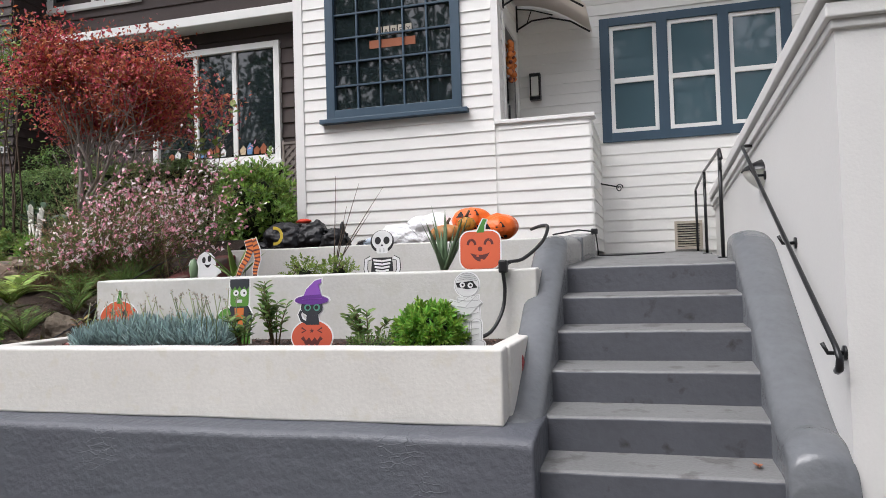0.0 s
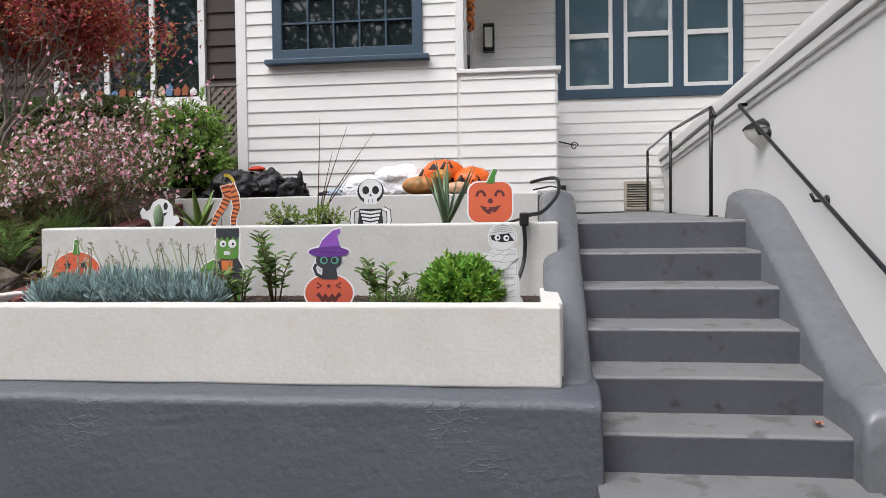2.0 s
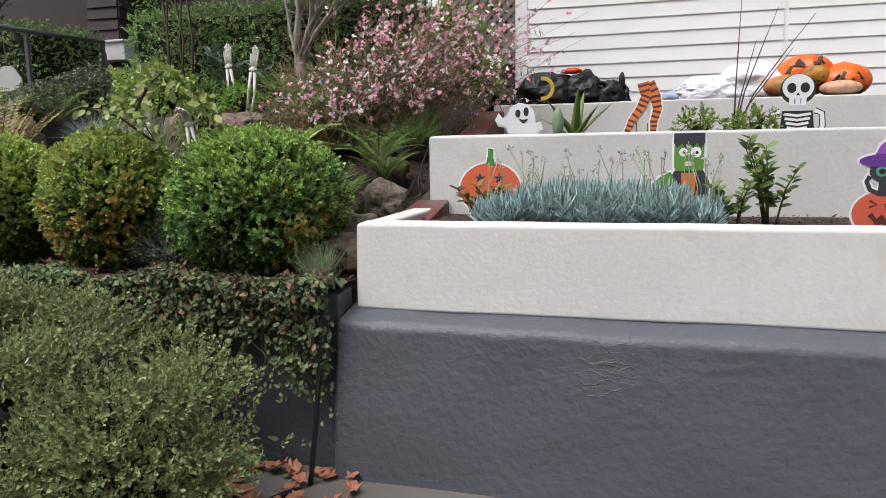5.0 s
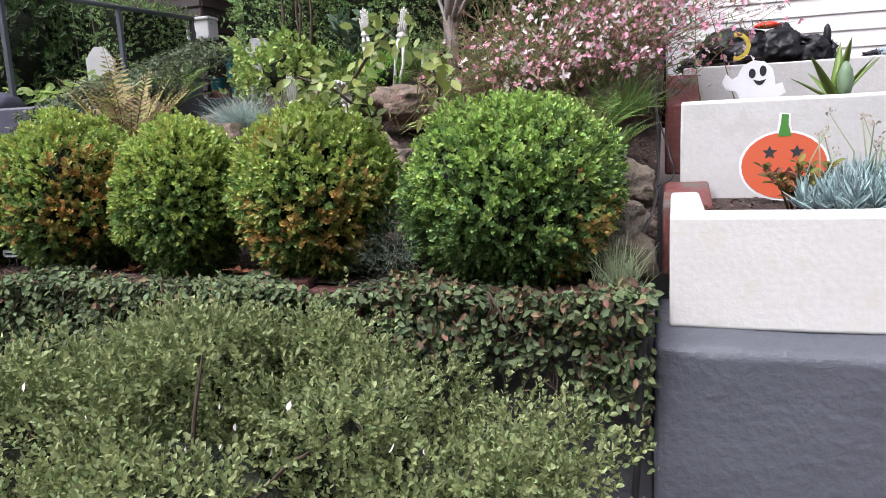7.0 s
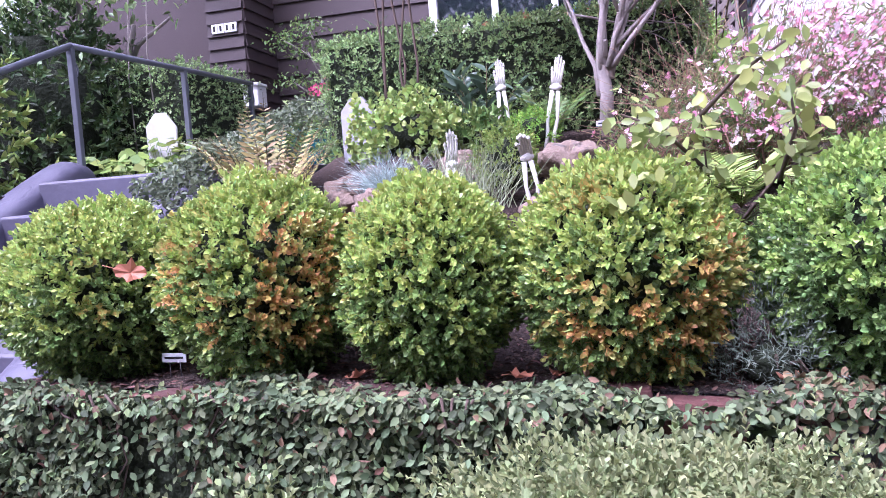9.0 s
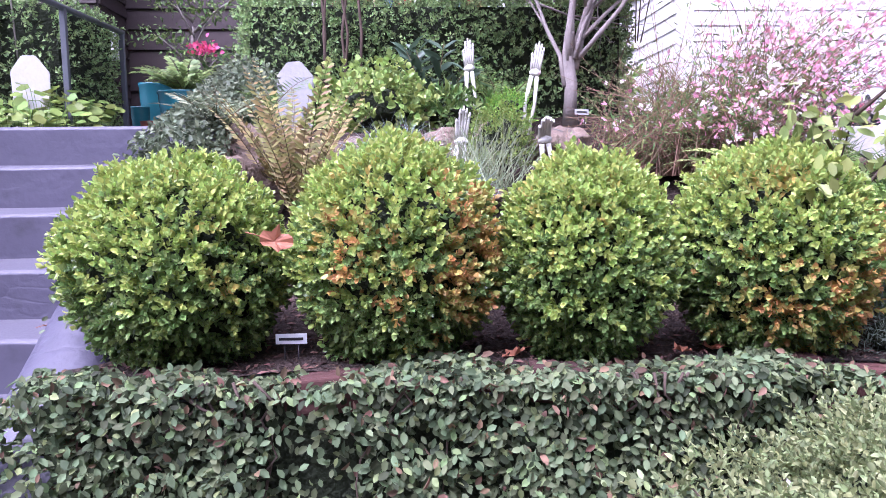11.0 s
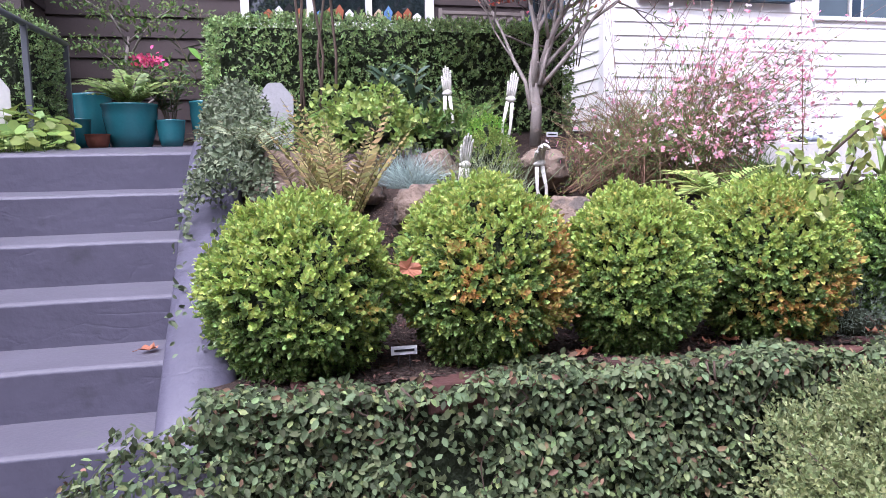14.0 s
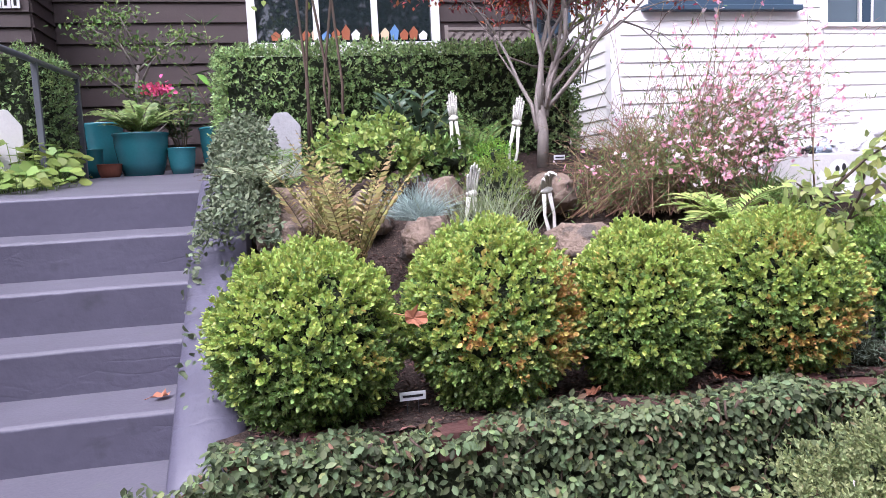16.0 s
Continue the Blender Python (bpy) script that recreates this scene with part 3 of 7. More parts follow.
M["orange_gourd"] = mat("orange_gourd", (0.42, 0.12, 0.02), 0.5, 0.3, 8, 60, 0.1, island=0.5)
wreath = thing("door_wreath", "autumn wreath of small orange pumpkins on the front door", "wreath", (-1.36, 8.22, 3.65))
M["dark_gourd"] = mat("dark_gourd", (0.16, 0.035, 0.02), 0.55, 0.3, 8, 60, 0.1)
for i in range(38):
    a = i * 2.39996
    k = 0.75 + 0.25 * math.sin(i * 1.7)
    bm = bmesh.new()
    bmesh.ops.create_icosphere(bm, subdivisions=2, radius=0.022 + 0.007 * (i % 3), matrix=Matrix.Translation((0.01 + 0.02 * (i % 2), 0.13 * k * math.sin(a), 0.23 * k * math.cos(a))))
    part("gourd", bm, M["orange_gourd" if i % 3 else "dark_gourd"], wreath, smooth=True)

M["awning"] = mat("awning", (0.74, 0.70, 0.66), 0.45, 0.08, 3, 60, 0.03)
an, al = M["awning"].node_tree.nodes, M["awning"].node_tree.links
at_, am = an.new("ShaderNodeBsdfTranslucent"), an.new("ShaderNodeMixShader")
at_.inputs["Color"].default_value = (0.85, 0.80, 0.74, 1)
am.inputs[0].default_value = 0.6
al.new(an["Principled BSDF"].outputs[0], am.inputs[1])
al.new(at_.outputs[0], am.inputs[2])
al.new(am.outputs[0], an["Material Output"].inputs["Surface"])
awn = thing("door_awning", "pale curved polycarbonate awning on black brackets over the door", "awning", (-1.40, 7.9, 4.12))
V, F = [], []
for t in (0.0, 0.008):
    for i in range(10):
        f = i / 9
        for y in (8.0, 8.95):
            V.append((0.90 * f, y - 7.9, 0.42 - 0.42 * f ** 1.9 + t))
n = 20
for i in range(9):
    F += [(2 * i, 2 * i + 1, 2 * i + 3, 2 * i + 2), (n + 2 * i, n + 2 * i + 2, n + 2 * i + 3, n + 2 * i + 1)]
    F += [(2 * i, 2 * i + 2, n + 2 * i + 2, n + 2 * i), (2 * i + 1, n + 2 * i + 1, n + 2 * i + 3, 2 * i + 3)]
mesh_of("sheet", V, F, M["awning"], awn, smooth=True)
for y in (0.14, 1.0):
    tubes("bracket", [([(0.0, y, 0.10), (0.20, y, 0.20), (0.42, y, 0.21), (0.66, y, 0.14), (0.88, y, -0.01)], 0.011), ([(0.02, y, 0.08), (0.02, y, 0.40)], 0.012), ([(0.03, y, 0.36), (0.2, y, 0.33), (0.45, y, 0.24)], 0.008), ([(0.14, y, 0.17), (0.2, y, 0.33)], 0.007)], M["iron"], awn)

lamp = thing("wall_sconce", "black framed wall lantern with pale glass", "lamp", (-1.19, RY, 3.53))
box("backplate", (-0.065, -0.03, -0.16), (0.065, -0.002, 0.16), M["iron"], lamp, bevel=0.004)
box("glass", (-0.045, -0.085, -0.11), (0.045, -0.03, 0.12), M["lamp_glass"], lamp, "pale frosted glass")
for x in (-0.06, 0.045):
    box("bar", (x, -0.095, -0.15), (x + 0.015, -0.03, 0.15), M["iron"], lamp)
for z in (-0.16, 0.125):
    box("cap", (-0.065, -0.10, z), (0.065, -0.028, z + 0.035), M["iron"], lamp, bevel=0.003)

M["vent_paint"] = mat("vent_paint", (0.45, 0.40, 0.33), 0.7, 0.2, 8, 60, 0.2)
vent = thing("wall_vent", "louvred beige foundation vent low on the house wall", "vent", (0.49, RY - 0.02, 1.68))
box("backing", (-0.14, 0.0, -0.16), (0.14, 0.018, 0.16), M["iron"], vent)
for x in (-0.15, 0.12):
    box("frame", (x, -0.03, -0.16), (x + 0.03, 0.01, 0.16), M["vent_paint"], vent)
for z in (-0.16, 0.13):
    box("frame", (-0.12, -0.03, z), (0.12, 0.01, z + 0.03), M["vent_paint"], vent)
for i in range(9):
    z = -0.12 + i * 0.028
    prism("slat", [(-0.025, z), (-0.02, z + 0.004), (0.004, z + 0.020), (0.0, z + 0.016)], "x", -0.12, 0.12, M["vent_paint"], vent)
hook = thing("scroll_bracket", "black iron scroll bracket on the porch corner", "bracket", (-0.44, 8.6, 2.25))
tubes("arm", [([(0.0, 0, 0.03), (0.12, 0, 0.0), (0.2, 0, -0.02)], 0.008)], M["iron"], hook)
tubes("scroll", [([(0.2 + 0.04 * math.cos(i * 0.6) * (1 - i * 0.05), 0, -0.03 + 0.05 * math.sin(i * 0.6) * (1 - i * 0.05)) for i in range(14)], 0.006)], M["iron"], hook)

# party banner inside the leaded window
M["banner_black"] = mat("banner_black", (0.01, 0.01, 0.01), 0.6, 0.1, 5, 50, 0.0)
M["banner_orange"] = mat("banner_orange", (0.30, 0.085, 0.03), 0.6, 0.1, 5, 50, 0.0)
banner = thing("window_banner", "paper letter banner stuck behind the leaded window", "banner", (-2.56, HY, 3.95))
for i, ch in enumerate("HAPPY"):
    box("card", (-0.17 + i * 0.085, -0.004, -0.01), (-0.10 + i * 0.085, -0.001, 0.09), M["vent_paint"], banner)
    text_part("letter", ch, 0.08, pose(-2.56 - 0.135 + i * 0.085, HY - 0.006, 3.955, 90, 0, 0), M["banner_black"], banner, 0.001)
box("strip", (-0.25, -0.003, -0.14), (0.28, -0.001, -0.05), M["banner_orange"], banner, "orange paper strip")

# brown house
bh = thing("brown_house", "dark brown board-clad house with white window trim", "house")
BY = 9.6
wall = wall_box("wall", "x", -9.0, -3.75, BY, BY + 0.2, 1.2, 7.0, [(-7.03, -4.94, 3.02, 4.70)], M["brown_siding"], bh)
for x0, x1, z in ((-7.0, -6.75, 3.05), (-5.3, -4.97, 3.05)):
    o = tubes("curtain", [([(x0 + 0.02 + (x1 - x0) * i / 5, BY + 0.1 + 0.02 * (i % 2), z), (x0 + 0.02 + (x1 - x0) * i / 5, BY + 0.1 + 0.02 * (i % 2), 4.7)], 0.045) for i in range(6)], mat("curtain_cloth", (0.4, 0.45, 0.36), 0.9, 0.1, 5, 50, 0.1), bh)
siding(wall, "board", "x", BY, -9.0, -3.78, 1.6, 7.0, 0.215, -1, M["brown_siding"], [(-7.05, -4.92, 2.98, 4.72)], thick=0.03)
wall = box("wall", (-12.0, 8.9, 1.2), (-9.0, 9.1, 7.0), M["brown_siding"], bh)
siding(wall, "board", "x", 8.9, -9.45, -9.0, 1.6, 7.0, 0.14, -1, M["brown_siding"], thick=0.03)
wall = box("wall", (-9.2, 9.1, 1.2), (-9.0, BY, 7.0), M["brown_siding"], bh)
siding(wall, "board", "y", -9.0, 8.9, BY, 1.6, 7.0, 0.14, 1, M["brown_siding"], thick=0.03)
box("eave_trim", (-9.0, BY - 0.35, 4.98), (-3.8, BY, 5.12), M["white_trim"], bh, bevel=0.01)
box("roof", (-12.4, 8.6, 7.0), (-3.75, 14, 7.2), M["brown_siding"], bh)
window(bh, "window", -7.05, -4.92, 3.0, 4.72, BY - 0.02, 3, 1, 0.07, 0.09, M["white_trim"], M["pane"], "large white framed three-light window", depth=0.06, sill=0.04)
box("sill_board", (-7.12, BY - 0.13, 2.86), (-4.86, BY - 0.03, 2.945), M["white_trim"], bh, bevel=0.008)
window(bh, "window", -9.0, -7.25, 5.6, 6.8, BY - 0.02, 2, 1, 0.06, 0.09, M["white_trim"], M["pane"], "white framed upper window", depth=0.06)
box("porch_gable", (-9.9, 8.3, 4.7), (-9.0, 8.9, 4.85), M["white_trim"], bh, bevel=0.01)
M["tan_siding"] = mat("tan_siding", (0.55, 0.43, 0.27), 0.7, 0.1, 3, 50, 0.1, objvar=0.03)
neigh = thing("tan_house", "tan clapboard house beyond the stair wall", "house")
wall = box("wall", (4.6, 7.0, 0), (5.0, 16, 7.0), M["tan_siding"], neigh)
siding(wall, "board", "y", 4.6, 7.0, 16, 0.2, 7.0, 0.16, -1, M["tan_siding"])
num2 = thing("number_plate", "white number tiles on the brown house corner", "house number", (-9.22, 8.87, 3.36))
for i in range(4):
    box("tile", (-0.16 + i * 0.08, -0.015, -0.05), (-0.09 + i * 0.08, 0.0, 0.05), M["white_trim"], num2)
    box("numeral", (-0.14 + i * 0.08, -0.018, -0.03), (-0.115 + i * 0.08, -0.0155, 0.03), M["number_black"], num2)
mb = thing("letter_box", "white painted letter box on the porch corner", "letter box", (-8.95, 8.80, 2.45))
box("body", (-0.22, -0.10, 0.0), (0.16, 0.1, 0.22), M["white_trim"], mb, bevel=0.012)
box("lid", (-0.235, -0.12, 0.215), (0.175, 0.1, 0.25), M["white_trim"], mb, bevel=0.01)
box("bracket", (-0.03, 0.04, -0.5), (0.01, 0.09, 0.0), M["iron"], mb)

cut_colours = [M["banner_orange"], M["white_trim"], M["number_black"], M["banner_orange"], M["tan_siding"], mat("paper_blue", (0.10, 0.22, 0.42), 0.6, 0.1, 5, 50, 0.0), M["banner_orange"]]
cut = thing("window_cutouts", "row of small coloured paper cut-outs along the window", "decoration", (-6.8, BY - 0.03, 3.12))
for i in range(16):
    hh = 0.10 + 0.07 * ((i * 7) % 5) / 4
    prism("cutout", [(0.11 * i, 0.0), (0.11 * i + 0.075, 0.0), (0.11 * i + 0.09, hh * 0.6), (0.11 * i + 0.045, hh), (0.11 * i - 0.01, hh * 0.55)], "y", -0.006, 0.0, cut_colours[i % 7], cut)
M["lattice_wood"] = mat("lattice_wood", (0.20, 0.17, 0.15), 0.8, 0.25, 5, 60, 0.2, objvar=0.15)
lat = thing("lattice_panel", "weathered diagonal wooden lattice beside the white house", "lattice", (-4.84, BY - 0.12, 2.3))
for sg in (1, -1):
    for i in range(17):
        c = -0.95 + i * 0.115
        x0, x1 = max(0.0, c), min(0.95, c + 0.9)
        if x1 - x0 > 0.06:
            pts = [(x0, (x0 - c)), (x1, (x1 - c))] if sg > 0 else [(x0, 0.9 - (x0 - c)), (x1, 0.9 - (x1 - c))]
            (ax, az), (bx, bz) = pts
            wd = 0.017
            prism("slat", [(ax - wd, az + sg * wd), (ax + wd, az - sg * wd), (bx + wd, bz - sg * wd), (bx - wd, bz + sg * wd)], "y", 0.0 if sg > 0 else 0.009, 0.008 if sg > 0 else 0.017, M["lattice_wood"], lat)
for z in (-0.03, 0.9):
    box("rail", (-0.02, -0.012, z), (0.97, 0.028, z + 0.035), M["lattice_wood"], lat)
for x in (-0.03, 0.955):
    box("post", (x, -0.013, -0.75), (x + 0.035, 0.03, 0.96), M["lattice_wood"], lat)


# ---- plants: leaf materials and builders ----
def leaf_mat(name, color, island=0.35, hue=0.03, rough=0.42, patch=None, patch_scale=3.0, patch_at=0.6, trans=0.25, spec=0.35):
    m = bpy.data.materials.new(name)
    m.use_nodes = True
    n, l = m.node_tree.nodes, m.node_tree.links
    b, out = n["Principled BSDF"], n["Material Output"]
    b.inputs["Roughness"].default_value = rough
    b.inputs["Specular IOR Level"].default_value = spec
    g = n.new("ShaderNodeNewGeometry")
    hs = n.new("ShaderNodeHueSaturation")
    hs.inputs["Color"].default_value = (*color, 1)
    for inp, lo, hi in (("Value", 1 - island, 1 + island * 1.3), ("Hue", 0.5 - hue, 0.5 + hue)):
        r = n.new("ShaderNodeMapRange")
        r.inputs["To Min"].default_value, r.inputs["To Max"].default_value = lo, hi
        if inp == "Value":
            l.new(g.outputs["Random Per Island"], r.inputs["Value"])
        else:
            w = n.new("ShaderNodeTexWhiteNoise")
            w.noise_dimensions = "1D"
            l.new(g.outputs["Random Per Island"], w.inputs["W"])
            l.new(w.outputs["Value"], r.inputs["Value"])
        l.new(r.outputs[0], hs.inputs[inp])
    col = hs.outputs[0]
    if patch:
        t = n.new("ShaderNodeTexNoise")
        t.inputs["Scale"].default_value, t.inputs["Detail"].default_value = patch_scale, 3.0
        l.new(g.outputs["Position"], t.inputs["Vector"])
        add = n.new("ShaderNodeMath")
        add.operation = "MULTIPLY_ADD"
        l.new(g.outputs["Random Per Island"], add.inputs[0])
        add.inputs[1].default_value = 0.26
        l.new(t.outputs[0], add.inputs[2])
        ramp = n.new("ShaderNodeValToRGB")
        ramp.color_ramp.elements[0].position, ramp.color_ramp.elements[1].position = patch_at, patch_at + 0.07
        l.new(add.outputs[0], ramp.inputs[0])
        mx = n.new("ShaderNodeMixRGB")
        mx.inputs[2].default_value = (*patch, 1)
        l.new(ramp.outputs[0], mx.inputs[0])
        l.new(col, mx.inputs[1])
        col = mx.outputs[0]
    l.new(col, b.inputs["Base Color"])
    tr = n.new("ShaderNodeBsdfTranslucent")
    l.new(col, tr.inputs["Color"])
    ms = n.new("ShaderNodeMixShader")
    ms.inputs[0].default_value = trans
    l.new(b.outputs[0], ms.inputs[1])
    l.new(tr.outputs[0], ms.inputs[2])
    l.new(ms.outputs[0], out.inputs["Surface"])
    return m


L = {
    # Yellow-green new growth, brightened so the colour also carries light from above.
    "new": leaf_mat("leaf_new_lit", (0.365, 0.46, 0.115), 0.28, 0.03, 0.34, patch=(0.48, 0.36, 0.10), patch_scale=5.0, patch_at=0.82),
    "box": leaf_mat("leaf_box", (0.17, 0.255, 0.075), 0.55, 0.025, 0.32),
    "scorched": leaf_mat("leaf_scorched", (0.51, 0.32, 0.10), 0.4, 0.03, 0.5, patch=(0.40, 0.41, 0.11), patch_scale=9.0, patch_at=0.60),
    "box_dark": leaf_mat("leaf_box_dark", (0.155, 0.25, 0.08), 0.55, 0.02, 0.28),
    "ivy": leaf_mat("leaf_ivy", (0.105, 0.138, 0.068), 0.7, 0.03, 0.58, patch=(0.26, 0.085, 0.05), patch_scale=11, patch_at=0.905, spec=0.16),
    # Deep green counterpart with the same top light in its colour.
    "newdark_lit": leaf_mat("leaf_new_deep_lit", (0.31, 0.44, 0.115), 0.45, 0.02, 0.3),
    "ivyp": leaf_mat("leaf_ivy_pale", (0.125, 0.155, 0.09), 0.5, 0.025, 0.5, spec=0.2),
    "shrub": leaf_mat("leaf_shrub", (0.215, 0.255, 0.105), 0.42, 0.025, 0.55, spec=0.2),
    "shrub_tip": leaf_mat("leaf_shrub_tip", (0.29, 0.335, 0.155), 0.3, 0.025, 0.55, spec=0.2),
    "hyd": leaf_mat("leaf_hydrangea", (0.32, 0.42, 0.12), 0.35, 0.03, 0.45),
    "camellia": leaf_mat("leaf_camellia", (0.21, 0.33, 0.075), 0.5, 0.025, 0.35),
    "potfern": leaf_mat("leaf_potfern", (0.27, 0.37, 0.12), 0.35, 0.02, 0.5),
    "hedge": leaf_mat("leaf_hedge", (0.25, 0.36, 0.14), 0.6, 0.025, 0.4),
    "bright": leaf_mat("leaf_bright", (0.20, 0.37, 0.055), 0.35, 0.03, 0.45),
    "mid": leaf_mat("leaf_mid", (0.13, 0.21, 0.055), 0.4, 0.03, 0.45),
    "dark": leaf_mat("leaf_dark", (0.055, 0.095, 0.03), 0.5, 0.03, 0.45),
    "blue": leaf_mat("leaf_blue", (0.39, 0.51, 0.50), 0.4, 0.02, 0.55, trans=0.1),
    "fescue": leaf_mat("leaf_fescue", (0.32, 0.41, 0.37), 0.4, 0.02, 0.6),
    "fern": leaf_mat("leaf_fern", (0.11, 0.19, 0.04), 0.35, 0.03, 0.5),
    "rusty": leaf_mat("leaf_rusty", (0.29, 0.25, 0.09), 0.4, 0.05, 0.55),
    "pale": leaf_mat("leaf_pale", (0.28, 0.33, 0.19), 0.35, 0.03, 0.5),
    "red": leaf_mat("leaf_red", (0.37, 0.08, 0.055), 0.55, 0.035, 0.5, trans=0.35),
    "pink": leaf_mat("petal_pink", (0.80, 0.39, 0.49), 0.3, 0.03, 0.6, trans=0.3),
    "palepink": leaf_mat("petal_pale", (0.90, 0.78, 0.80), 0.15, 0.02, 0.6, trans=0.3),
    "rose": leaf_mat("petal_rose", (0.72, 0.12, 0.26), 0.3, 0.02, 0.6),
    "agave": leaf_mat("leaf_agave", (0.15, 0.225, 0.13), 0.2, 0.01, 0.4, trans=0.05),
    "litter": leaf_mat("leaf_litter", (0.38, 0.19, 0.09), 0.25, 0.03, 0.6, trans=0.1),
    "nast": leaf_mat("leaf_nasturtium", (0.20, 0.28, 0.06), 0.3, 0.03, 0.5),
}
M["bark"] = mat("bark", (0.32, 0.28, 0.25), 0.9, 0.35, 12, 80, 0.5)
M["twig"] = mat("twig", (0.10, 0.07, 0.05), 0.9, 0.35, 12, 80, 0.3)
# Near-black green for the filler cores: shade between leaves put into a colour.
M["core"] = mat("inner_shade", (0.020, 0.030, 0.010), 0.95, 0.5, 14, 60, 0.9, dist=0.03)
M["rock"] = mat("rock", (0.23, 0.17, 0.125), 0.9, 0.4, 6, 45, 0.8, spots=(0.10, 0.085, 0.07), spot_scale=9, spot_at=0.56, dist=0.02)
M["moss_rock"] = mat("moss_rock", (0.17, 0.135, 0.10), 0.9, 0.4, 6, 45, 0.8, spots=(0.16, 0.16, 0.03), spot_scale=7, spot_at=0.55, dist=0.02)
rng = np.random.default_rng(7)


def unit(a):
    return a / np.maximum(np.linalg.norm(a, axis=1, keepdims=True), 1e-9)


def leaves(name, P, D, N, size, width, material, parent=None, label="", six=True, fold=0.25, droop=0.0):
    """One mesh of many small folded leaves at P, pointing along D with the blade facing N."""
    n = len(P)
    D = unit(D)
    S = unit(np.cross(D, N))
    U = np.cross(S, D)
    s = (np.full(n, size) if np.isscalar(size) else size)[:, None]
    s = s * rng.uniform(0.7, 1.25, (n, 1))
    w = s * width
    if six:
        V = np.stack([P, P + D * s * 0.33 - S * w * 0.48 + U * w * fold, P + D * s * 0.72 - S * w * 0.42 + U * w * fold, P + D * s - U * s * droop, P + D * s * 0.72 + S * w * 0.42 + U * w * fold, P + D * s * 0.33 + S * w * 0.48 + U * w * fold], 1).reshape(-1, 3)
        base = (np.arange(n) * 6)[:, None]
        F = np.concatenate([base + np.array([0, 1, 2, 3]), base + np.array([0, 3, 4, 5])], 1).reshape(-1, 4)
    else:
        V = np.stack([P, P + D * s * 0.5 - S * w * 0.5 + U * w * fold, P + D * s - U * s * droop, P + D * s * 0.5 + S * w * 0.5 + U * w * fold], 1).reshape(-1, 3)
        base = (np.arange(n) * 4)[:, None]
        F = np.concatenate([base + np.array([0, 1, 2]), base + np.array([0, 2, 3])], 1).reshape(-1, 3)
    me = bpy.data.meshes.new(name)
    k = F.shape[1]
    me.vertices.add(len(V))
    me.vertices.foreach_set("co", V.astype(np.float32).ravel())
    me.loops.add(F.size)
    me.loops.foreach_set("vertex_index", F.astype(np.int32).ravel())
    me.polygons.add(len(F))
    me.polygons.foreach_set("loop_start", (np.arange(len(F)) * k).astype(np.int32))
    me.update(calc_edges=True)
    me.validate()
    me.materials.append(material)
    ob = new(name, me)
    if parent:
        ob.parent = parent
    if label:
        ob["label"] = label
    return ob


def sphere_points(n):
    return unit(rng.normal(size=(n, 3)))


def lumps(U, amp, seed):
    """Uneven radius over directions U."""
    return np.array([1 + amp * noise.noise(Vector(u) * 2.2 + Vector((seed, 0, 0))) + amp * 0.5 * noise.noise(Vector(u) * 5.5 + Vector((0, seed, 0))) for u in U])


def shoots(C, N, per, length, leaf, width, spread=0.5):
    """Leaves in opposite pairs along short shoots that start at C and grow along N."""
    n = len(C)
    A = unit(N + rng.normal(size=(n, 3)) * spread)
    P, D, B = [], [], []
    side = unit(np.cross(A, rng.normal(size=(n, 3))))
    for j in range(per):
        f = (j + 0.5) / per
        s = side if j % 2 == 0 else np.cross(A, side)
        for sg in (1, -1):
            P.append(C + A * length * f)
            D.append(s * sg * (1 - 0.45 * f) + A * (0.55 + 0.7 * f))
            B.append(A * 0.9 - s * sg * 0.3)
    return np.concatenate(P), np.concatenate(D), np.concatenate(B)


def core_ball(name, r, parent, seed, at=(0, 0, 0), material=None, squash=(1, 1, 1), amp=0.1, sub=3):
    bm = bmesh.new()
    bmesh.ops.create_icosphere(bm, subdivisions=sub, radius=1)
    for v in bm.verts:
        f = 1 + amp * noise.noise(v.co * 2.2 + Vector((seed, 0, 0))) + amp * 0.5 * noise.noise(v.co * 5 + Vector((0, seed, 0)))
        v.co = Vector((v.co.x * r * squash[0] * f + at[0], v.co.y * r * squash[1] * f + at[1], v.co.z * r * squash[2] * f + at[2]))
    return part(name, bm, material or M["core"], parent, smooth=True)


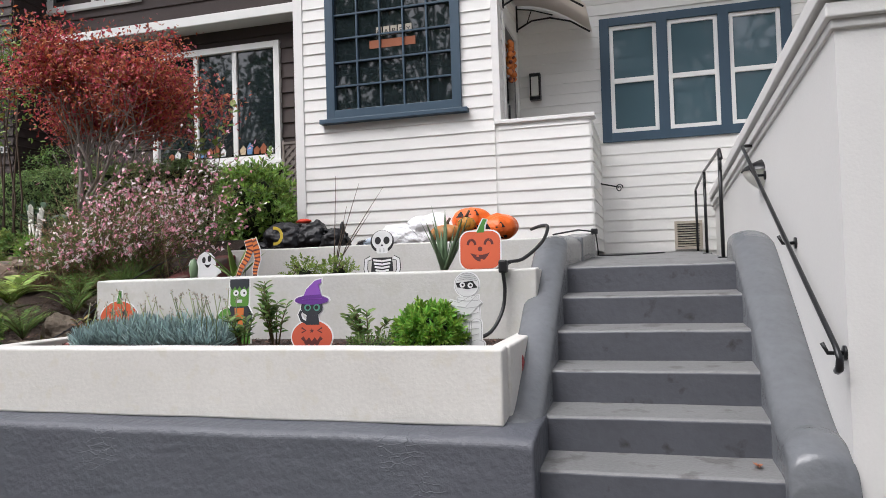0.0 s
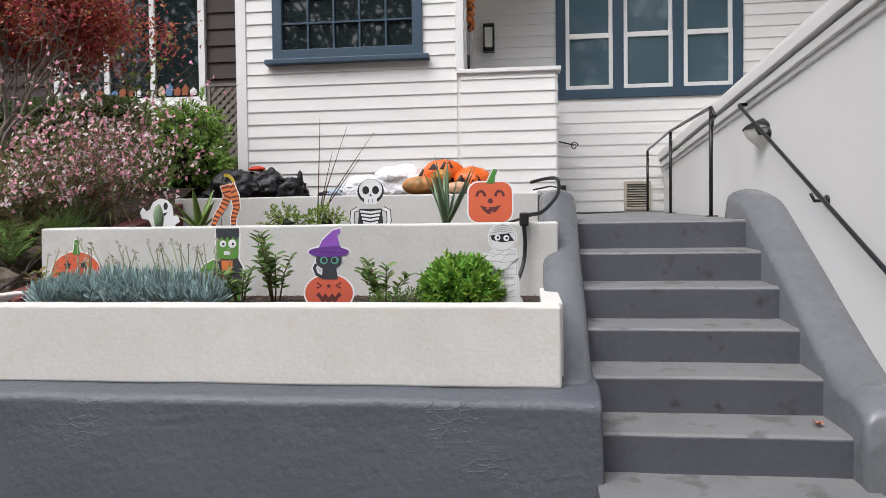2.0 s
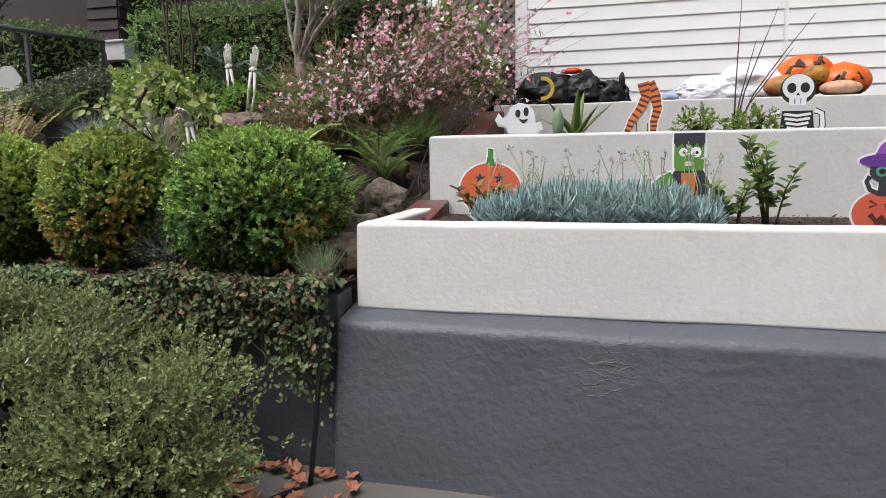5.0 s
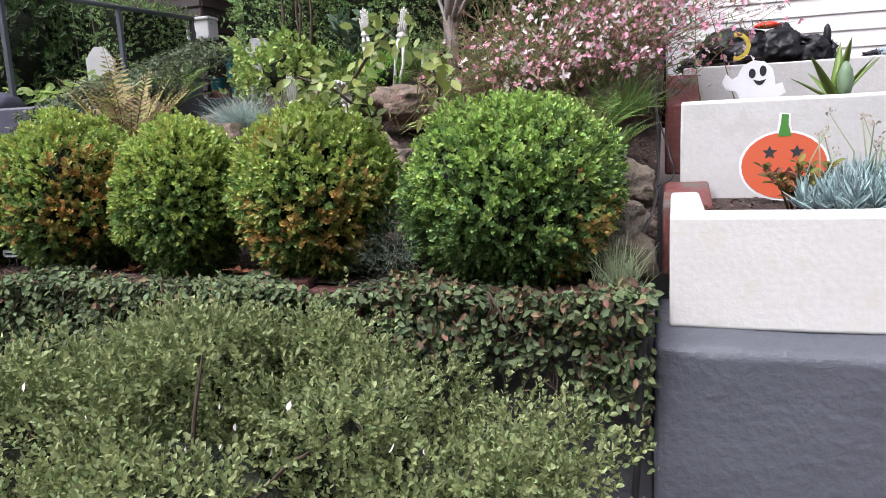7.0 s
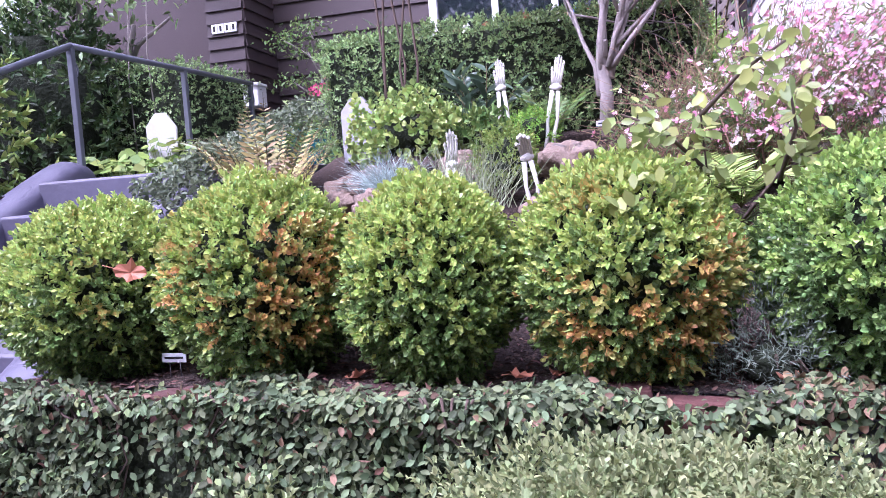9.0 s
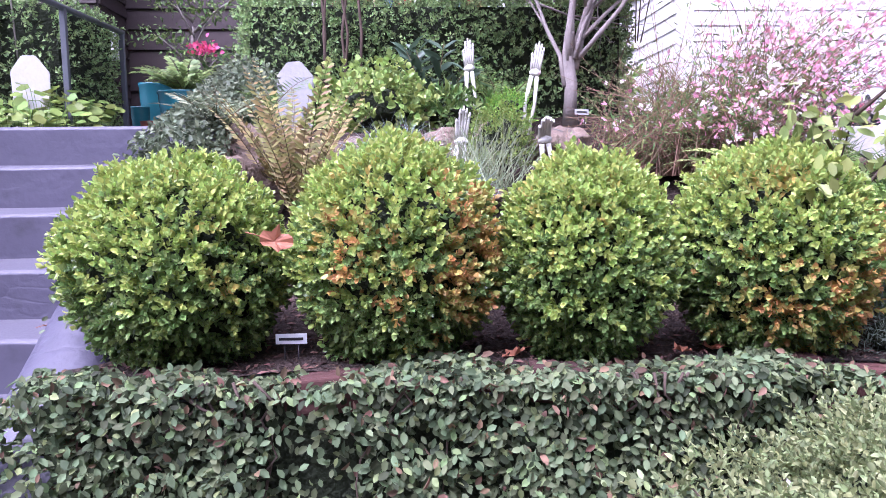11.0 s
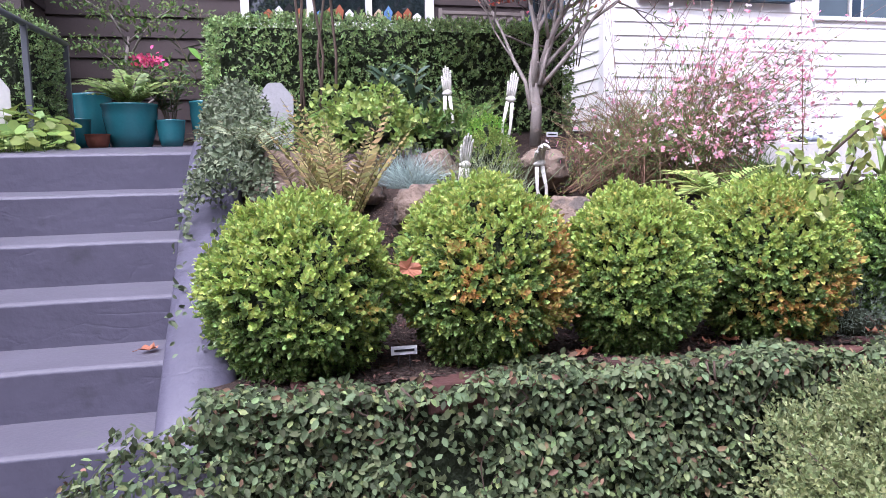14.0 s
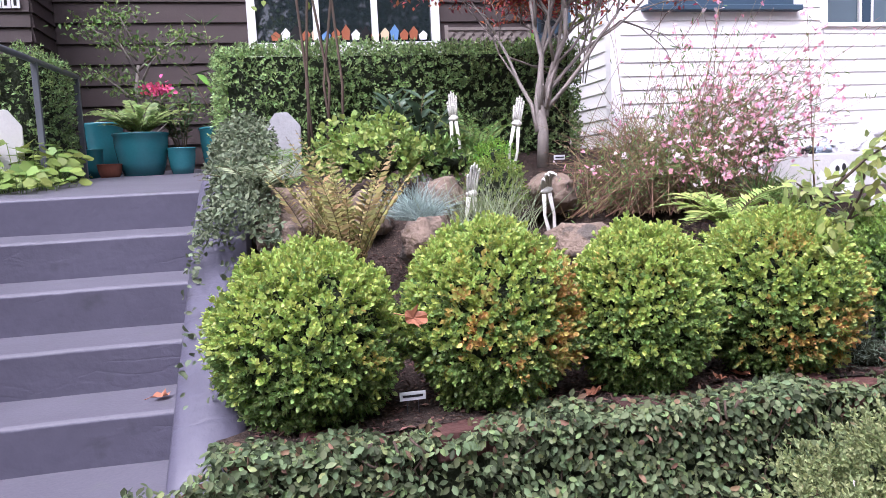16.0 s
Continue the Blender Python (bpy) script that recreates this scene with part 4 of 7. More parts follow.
def boxwood(x, y, z, r, rz, label, seed, scorch=(), n=3300, deep=False):
    """A clipped ball of short leafy shoots in clumps; scorch is a list of (direction, spread) for browned patches."""
    b = thing("boxwood_bush", label, "bush", (x, y, 0.78), group="row of clipped boxwood balls")
    dz = z - 0.78
    # Added dark ball that stands in for the shade deep between the shoots.
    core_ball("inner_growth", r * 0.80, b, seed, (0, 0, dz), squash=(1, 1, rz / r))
    U = sphere_points(n)
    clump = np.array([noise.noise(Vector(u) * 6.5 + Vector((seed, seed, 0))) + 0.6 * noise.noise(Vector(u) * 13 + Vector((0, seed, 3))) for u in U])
    R = lumps(U, 0.13, seed) * (0.925 + 0.065 * clump)
    tuck = 1 - 0.35 * np.clip(-U[:, 2] - 0.35, 0, 1)
    C = U * (R * rng.uniform(0.90, 1.0, n))[:, None] * np.array([r, r, rz])
    C[:, :2] *= tuck[:, None]
    C[:, 2] += dz
    # Upper and outward shoots take lighter leaves: top light painted in, besides new growth.
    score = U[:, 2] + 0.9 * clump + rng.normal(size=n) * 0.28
    lighter = score > (0.30 if deep else 0.06)
    burnt = np.zeros(n, bool)
    for way, reach in scorch:
        near = U @ (np.array(way) / np.linalg.norm(way))
        burnt |= near + 0.22 * clump + rng.normal(size=n) * 0.05 > 1.02 - reach
    old, tips = (L["box_dark"], L["newdark_lit"]) if deep else (L["box"], L["new"])
    for nm, sel, lm in (("foliage", ~lighter & ~burnt, old), ("new_growth", lighter & ~burnt, tips), ("scorched_leaves", burnt, L["scorched"])):
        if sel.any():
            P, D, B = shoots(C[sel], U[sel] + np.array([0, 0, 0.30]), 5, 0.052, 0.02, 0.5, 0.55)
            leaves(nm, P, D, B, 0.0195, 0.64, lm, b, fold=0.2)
    tubes("stem", [([(0.02 * k, 0.015 * k, -0.06), (0.03 * k, 0.02 * k, dz * 0.5)], 0.012) for k in (-1, 0, 1)], M["twig"], b)
    return b


lab = "clipped round boxwood bush, yellow-green and lighter towards the top"
labb = "clipped round boxwood bush with scorched orange-brown leaves"
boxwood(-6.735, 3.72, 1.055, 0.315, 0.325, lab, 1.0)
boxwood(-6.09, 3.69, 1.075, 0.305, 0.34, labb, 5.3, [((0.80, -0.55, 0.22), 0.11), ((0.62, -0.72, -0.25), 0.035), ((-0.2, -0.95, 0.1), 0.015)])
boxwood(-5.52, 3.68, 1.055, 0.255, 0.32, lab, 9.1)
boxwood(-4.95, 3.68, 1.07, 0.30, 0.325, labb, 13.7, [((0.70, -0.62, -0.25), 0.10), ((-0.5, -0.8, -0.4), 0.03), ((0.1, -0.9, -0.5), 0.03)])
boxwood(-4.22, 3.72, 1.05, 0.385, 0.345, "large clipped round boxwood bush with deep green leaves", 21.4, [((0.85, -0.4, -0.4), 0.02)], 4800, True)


# ---- garden ground ----
def garden_z(x, y):
    t = min(max((y - 3.9) / 2.9, 0), 1)
    return 0.78 + 0.95 * t + 0.05 * noise.noise(Vector((x * 2, y * 2, 0)))


bm = bmesh.new()
nx, ny = 60, 60
grid = [[bm.verts.new((-7.05 + 3.31 * i / nx, 3.50 + 6.1 * j / ny, garden_z(-7.05 + 3.31 * i / nx, 3.50 + 6.1 * j / ny))) for j in range(ny + 1)] for i in range(nx + 1)]
for i in range(nx):
    for j in range(ny):
        bm.faces.new((grid[i][j], grid[i + 1][j], grid[i + 1][j + 1], grid[i][j + 1]))
tagged(part("ground_garden", bm, M["soil"], smooth=True), "dark mulched soil of the sloping rock garden", "soil", kind="structure")
tagged(prism("retaining_wall_garden", [(3.50, -0.1), (3.47, 0.72), (3.62, 0.73), (3.62, -0.1)], "x", -7.0, -3.735, M["grey_paint"], bevel=0.01), "dark grey painted garden wall overgrown with creeping fig", "wall", kind="structure")
bm = bmesh.new()
add_box(bm, (-12, 3.6, -0.1), (-8.5, 9.2, 1.5))
tagged(part("ground_left", bm, M["soil"]), "dark soil bank beyond the garden stairs", "soil", kind="structure")
tagged(prism("retaining_wall_left", [(3.50, -0.1), (3.49, 1.5), (3.62, 1.5), (3.62, -0.1)], "x", -14.0, -8.6, M["grey_paint"]), "dark grey painted garden wall", "wall", kind="structure")

# red painted curb along the open ends of the terraces
for i, prof in enumerate(([(4.10, 0.7), (4.14, 0.97), (4.30, 0.995), (4.49, 1.03), (4.49, 0.7)], [(5.30, 1.0), (5.34, 1.37), (6.1, 1.56), (6.1, 1.0)])):
    tagged(prism("curb_side_%d" % (i + 1), prof, "x", -3.72, -3.54, M["red_paint"], bevel=0.012, rough=0.006), "chipped red-painted curb at the end of the terrace", "curb", kind="structure")

M["brick"] = mat("brick", (0.105, 0.043, 0.034), 0.9, 0.5, 8, 60, 0.5, objvar=0.35)
edge = thing("brick_edging", "row of old red bricks edging the garden bed", "edging", (-5.4, 3.50, 0.730))
bm = bmesh.new()
add_box(bm, (-0.1, -0.045, -0.05), (0.1, 0.045, 0.05), 0.008)
first = part("brick", bm, M["brick"], edge)
for i in range(15):
    o = first if i == 0 else new("brick", first.data)
    o.parent = edge
    o.matrix_basis = pose(-1.5 + i * 0.212, 0.03 * math.sin(i * 1.7), 0.012 * math.sin(i * 2.3), 2 * math.sin(i), 5 * math.sin(i * 1.3), 6 * math.sin(i * 2.1))

# creeping fig over the wall: a hummocky mat of oval leaves on trailing runners
def cling(n):
    P, D, N = [], [], []
    while len(P) < n:
        x = rng.uniform(-7.16, -3.74)
        s = rng.uniform(0, 0.16) if rng.uniform() < 0.25 else rng.uniform(0.16, 1)
        fringe = noise.noise(Vector((x * 2.5, s * 3, 3.0)))
        if x > -4.45 and s > 0.34 + 0.22 * fringe + (0.25 if x > -3.95 else 0) and rng.uniform() > 0.025:
            continue
        if x < -7.05 and s < 0.16 + (-7.05 - x) * 0.9:
            continue
        hum = noise.noise(Vector((x * 2.6, s * 3.5, 0))) + 0.7 * noise.noise(Vector((x * 7, s * 8, 5.0)))
        if hum < -0.35 and rng.uniform() < 0.7:
            continue
        bulge = 0.065 + 0.085 * hum - rng.uniform(0, 0.06)
        if s < 0.16:
            P.append((x, 3.53 - s * 1.1 - rng.uniform(0, 0.03), 0.765 + bulge * 0.55))
            N.append((0, -0.55, 1))
        else:
            P.append((x, 3.40 - bulge, 0.775 - (s - 0.16) * 0.95 + bulge * 0.3))
            N.append((0, -1, 0.55))
        D.append((rng.normal() * 0.8, -0.35 + 0.35 * rng.normal(), -0.55 + 0.45 * rng.normal()))
    return np.array(P), np.array(D), np.array(N) + rng.normal(size=(n, 3)) * 0.5


ivy = thing("creeping_fig", "dense dark green creeping fig hanging over the garden wall", "creeper", (0, 0, 0), kind="stuff")
P, D, N = cling(21000)
U = sphere_points(4200)
U = U[U[:, 1] < 0.35]
Q = U * (lumps(U, 0.35, 8.0) * rng.uniform(0.78, 1.0, len(U)))[:, None] * np.array([0.36, 0.22, 0.36]) + np.array([-7.10, 3.36, 0.42])
P, N = np.concatenate([P, Q]), np.concatenate([N, U + rng.normal(size=U.shape) * 0.4 + np.array([0, 0, 0.5])])
D = np.concatenate([D, rng.normal(size=Q.shape) * 0.6 + np.array([-0.3, -0.3, -0.4])])
lighter = rng.uniform(size=len(P)) < 0.16
leaves("foliage", P[~lighter], D[~lighter], N[~lighter], 0.030, 0.58, L["ivy"], ivy, fold=0.12, droop=0.05)
leaves("young_leaf", P[lighter], D[lighter], N[lighter], 0.026, 0.6, leaf_mat("leaf_ivy_young", (0.17, 0.225, 0.09), 0.4, 0.03, 0.55, spec=0.2), ivy, fold=0.12, droop=0.05)
dead = P[rng.uniform(size=len(P)) < np.where(P[:, 0] > -4.6, 0.20, 0.05)] + np.array([0, -0.012, 0])
leaves("withered_leaf", dead, rng.normal(size=dead.shape), rng.normal(size=dead.shape) + np.array([0, -1, 0.4]), 0.032, 0.5, leaf_mat("leaf_withered", (0.16, 0.10, 0.06), 0.5, 0.03, 0.8, trans=0.05), ivy)
runs = []
for k in range(46):
    x = rng.uniform(-6.95, -3.78)
    x = x if k > 14 else rng.uniform(-4.4, -3.78)
    z, pts = 0.80, []
    for q in range(7):
        pts.append((x, 3.40 - 0.03 * rng.uniform() - 0.03 * (z > 0.7), z))
        x, z = min(x + rng.normal() * 0.05, -3.76), z - rng.uniform(0.05, 0.11)
    runs.append((pts, [0.0045 - 0.0005 * q for q in range(7)]))
tubes("runner", runs, M["twig"], ivy, n=5)
tips = np.concatenate([np.array(p)[3:] for p, _ in runs[:15]])
tips = np.repeat(tips, 5, 0) + rng.normal(size=(len(tips) * 5, 3)) * np.array([0.02, 0.006, 0.025])
leaves("young_leaf", tips, rng.normal(size=tips.shape) * 0.6 + np.array([0, -0.4, -0.5]), rng.normal(size=tips.shape) * 0.4 + np.array([0, -1, 0.5]), 0.027, 0.6, bpy.data.materials["leaf_ivy_young"], ivy)
# Near-black slabs added behind the leaf mat, painting shade into its gaps.
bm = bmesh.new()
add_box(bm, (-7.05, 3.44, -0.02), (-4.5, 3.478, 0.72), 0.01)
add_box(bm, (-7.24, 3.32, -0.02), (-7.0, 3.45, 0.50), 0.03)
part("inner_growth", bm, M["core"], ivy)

# ivy cascading over the stair curb
P = np.column_stack([rng.uniform(-7.19, -6.80, 4600), rng.uniform(4.35, 6.1, 4600), np.zeros(4600)])
top = 1.40 + (P[:, 1] - 4.55) * 0.33
P[:, 2] = top + 0.13 * np.sin((P[:, 0] + 7.19) / 0.39 * math.pi) + rng.uniform(-0.10, 0.03, 4600)
hang = P[:, 0] < -7.13
P[hang, 2] -= rng.uniform(0, 0.22, hang.sum()) * (P[hang, 1] < 5.3)
ivy2 = thing("ivy_clump", "grey-green small-leaved ivy spilling over the stair curb", "ivy", (0, 0, 0), kind="stuff")
leaves("foliage", P, rng.normal(size=P.shape) + np.array([-0.5, -0.6, -0.3]), rng.normal(size=P.shape) * 0.5 + np.array([-0.6, -0.7, 0.8]), 0.030, 0.62, L["ivyp"], ivy2)
P2 = np.column_stack([rng.uniform(-7.20, -7.13, 120) + 0.12 * (rng.uniform(size=120) < 0.6), 4.7 - 1.0 * rng.uniform(size=120) ** 2.4, np.zeros(120)])
P2[:, 2] = 0.72 + (P2[:, 1] - 3.5) * 0.55 + rng.uniform(0, 0.08, 120)
leaves("runner", P2, rng.normal(size=P2.shape), rng.normal(size=P2.shape) + np.array([-1, -1, 1]), 0.03, 0.6, L["ivyp"], ivy2)


def leafy_mound(name, label, cat, c, r, n, leaf, width, material, per=3, length=0.06, seed=0.0, amp=0.35, core=0.7, spread=0.7, six=False, twigs=0, kind="", lo=-0.6, tip=None, clump=0.0):
    t = thing(name, label, cat, c, kind=kind)
    if core:
        # Dark filler body, painted as the shade seen through gaps in the leaves.
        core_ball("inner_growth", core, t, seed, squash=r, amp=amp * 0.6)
    U = sphere_points(int(n * 1.3))
    U = U[U[:, 2] > lo][:n]
    R = lumps(U, amp, seed)
    C = U * R[:, None] * np.array(r) * rng.uniform(0.72, 1.0, (len(U), 1))
    if clump:
        hub = U[: max(len(U) // 60, 1)]
        pick = rng.integers(0, len(hub), len(U))
        H = hub * (lumps(hub, amp, seed) * rng.uniform(0.74, 1.04, len(hub)))[:, None] * np.array(r)
        off = rng.normal(size=U.shape) * clump * np.array([1, 1, 0.65])
        C = H[pick] + off
        U = unit(hub[pick] * 0.5 + unit(off) * 0.8)
    P, D, B = shoots(C, U + np.array([0, 0, 0.5]), per, length, leaf, width, spread)
    # Leaves nearest the shoot ends take the paler tip material.
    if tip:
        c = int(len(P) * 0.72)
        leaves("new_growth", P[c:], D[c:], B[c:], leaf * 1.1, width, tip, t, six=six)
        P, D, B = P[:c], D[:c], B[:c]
    leaves("foliage", P, D, B, leaf, width, material, t, six=six)
    if twigs:
        runs = []
        for i in range(twigs):
            k = rng.integers(len(C))
            runs.append(([tuple(C[k] * 0.2), tuple(C[k] * 0.7 + np.array([0, 0, 0.03])), tuple(C[k] * 1.02)], [0.008, 0.005, 0.002]))
        tubes("twig", runs, M["twig"], t, n=4)
    return t


# pale shrub along the pavement, several spreading plants
for i, (c, r, n) in enumerate((((-4.60, 2.98, 0.32), (0.40, 0.34, 0.46), 1500), ((-4.95, 3.02, 0.39), (0.38, 0.30, 0.43), 1600), ((-4.76, 2.52, 0.31), (0.46, 0.38, 0.44), 1700), ((-5.28, 2.55, 0.30), (0.42, 0.38, 0.46), 1600), ((-4.17, 2.66, 0.30), (0.33, 0.32, 0.40), 1500), ((-5.36, 2.62, 0.12), (0.34, 0.34, 0.36), 1100))):
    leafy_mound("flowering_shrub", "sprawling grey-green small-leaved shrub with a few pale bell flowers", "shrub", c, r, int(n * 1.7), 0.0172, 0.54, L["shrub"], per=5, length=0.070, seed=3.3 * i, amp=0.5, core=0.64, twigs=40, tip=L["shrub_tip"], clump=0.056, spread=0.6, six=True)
bells = thing("bell_flowers", "pale pink bell flowers and dry leaves scattered on the shrub", "flowers", (0, 0, 0), kind="stuff")
P = np.column_stack([rng.uniform(-5.6, -4.1, 26), rng.uniform(2.3, 2.9, 26), rng.uniform(0.45, 0.8, 26)])
leaves("petal", P, rng.normal(size=P.shape) * 0.3 + np.array([0, -0.4, -1]), rng.normal(size=P.shape), 0.019, 0.5, L["palepink"], bells)

# clipped hedges
def hedge(name, label, a, b, n, leaf, material, seed):
    a, b = np.array(a), np.array(b)
    t = thing(name, label, "hedge", tuple((a + b) / 2 * np.array([1, 1, 0]) + np.array([0, 0, a[2]])))
    o = np.array(t.location)
    # Dark box added inside the leaf shell; its colour is the hedge's inner shade.
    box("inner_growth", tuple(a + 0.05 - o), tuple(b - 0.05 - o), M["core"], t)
    s = b - a
    P, N = [], []
    areas = [(1, -1, s[0] * s[2]), (2, 1, s[0] * s[1]), (0, -1, s[1] * s[2]), (0, 1, s[1] * s[2])]
    tot = sum(q[2] for q in areas)
    for ax, sg, ar in areas:
        k = int(n * ar / tot)
        q = rng.uniform(0, 1, (k, 3)) * s + a
        q[:, ax] = (b if sg > 0 else a)[ax] + rng.uniform(-0.05, 0.02, k) * 1.0
        w = np.array([noise.noise(Vector(v) * 3 + Vector((seed, 0, 0))) for v in q]) * 0.05
        nn = np.zeros((k, 3))
        nn[:, ax] = sg
        P.append(q + nn * w[:, None])
        N.append(nn)
    P, N = np.concatenate(P) - o, np.concatenate(N)
    P, D, B = shoots(P, N + np.array([0, 0, 0.4]), 3, 0.05, leaf, 0.5, 0.7)
    leaves("foliage", P, D, B, leaf, 0.55, material, t, six=False)
    return t


hedge("box_hedge", "dense dark green clipped hedge in front of the brown house", (-7.18, 6.75, 1.55), (-4.45, 7.25, 2.55), 4800, 0.03, L["hedge"], 2.0)
hedge("box_hedge", "dark green clipped hedge column beside the landing", (-9.3, 6.9, 1.5), (-8.46, 7.95, 2.60), 2200, 0.03, L["hedge"], 6.0)


# ---- terrace beds: cut-out signs ----
def paint(name, c, rough=0.55):
    return mat(name, c, rough, 0.06, 6, 80, 0.03)


S = {k: paint("sign_" + k, c) for k, c in dict(white=(0.78, 0.78, 0.78), black=(0.012, 0.012, 0.014), orange=(0.62, 0.17, 0.035), red=(0.62, 0.115, 0.045), coral=(0.56, 0.10, 0.05), green=(0.10, 0.26, 0.035), leafgreen=(0.06, 0.22, 0.03), purple=(0.12, 0.03, 0.24), violet=(0.24, 0.08, 0.42), charcoal=(0.03, 0.032, 0.04), yellow=(0.60, 0.45, 0.05), brown=(0.10, 0.022, 0.02), grey=(0.70, 0.70, 0.70), palegrey=(0.66, 0.66, 0.66), midgrey=(0.34, 0.34, 0.34), teal=(0.10, 0.32, 0.24)).items()}


def ell(cx, cz, rx, rz=None, n=28, a0=0.0, a1=360.0):
    rz = rz or rx
    k = n if a1 - a0 >= 360 else n + 1
    return [(cx + rx * math.cos(radians(a0 + (a1 - a0) * i / n)), cz + rz * math.sin(radians(a0 + (a1 - a0) * i / n))) for i in range(k)]


def rrect(cx, cz, w, h, r):
    out = []
    for sx, sz, a in ((1, 1, 0), (-1, 1, 90), (-1, -1, 180), (1, -1, 270)):
        out += [(cx + sx * (w / 2 - r) + r * math.cos(radians(a + 15 * i)), cz + sz * (h / 2 - r) + r * math.sin(radians(a + 15 * i))) for i in range(7)]
    return out


def star(cx, cz, r):
    return [(cx + (r if i % 2 == 0 else r * 0.45) * math.sin(i * math.pi / 5), cz + (r if i % 2 == 0 else r * 0.45) * math.cos(i * math.pi / 5)) for i in range(10)]


def band(points, w0, w1=None):
    """A strip of the given half width along points."""
    w1 = w0 if w1 is None else w1
    l, r = [], []
    for i, (x, z) in enumerate(points):
        a, b = points[max(i - 1, 0)], points[min(i + 1, len(points) - 1)]
        d = math.hypot(b[0] - a[0], b[1] - a[1]) or 1
        w = w0 + (w1 - w0) * i / (len(points) - 1)
        l.append((x - (b[1] - a[1]) / d * w, z + (b[0] - a[0]) / d * w))
        r.append((x + (b[1] - a[1]) / d * w, z - (b[0] - a[0]) / d * w))
    return l + r[::-1]


def grow(poly, m):
    """The outline pushed outwards by m."""
    area = sum(a[0] * b[1] - b[0] * a[1] for a, b in zip(poly, poly[1:] + poly[:1]))
    s = 1 if area > 0 else -1
    out = []
    for i, p in enumerate(poly):
        a, b = poly[i - 1], poly[(i + 1) % len(poly)]
        d = math.hypot(b[0] - a[0], b[1] - a[1]) or 1
        out.append((p[0] + s * (b[1] - a[1]) / d * m, p[1] - s * (b[0] - a[0]) / d * m))
    return out


def plate(name, poly, layer, material, parent, thick=0.0011):
    y0, y1 = -0.0011 * layer, -0.0011 * layer + thick
    bm = bmesh.new()
    a = [bm.verts.new((x, y0, z)) for x, z in poly]
    b = [bm.verts.new((x, y1, z)) for x, z in poly]
    bm.faces.new(a)
    bm.faces.new(b[::-1])
    for i in range(len(poly)):
        bm.faces.new((a[i], a[(i + 1) % len(poly)], b[(i + 1) % len(poly)], b[i]))
    return part(name, bm, S[material], parent)


def sign(name, label, at, shapes, border=0.011, tilt=-4, stake=True, size=1.0):
    """A flat cut-out of shapes (name, outline, colour, layer, bordered) on a white backing."""
    s = thing(name, label, "garden sign", at, group="flat Halloween garden signs")
    s.rotation_euler = (radians(tilt), 0, 0)
    s.scale = (size, 1, size)
    k = 0.0
    for nm, poly, col, layer, edge in shapes:
        if edge:
            plate("backing", grow(poly, border), -1 - k, "white", s)
            k += 0.12
        plate(nm, poly, layer, col, s)
    if stake:
        for x in (-0.03, 0.03):
            tubes("stake", [([(x, 0.012, -0.1), (x, 0.012, 0.08)], 0.003)], M["iron"], s, n=5)
    return s


def grin(cx, cz, w, h, teeth=0):
    top = [(cx - w / 2 + w * i / 8, cz - h * 0.25 * (1 - (2 * i / 8 - 1) ** 2)) for i in range(9)]
    bot = [(cx + w / 2 - w * i / 8, cz - h * (1 - (2 * i / 8 - 1) ** 2)) for i in range(1, 8)]
    return top + bot


def zig(cx, cz, w, h, n):
    top = [(cx - w / 2 + w * i / (2 * n), cz + (h * 0.5 if i % 2 else 0) - 0.3 * h * (1 - (i / n - 1) ** 2)) for i in range(2 * n + 1)]
    bot = [(cx + w / 2 - w * i / (2 * n), cz - h * 0.45 + (h * 0.5 if i % 2 else 0) - 0.75 * h * (1 - (i / n - 1) ** 2)) for i in range(2 * n + 1)]
    return top + bot[1:-1]


def stem(cx, cz, h, lean=0.0):
    return [(cx - 0.022, cz), (cx - 0.012 + lean * 0.5, cz + h * 0.6), (cx - 0.01 + lean, cz + h), (cx + 0.014 + lean, cz + h * 0.96), (cx + 0.014 + lean * 0.5, cz + h * 0.5), (cx + 0.026, cz)]


# ghost
g = [(0.145, 0.055), (0.115, 0.04), (0.10, 0.0), (0.04, -0.02), (-0.01, -0.005), (-0.055, 0.03), (-0.075, 0.075), (-0.125, 0.085), (-0.14, 0.12), (-0.125, 0.155), (-0.10, 0.125), (-0.07, 0.14), (-0.045, 0.19), (0.0, 0.215), (0.05, 0.205), (0.085, 0.17), (0.095, 0.12), (0.10, 0.09), (0.13, 0.10)]
sign("ghost_sign", "flat white smiling ghost cut-out with black oval eyes", (-3.30, 5.26, 1.345), [("body", g, "white", 1, True), ("eye", ell(-0.005, 0.155, 0.016, 0.024), "black", 2, False), ("eye", ell(0.045, 0.165, 0.016, 0.026), "black", 2, False), ("mouth", grin(0.03, 0.125, 0.06, 0.03), "black", 2, False)], 0.006)
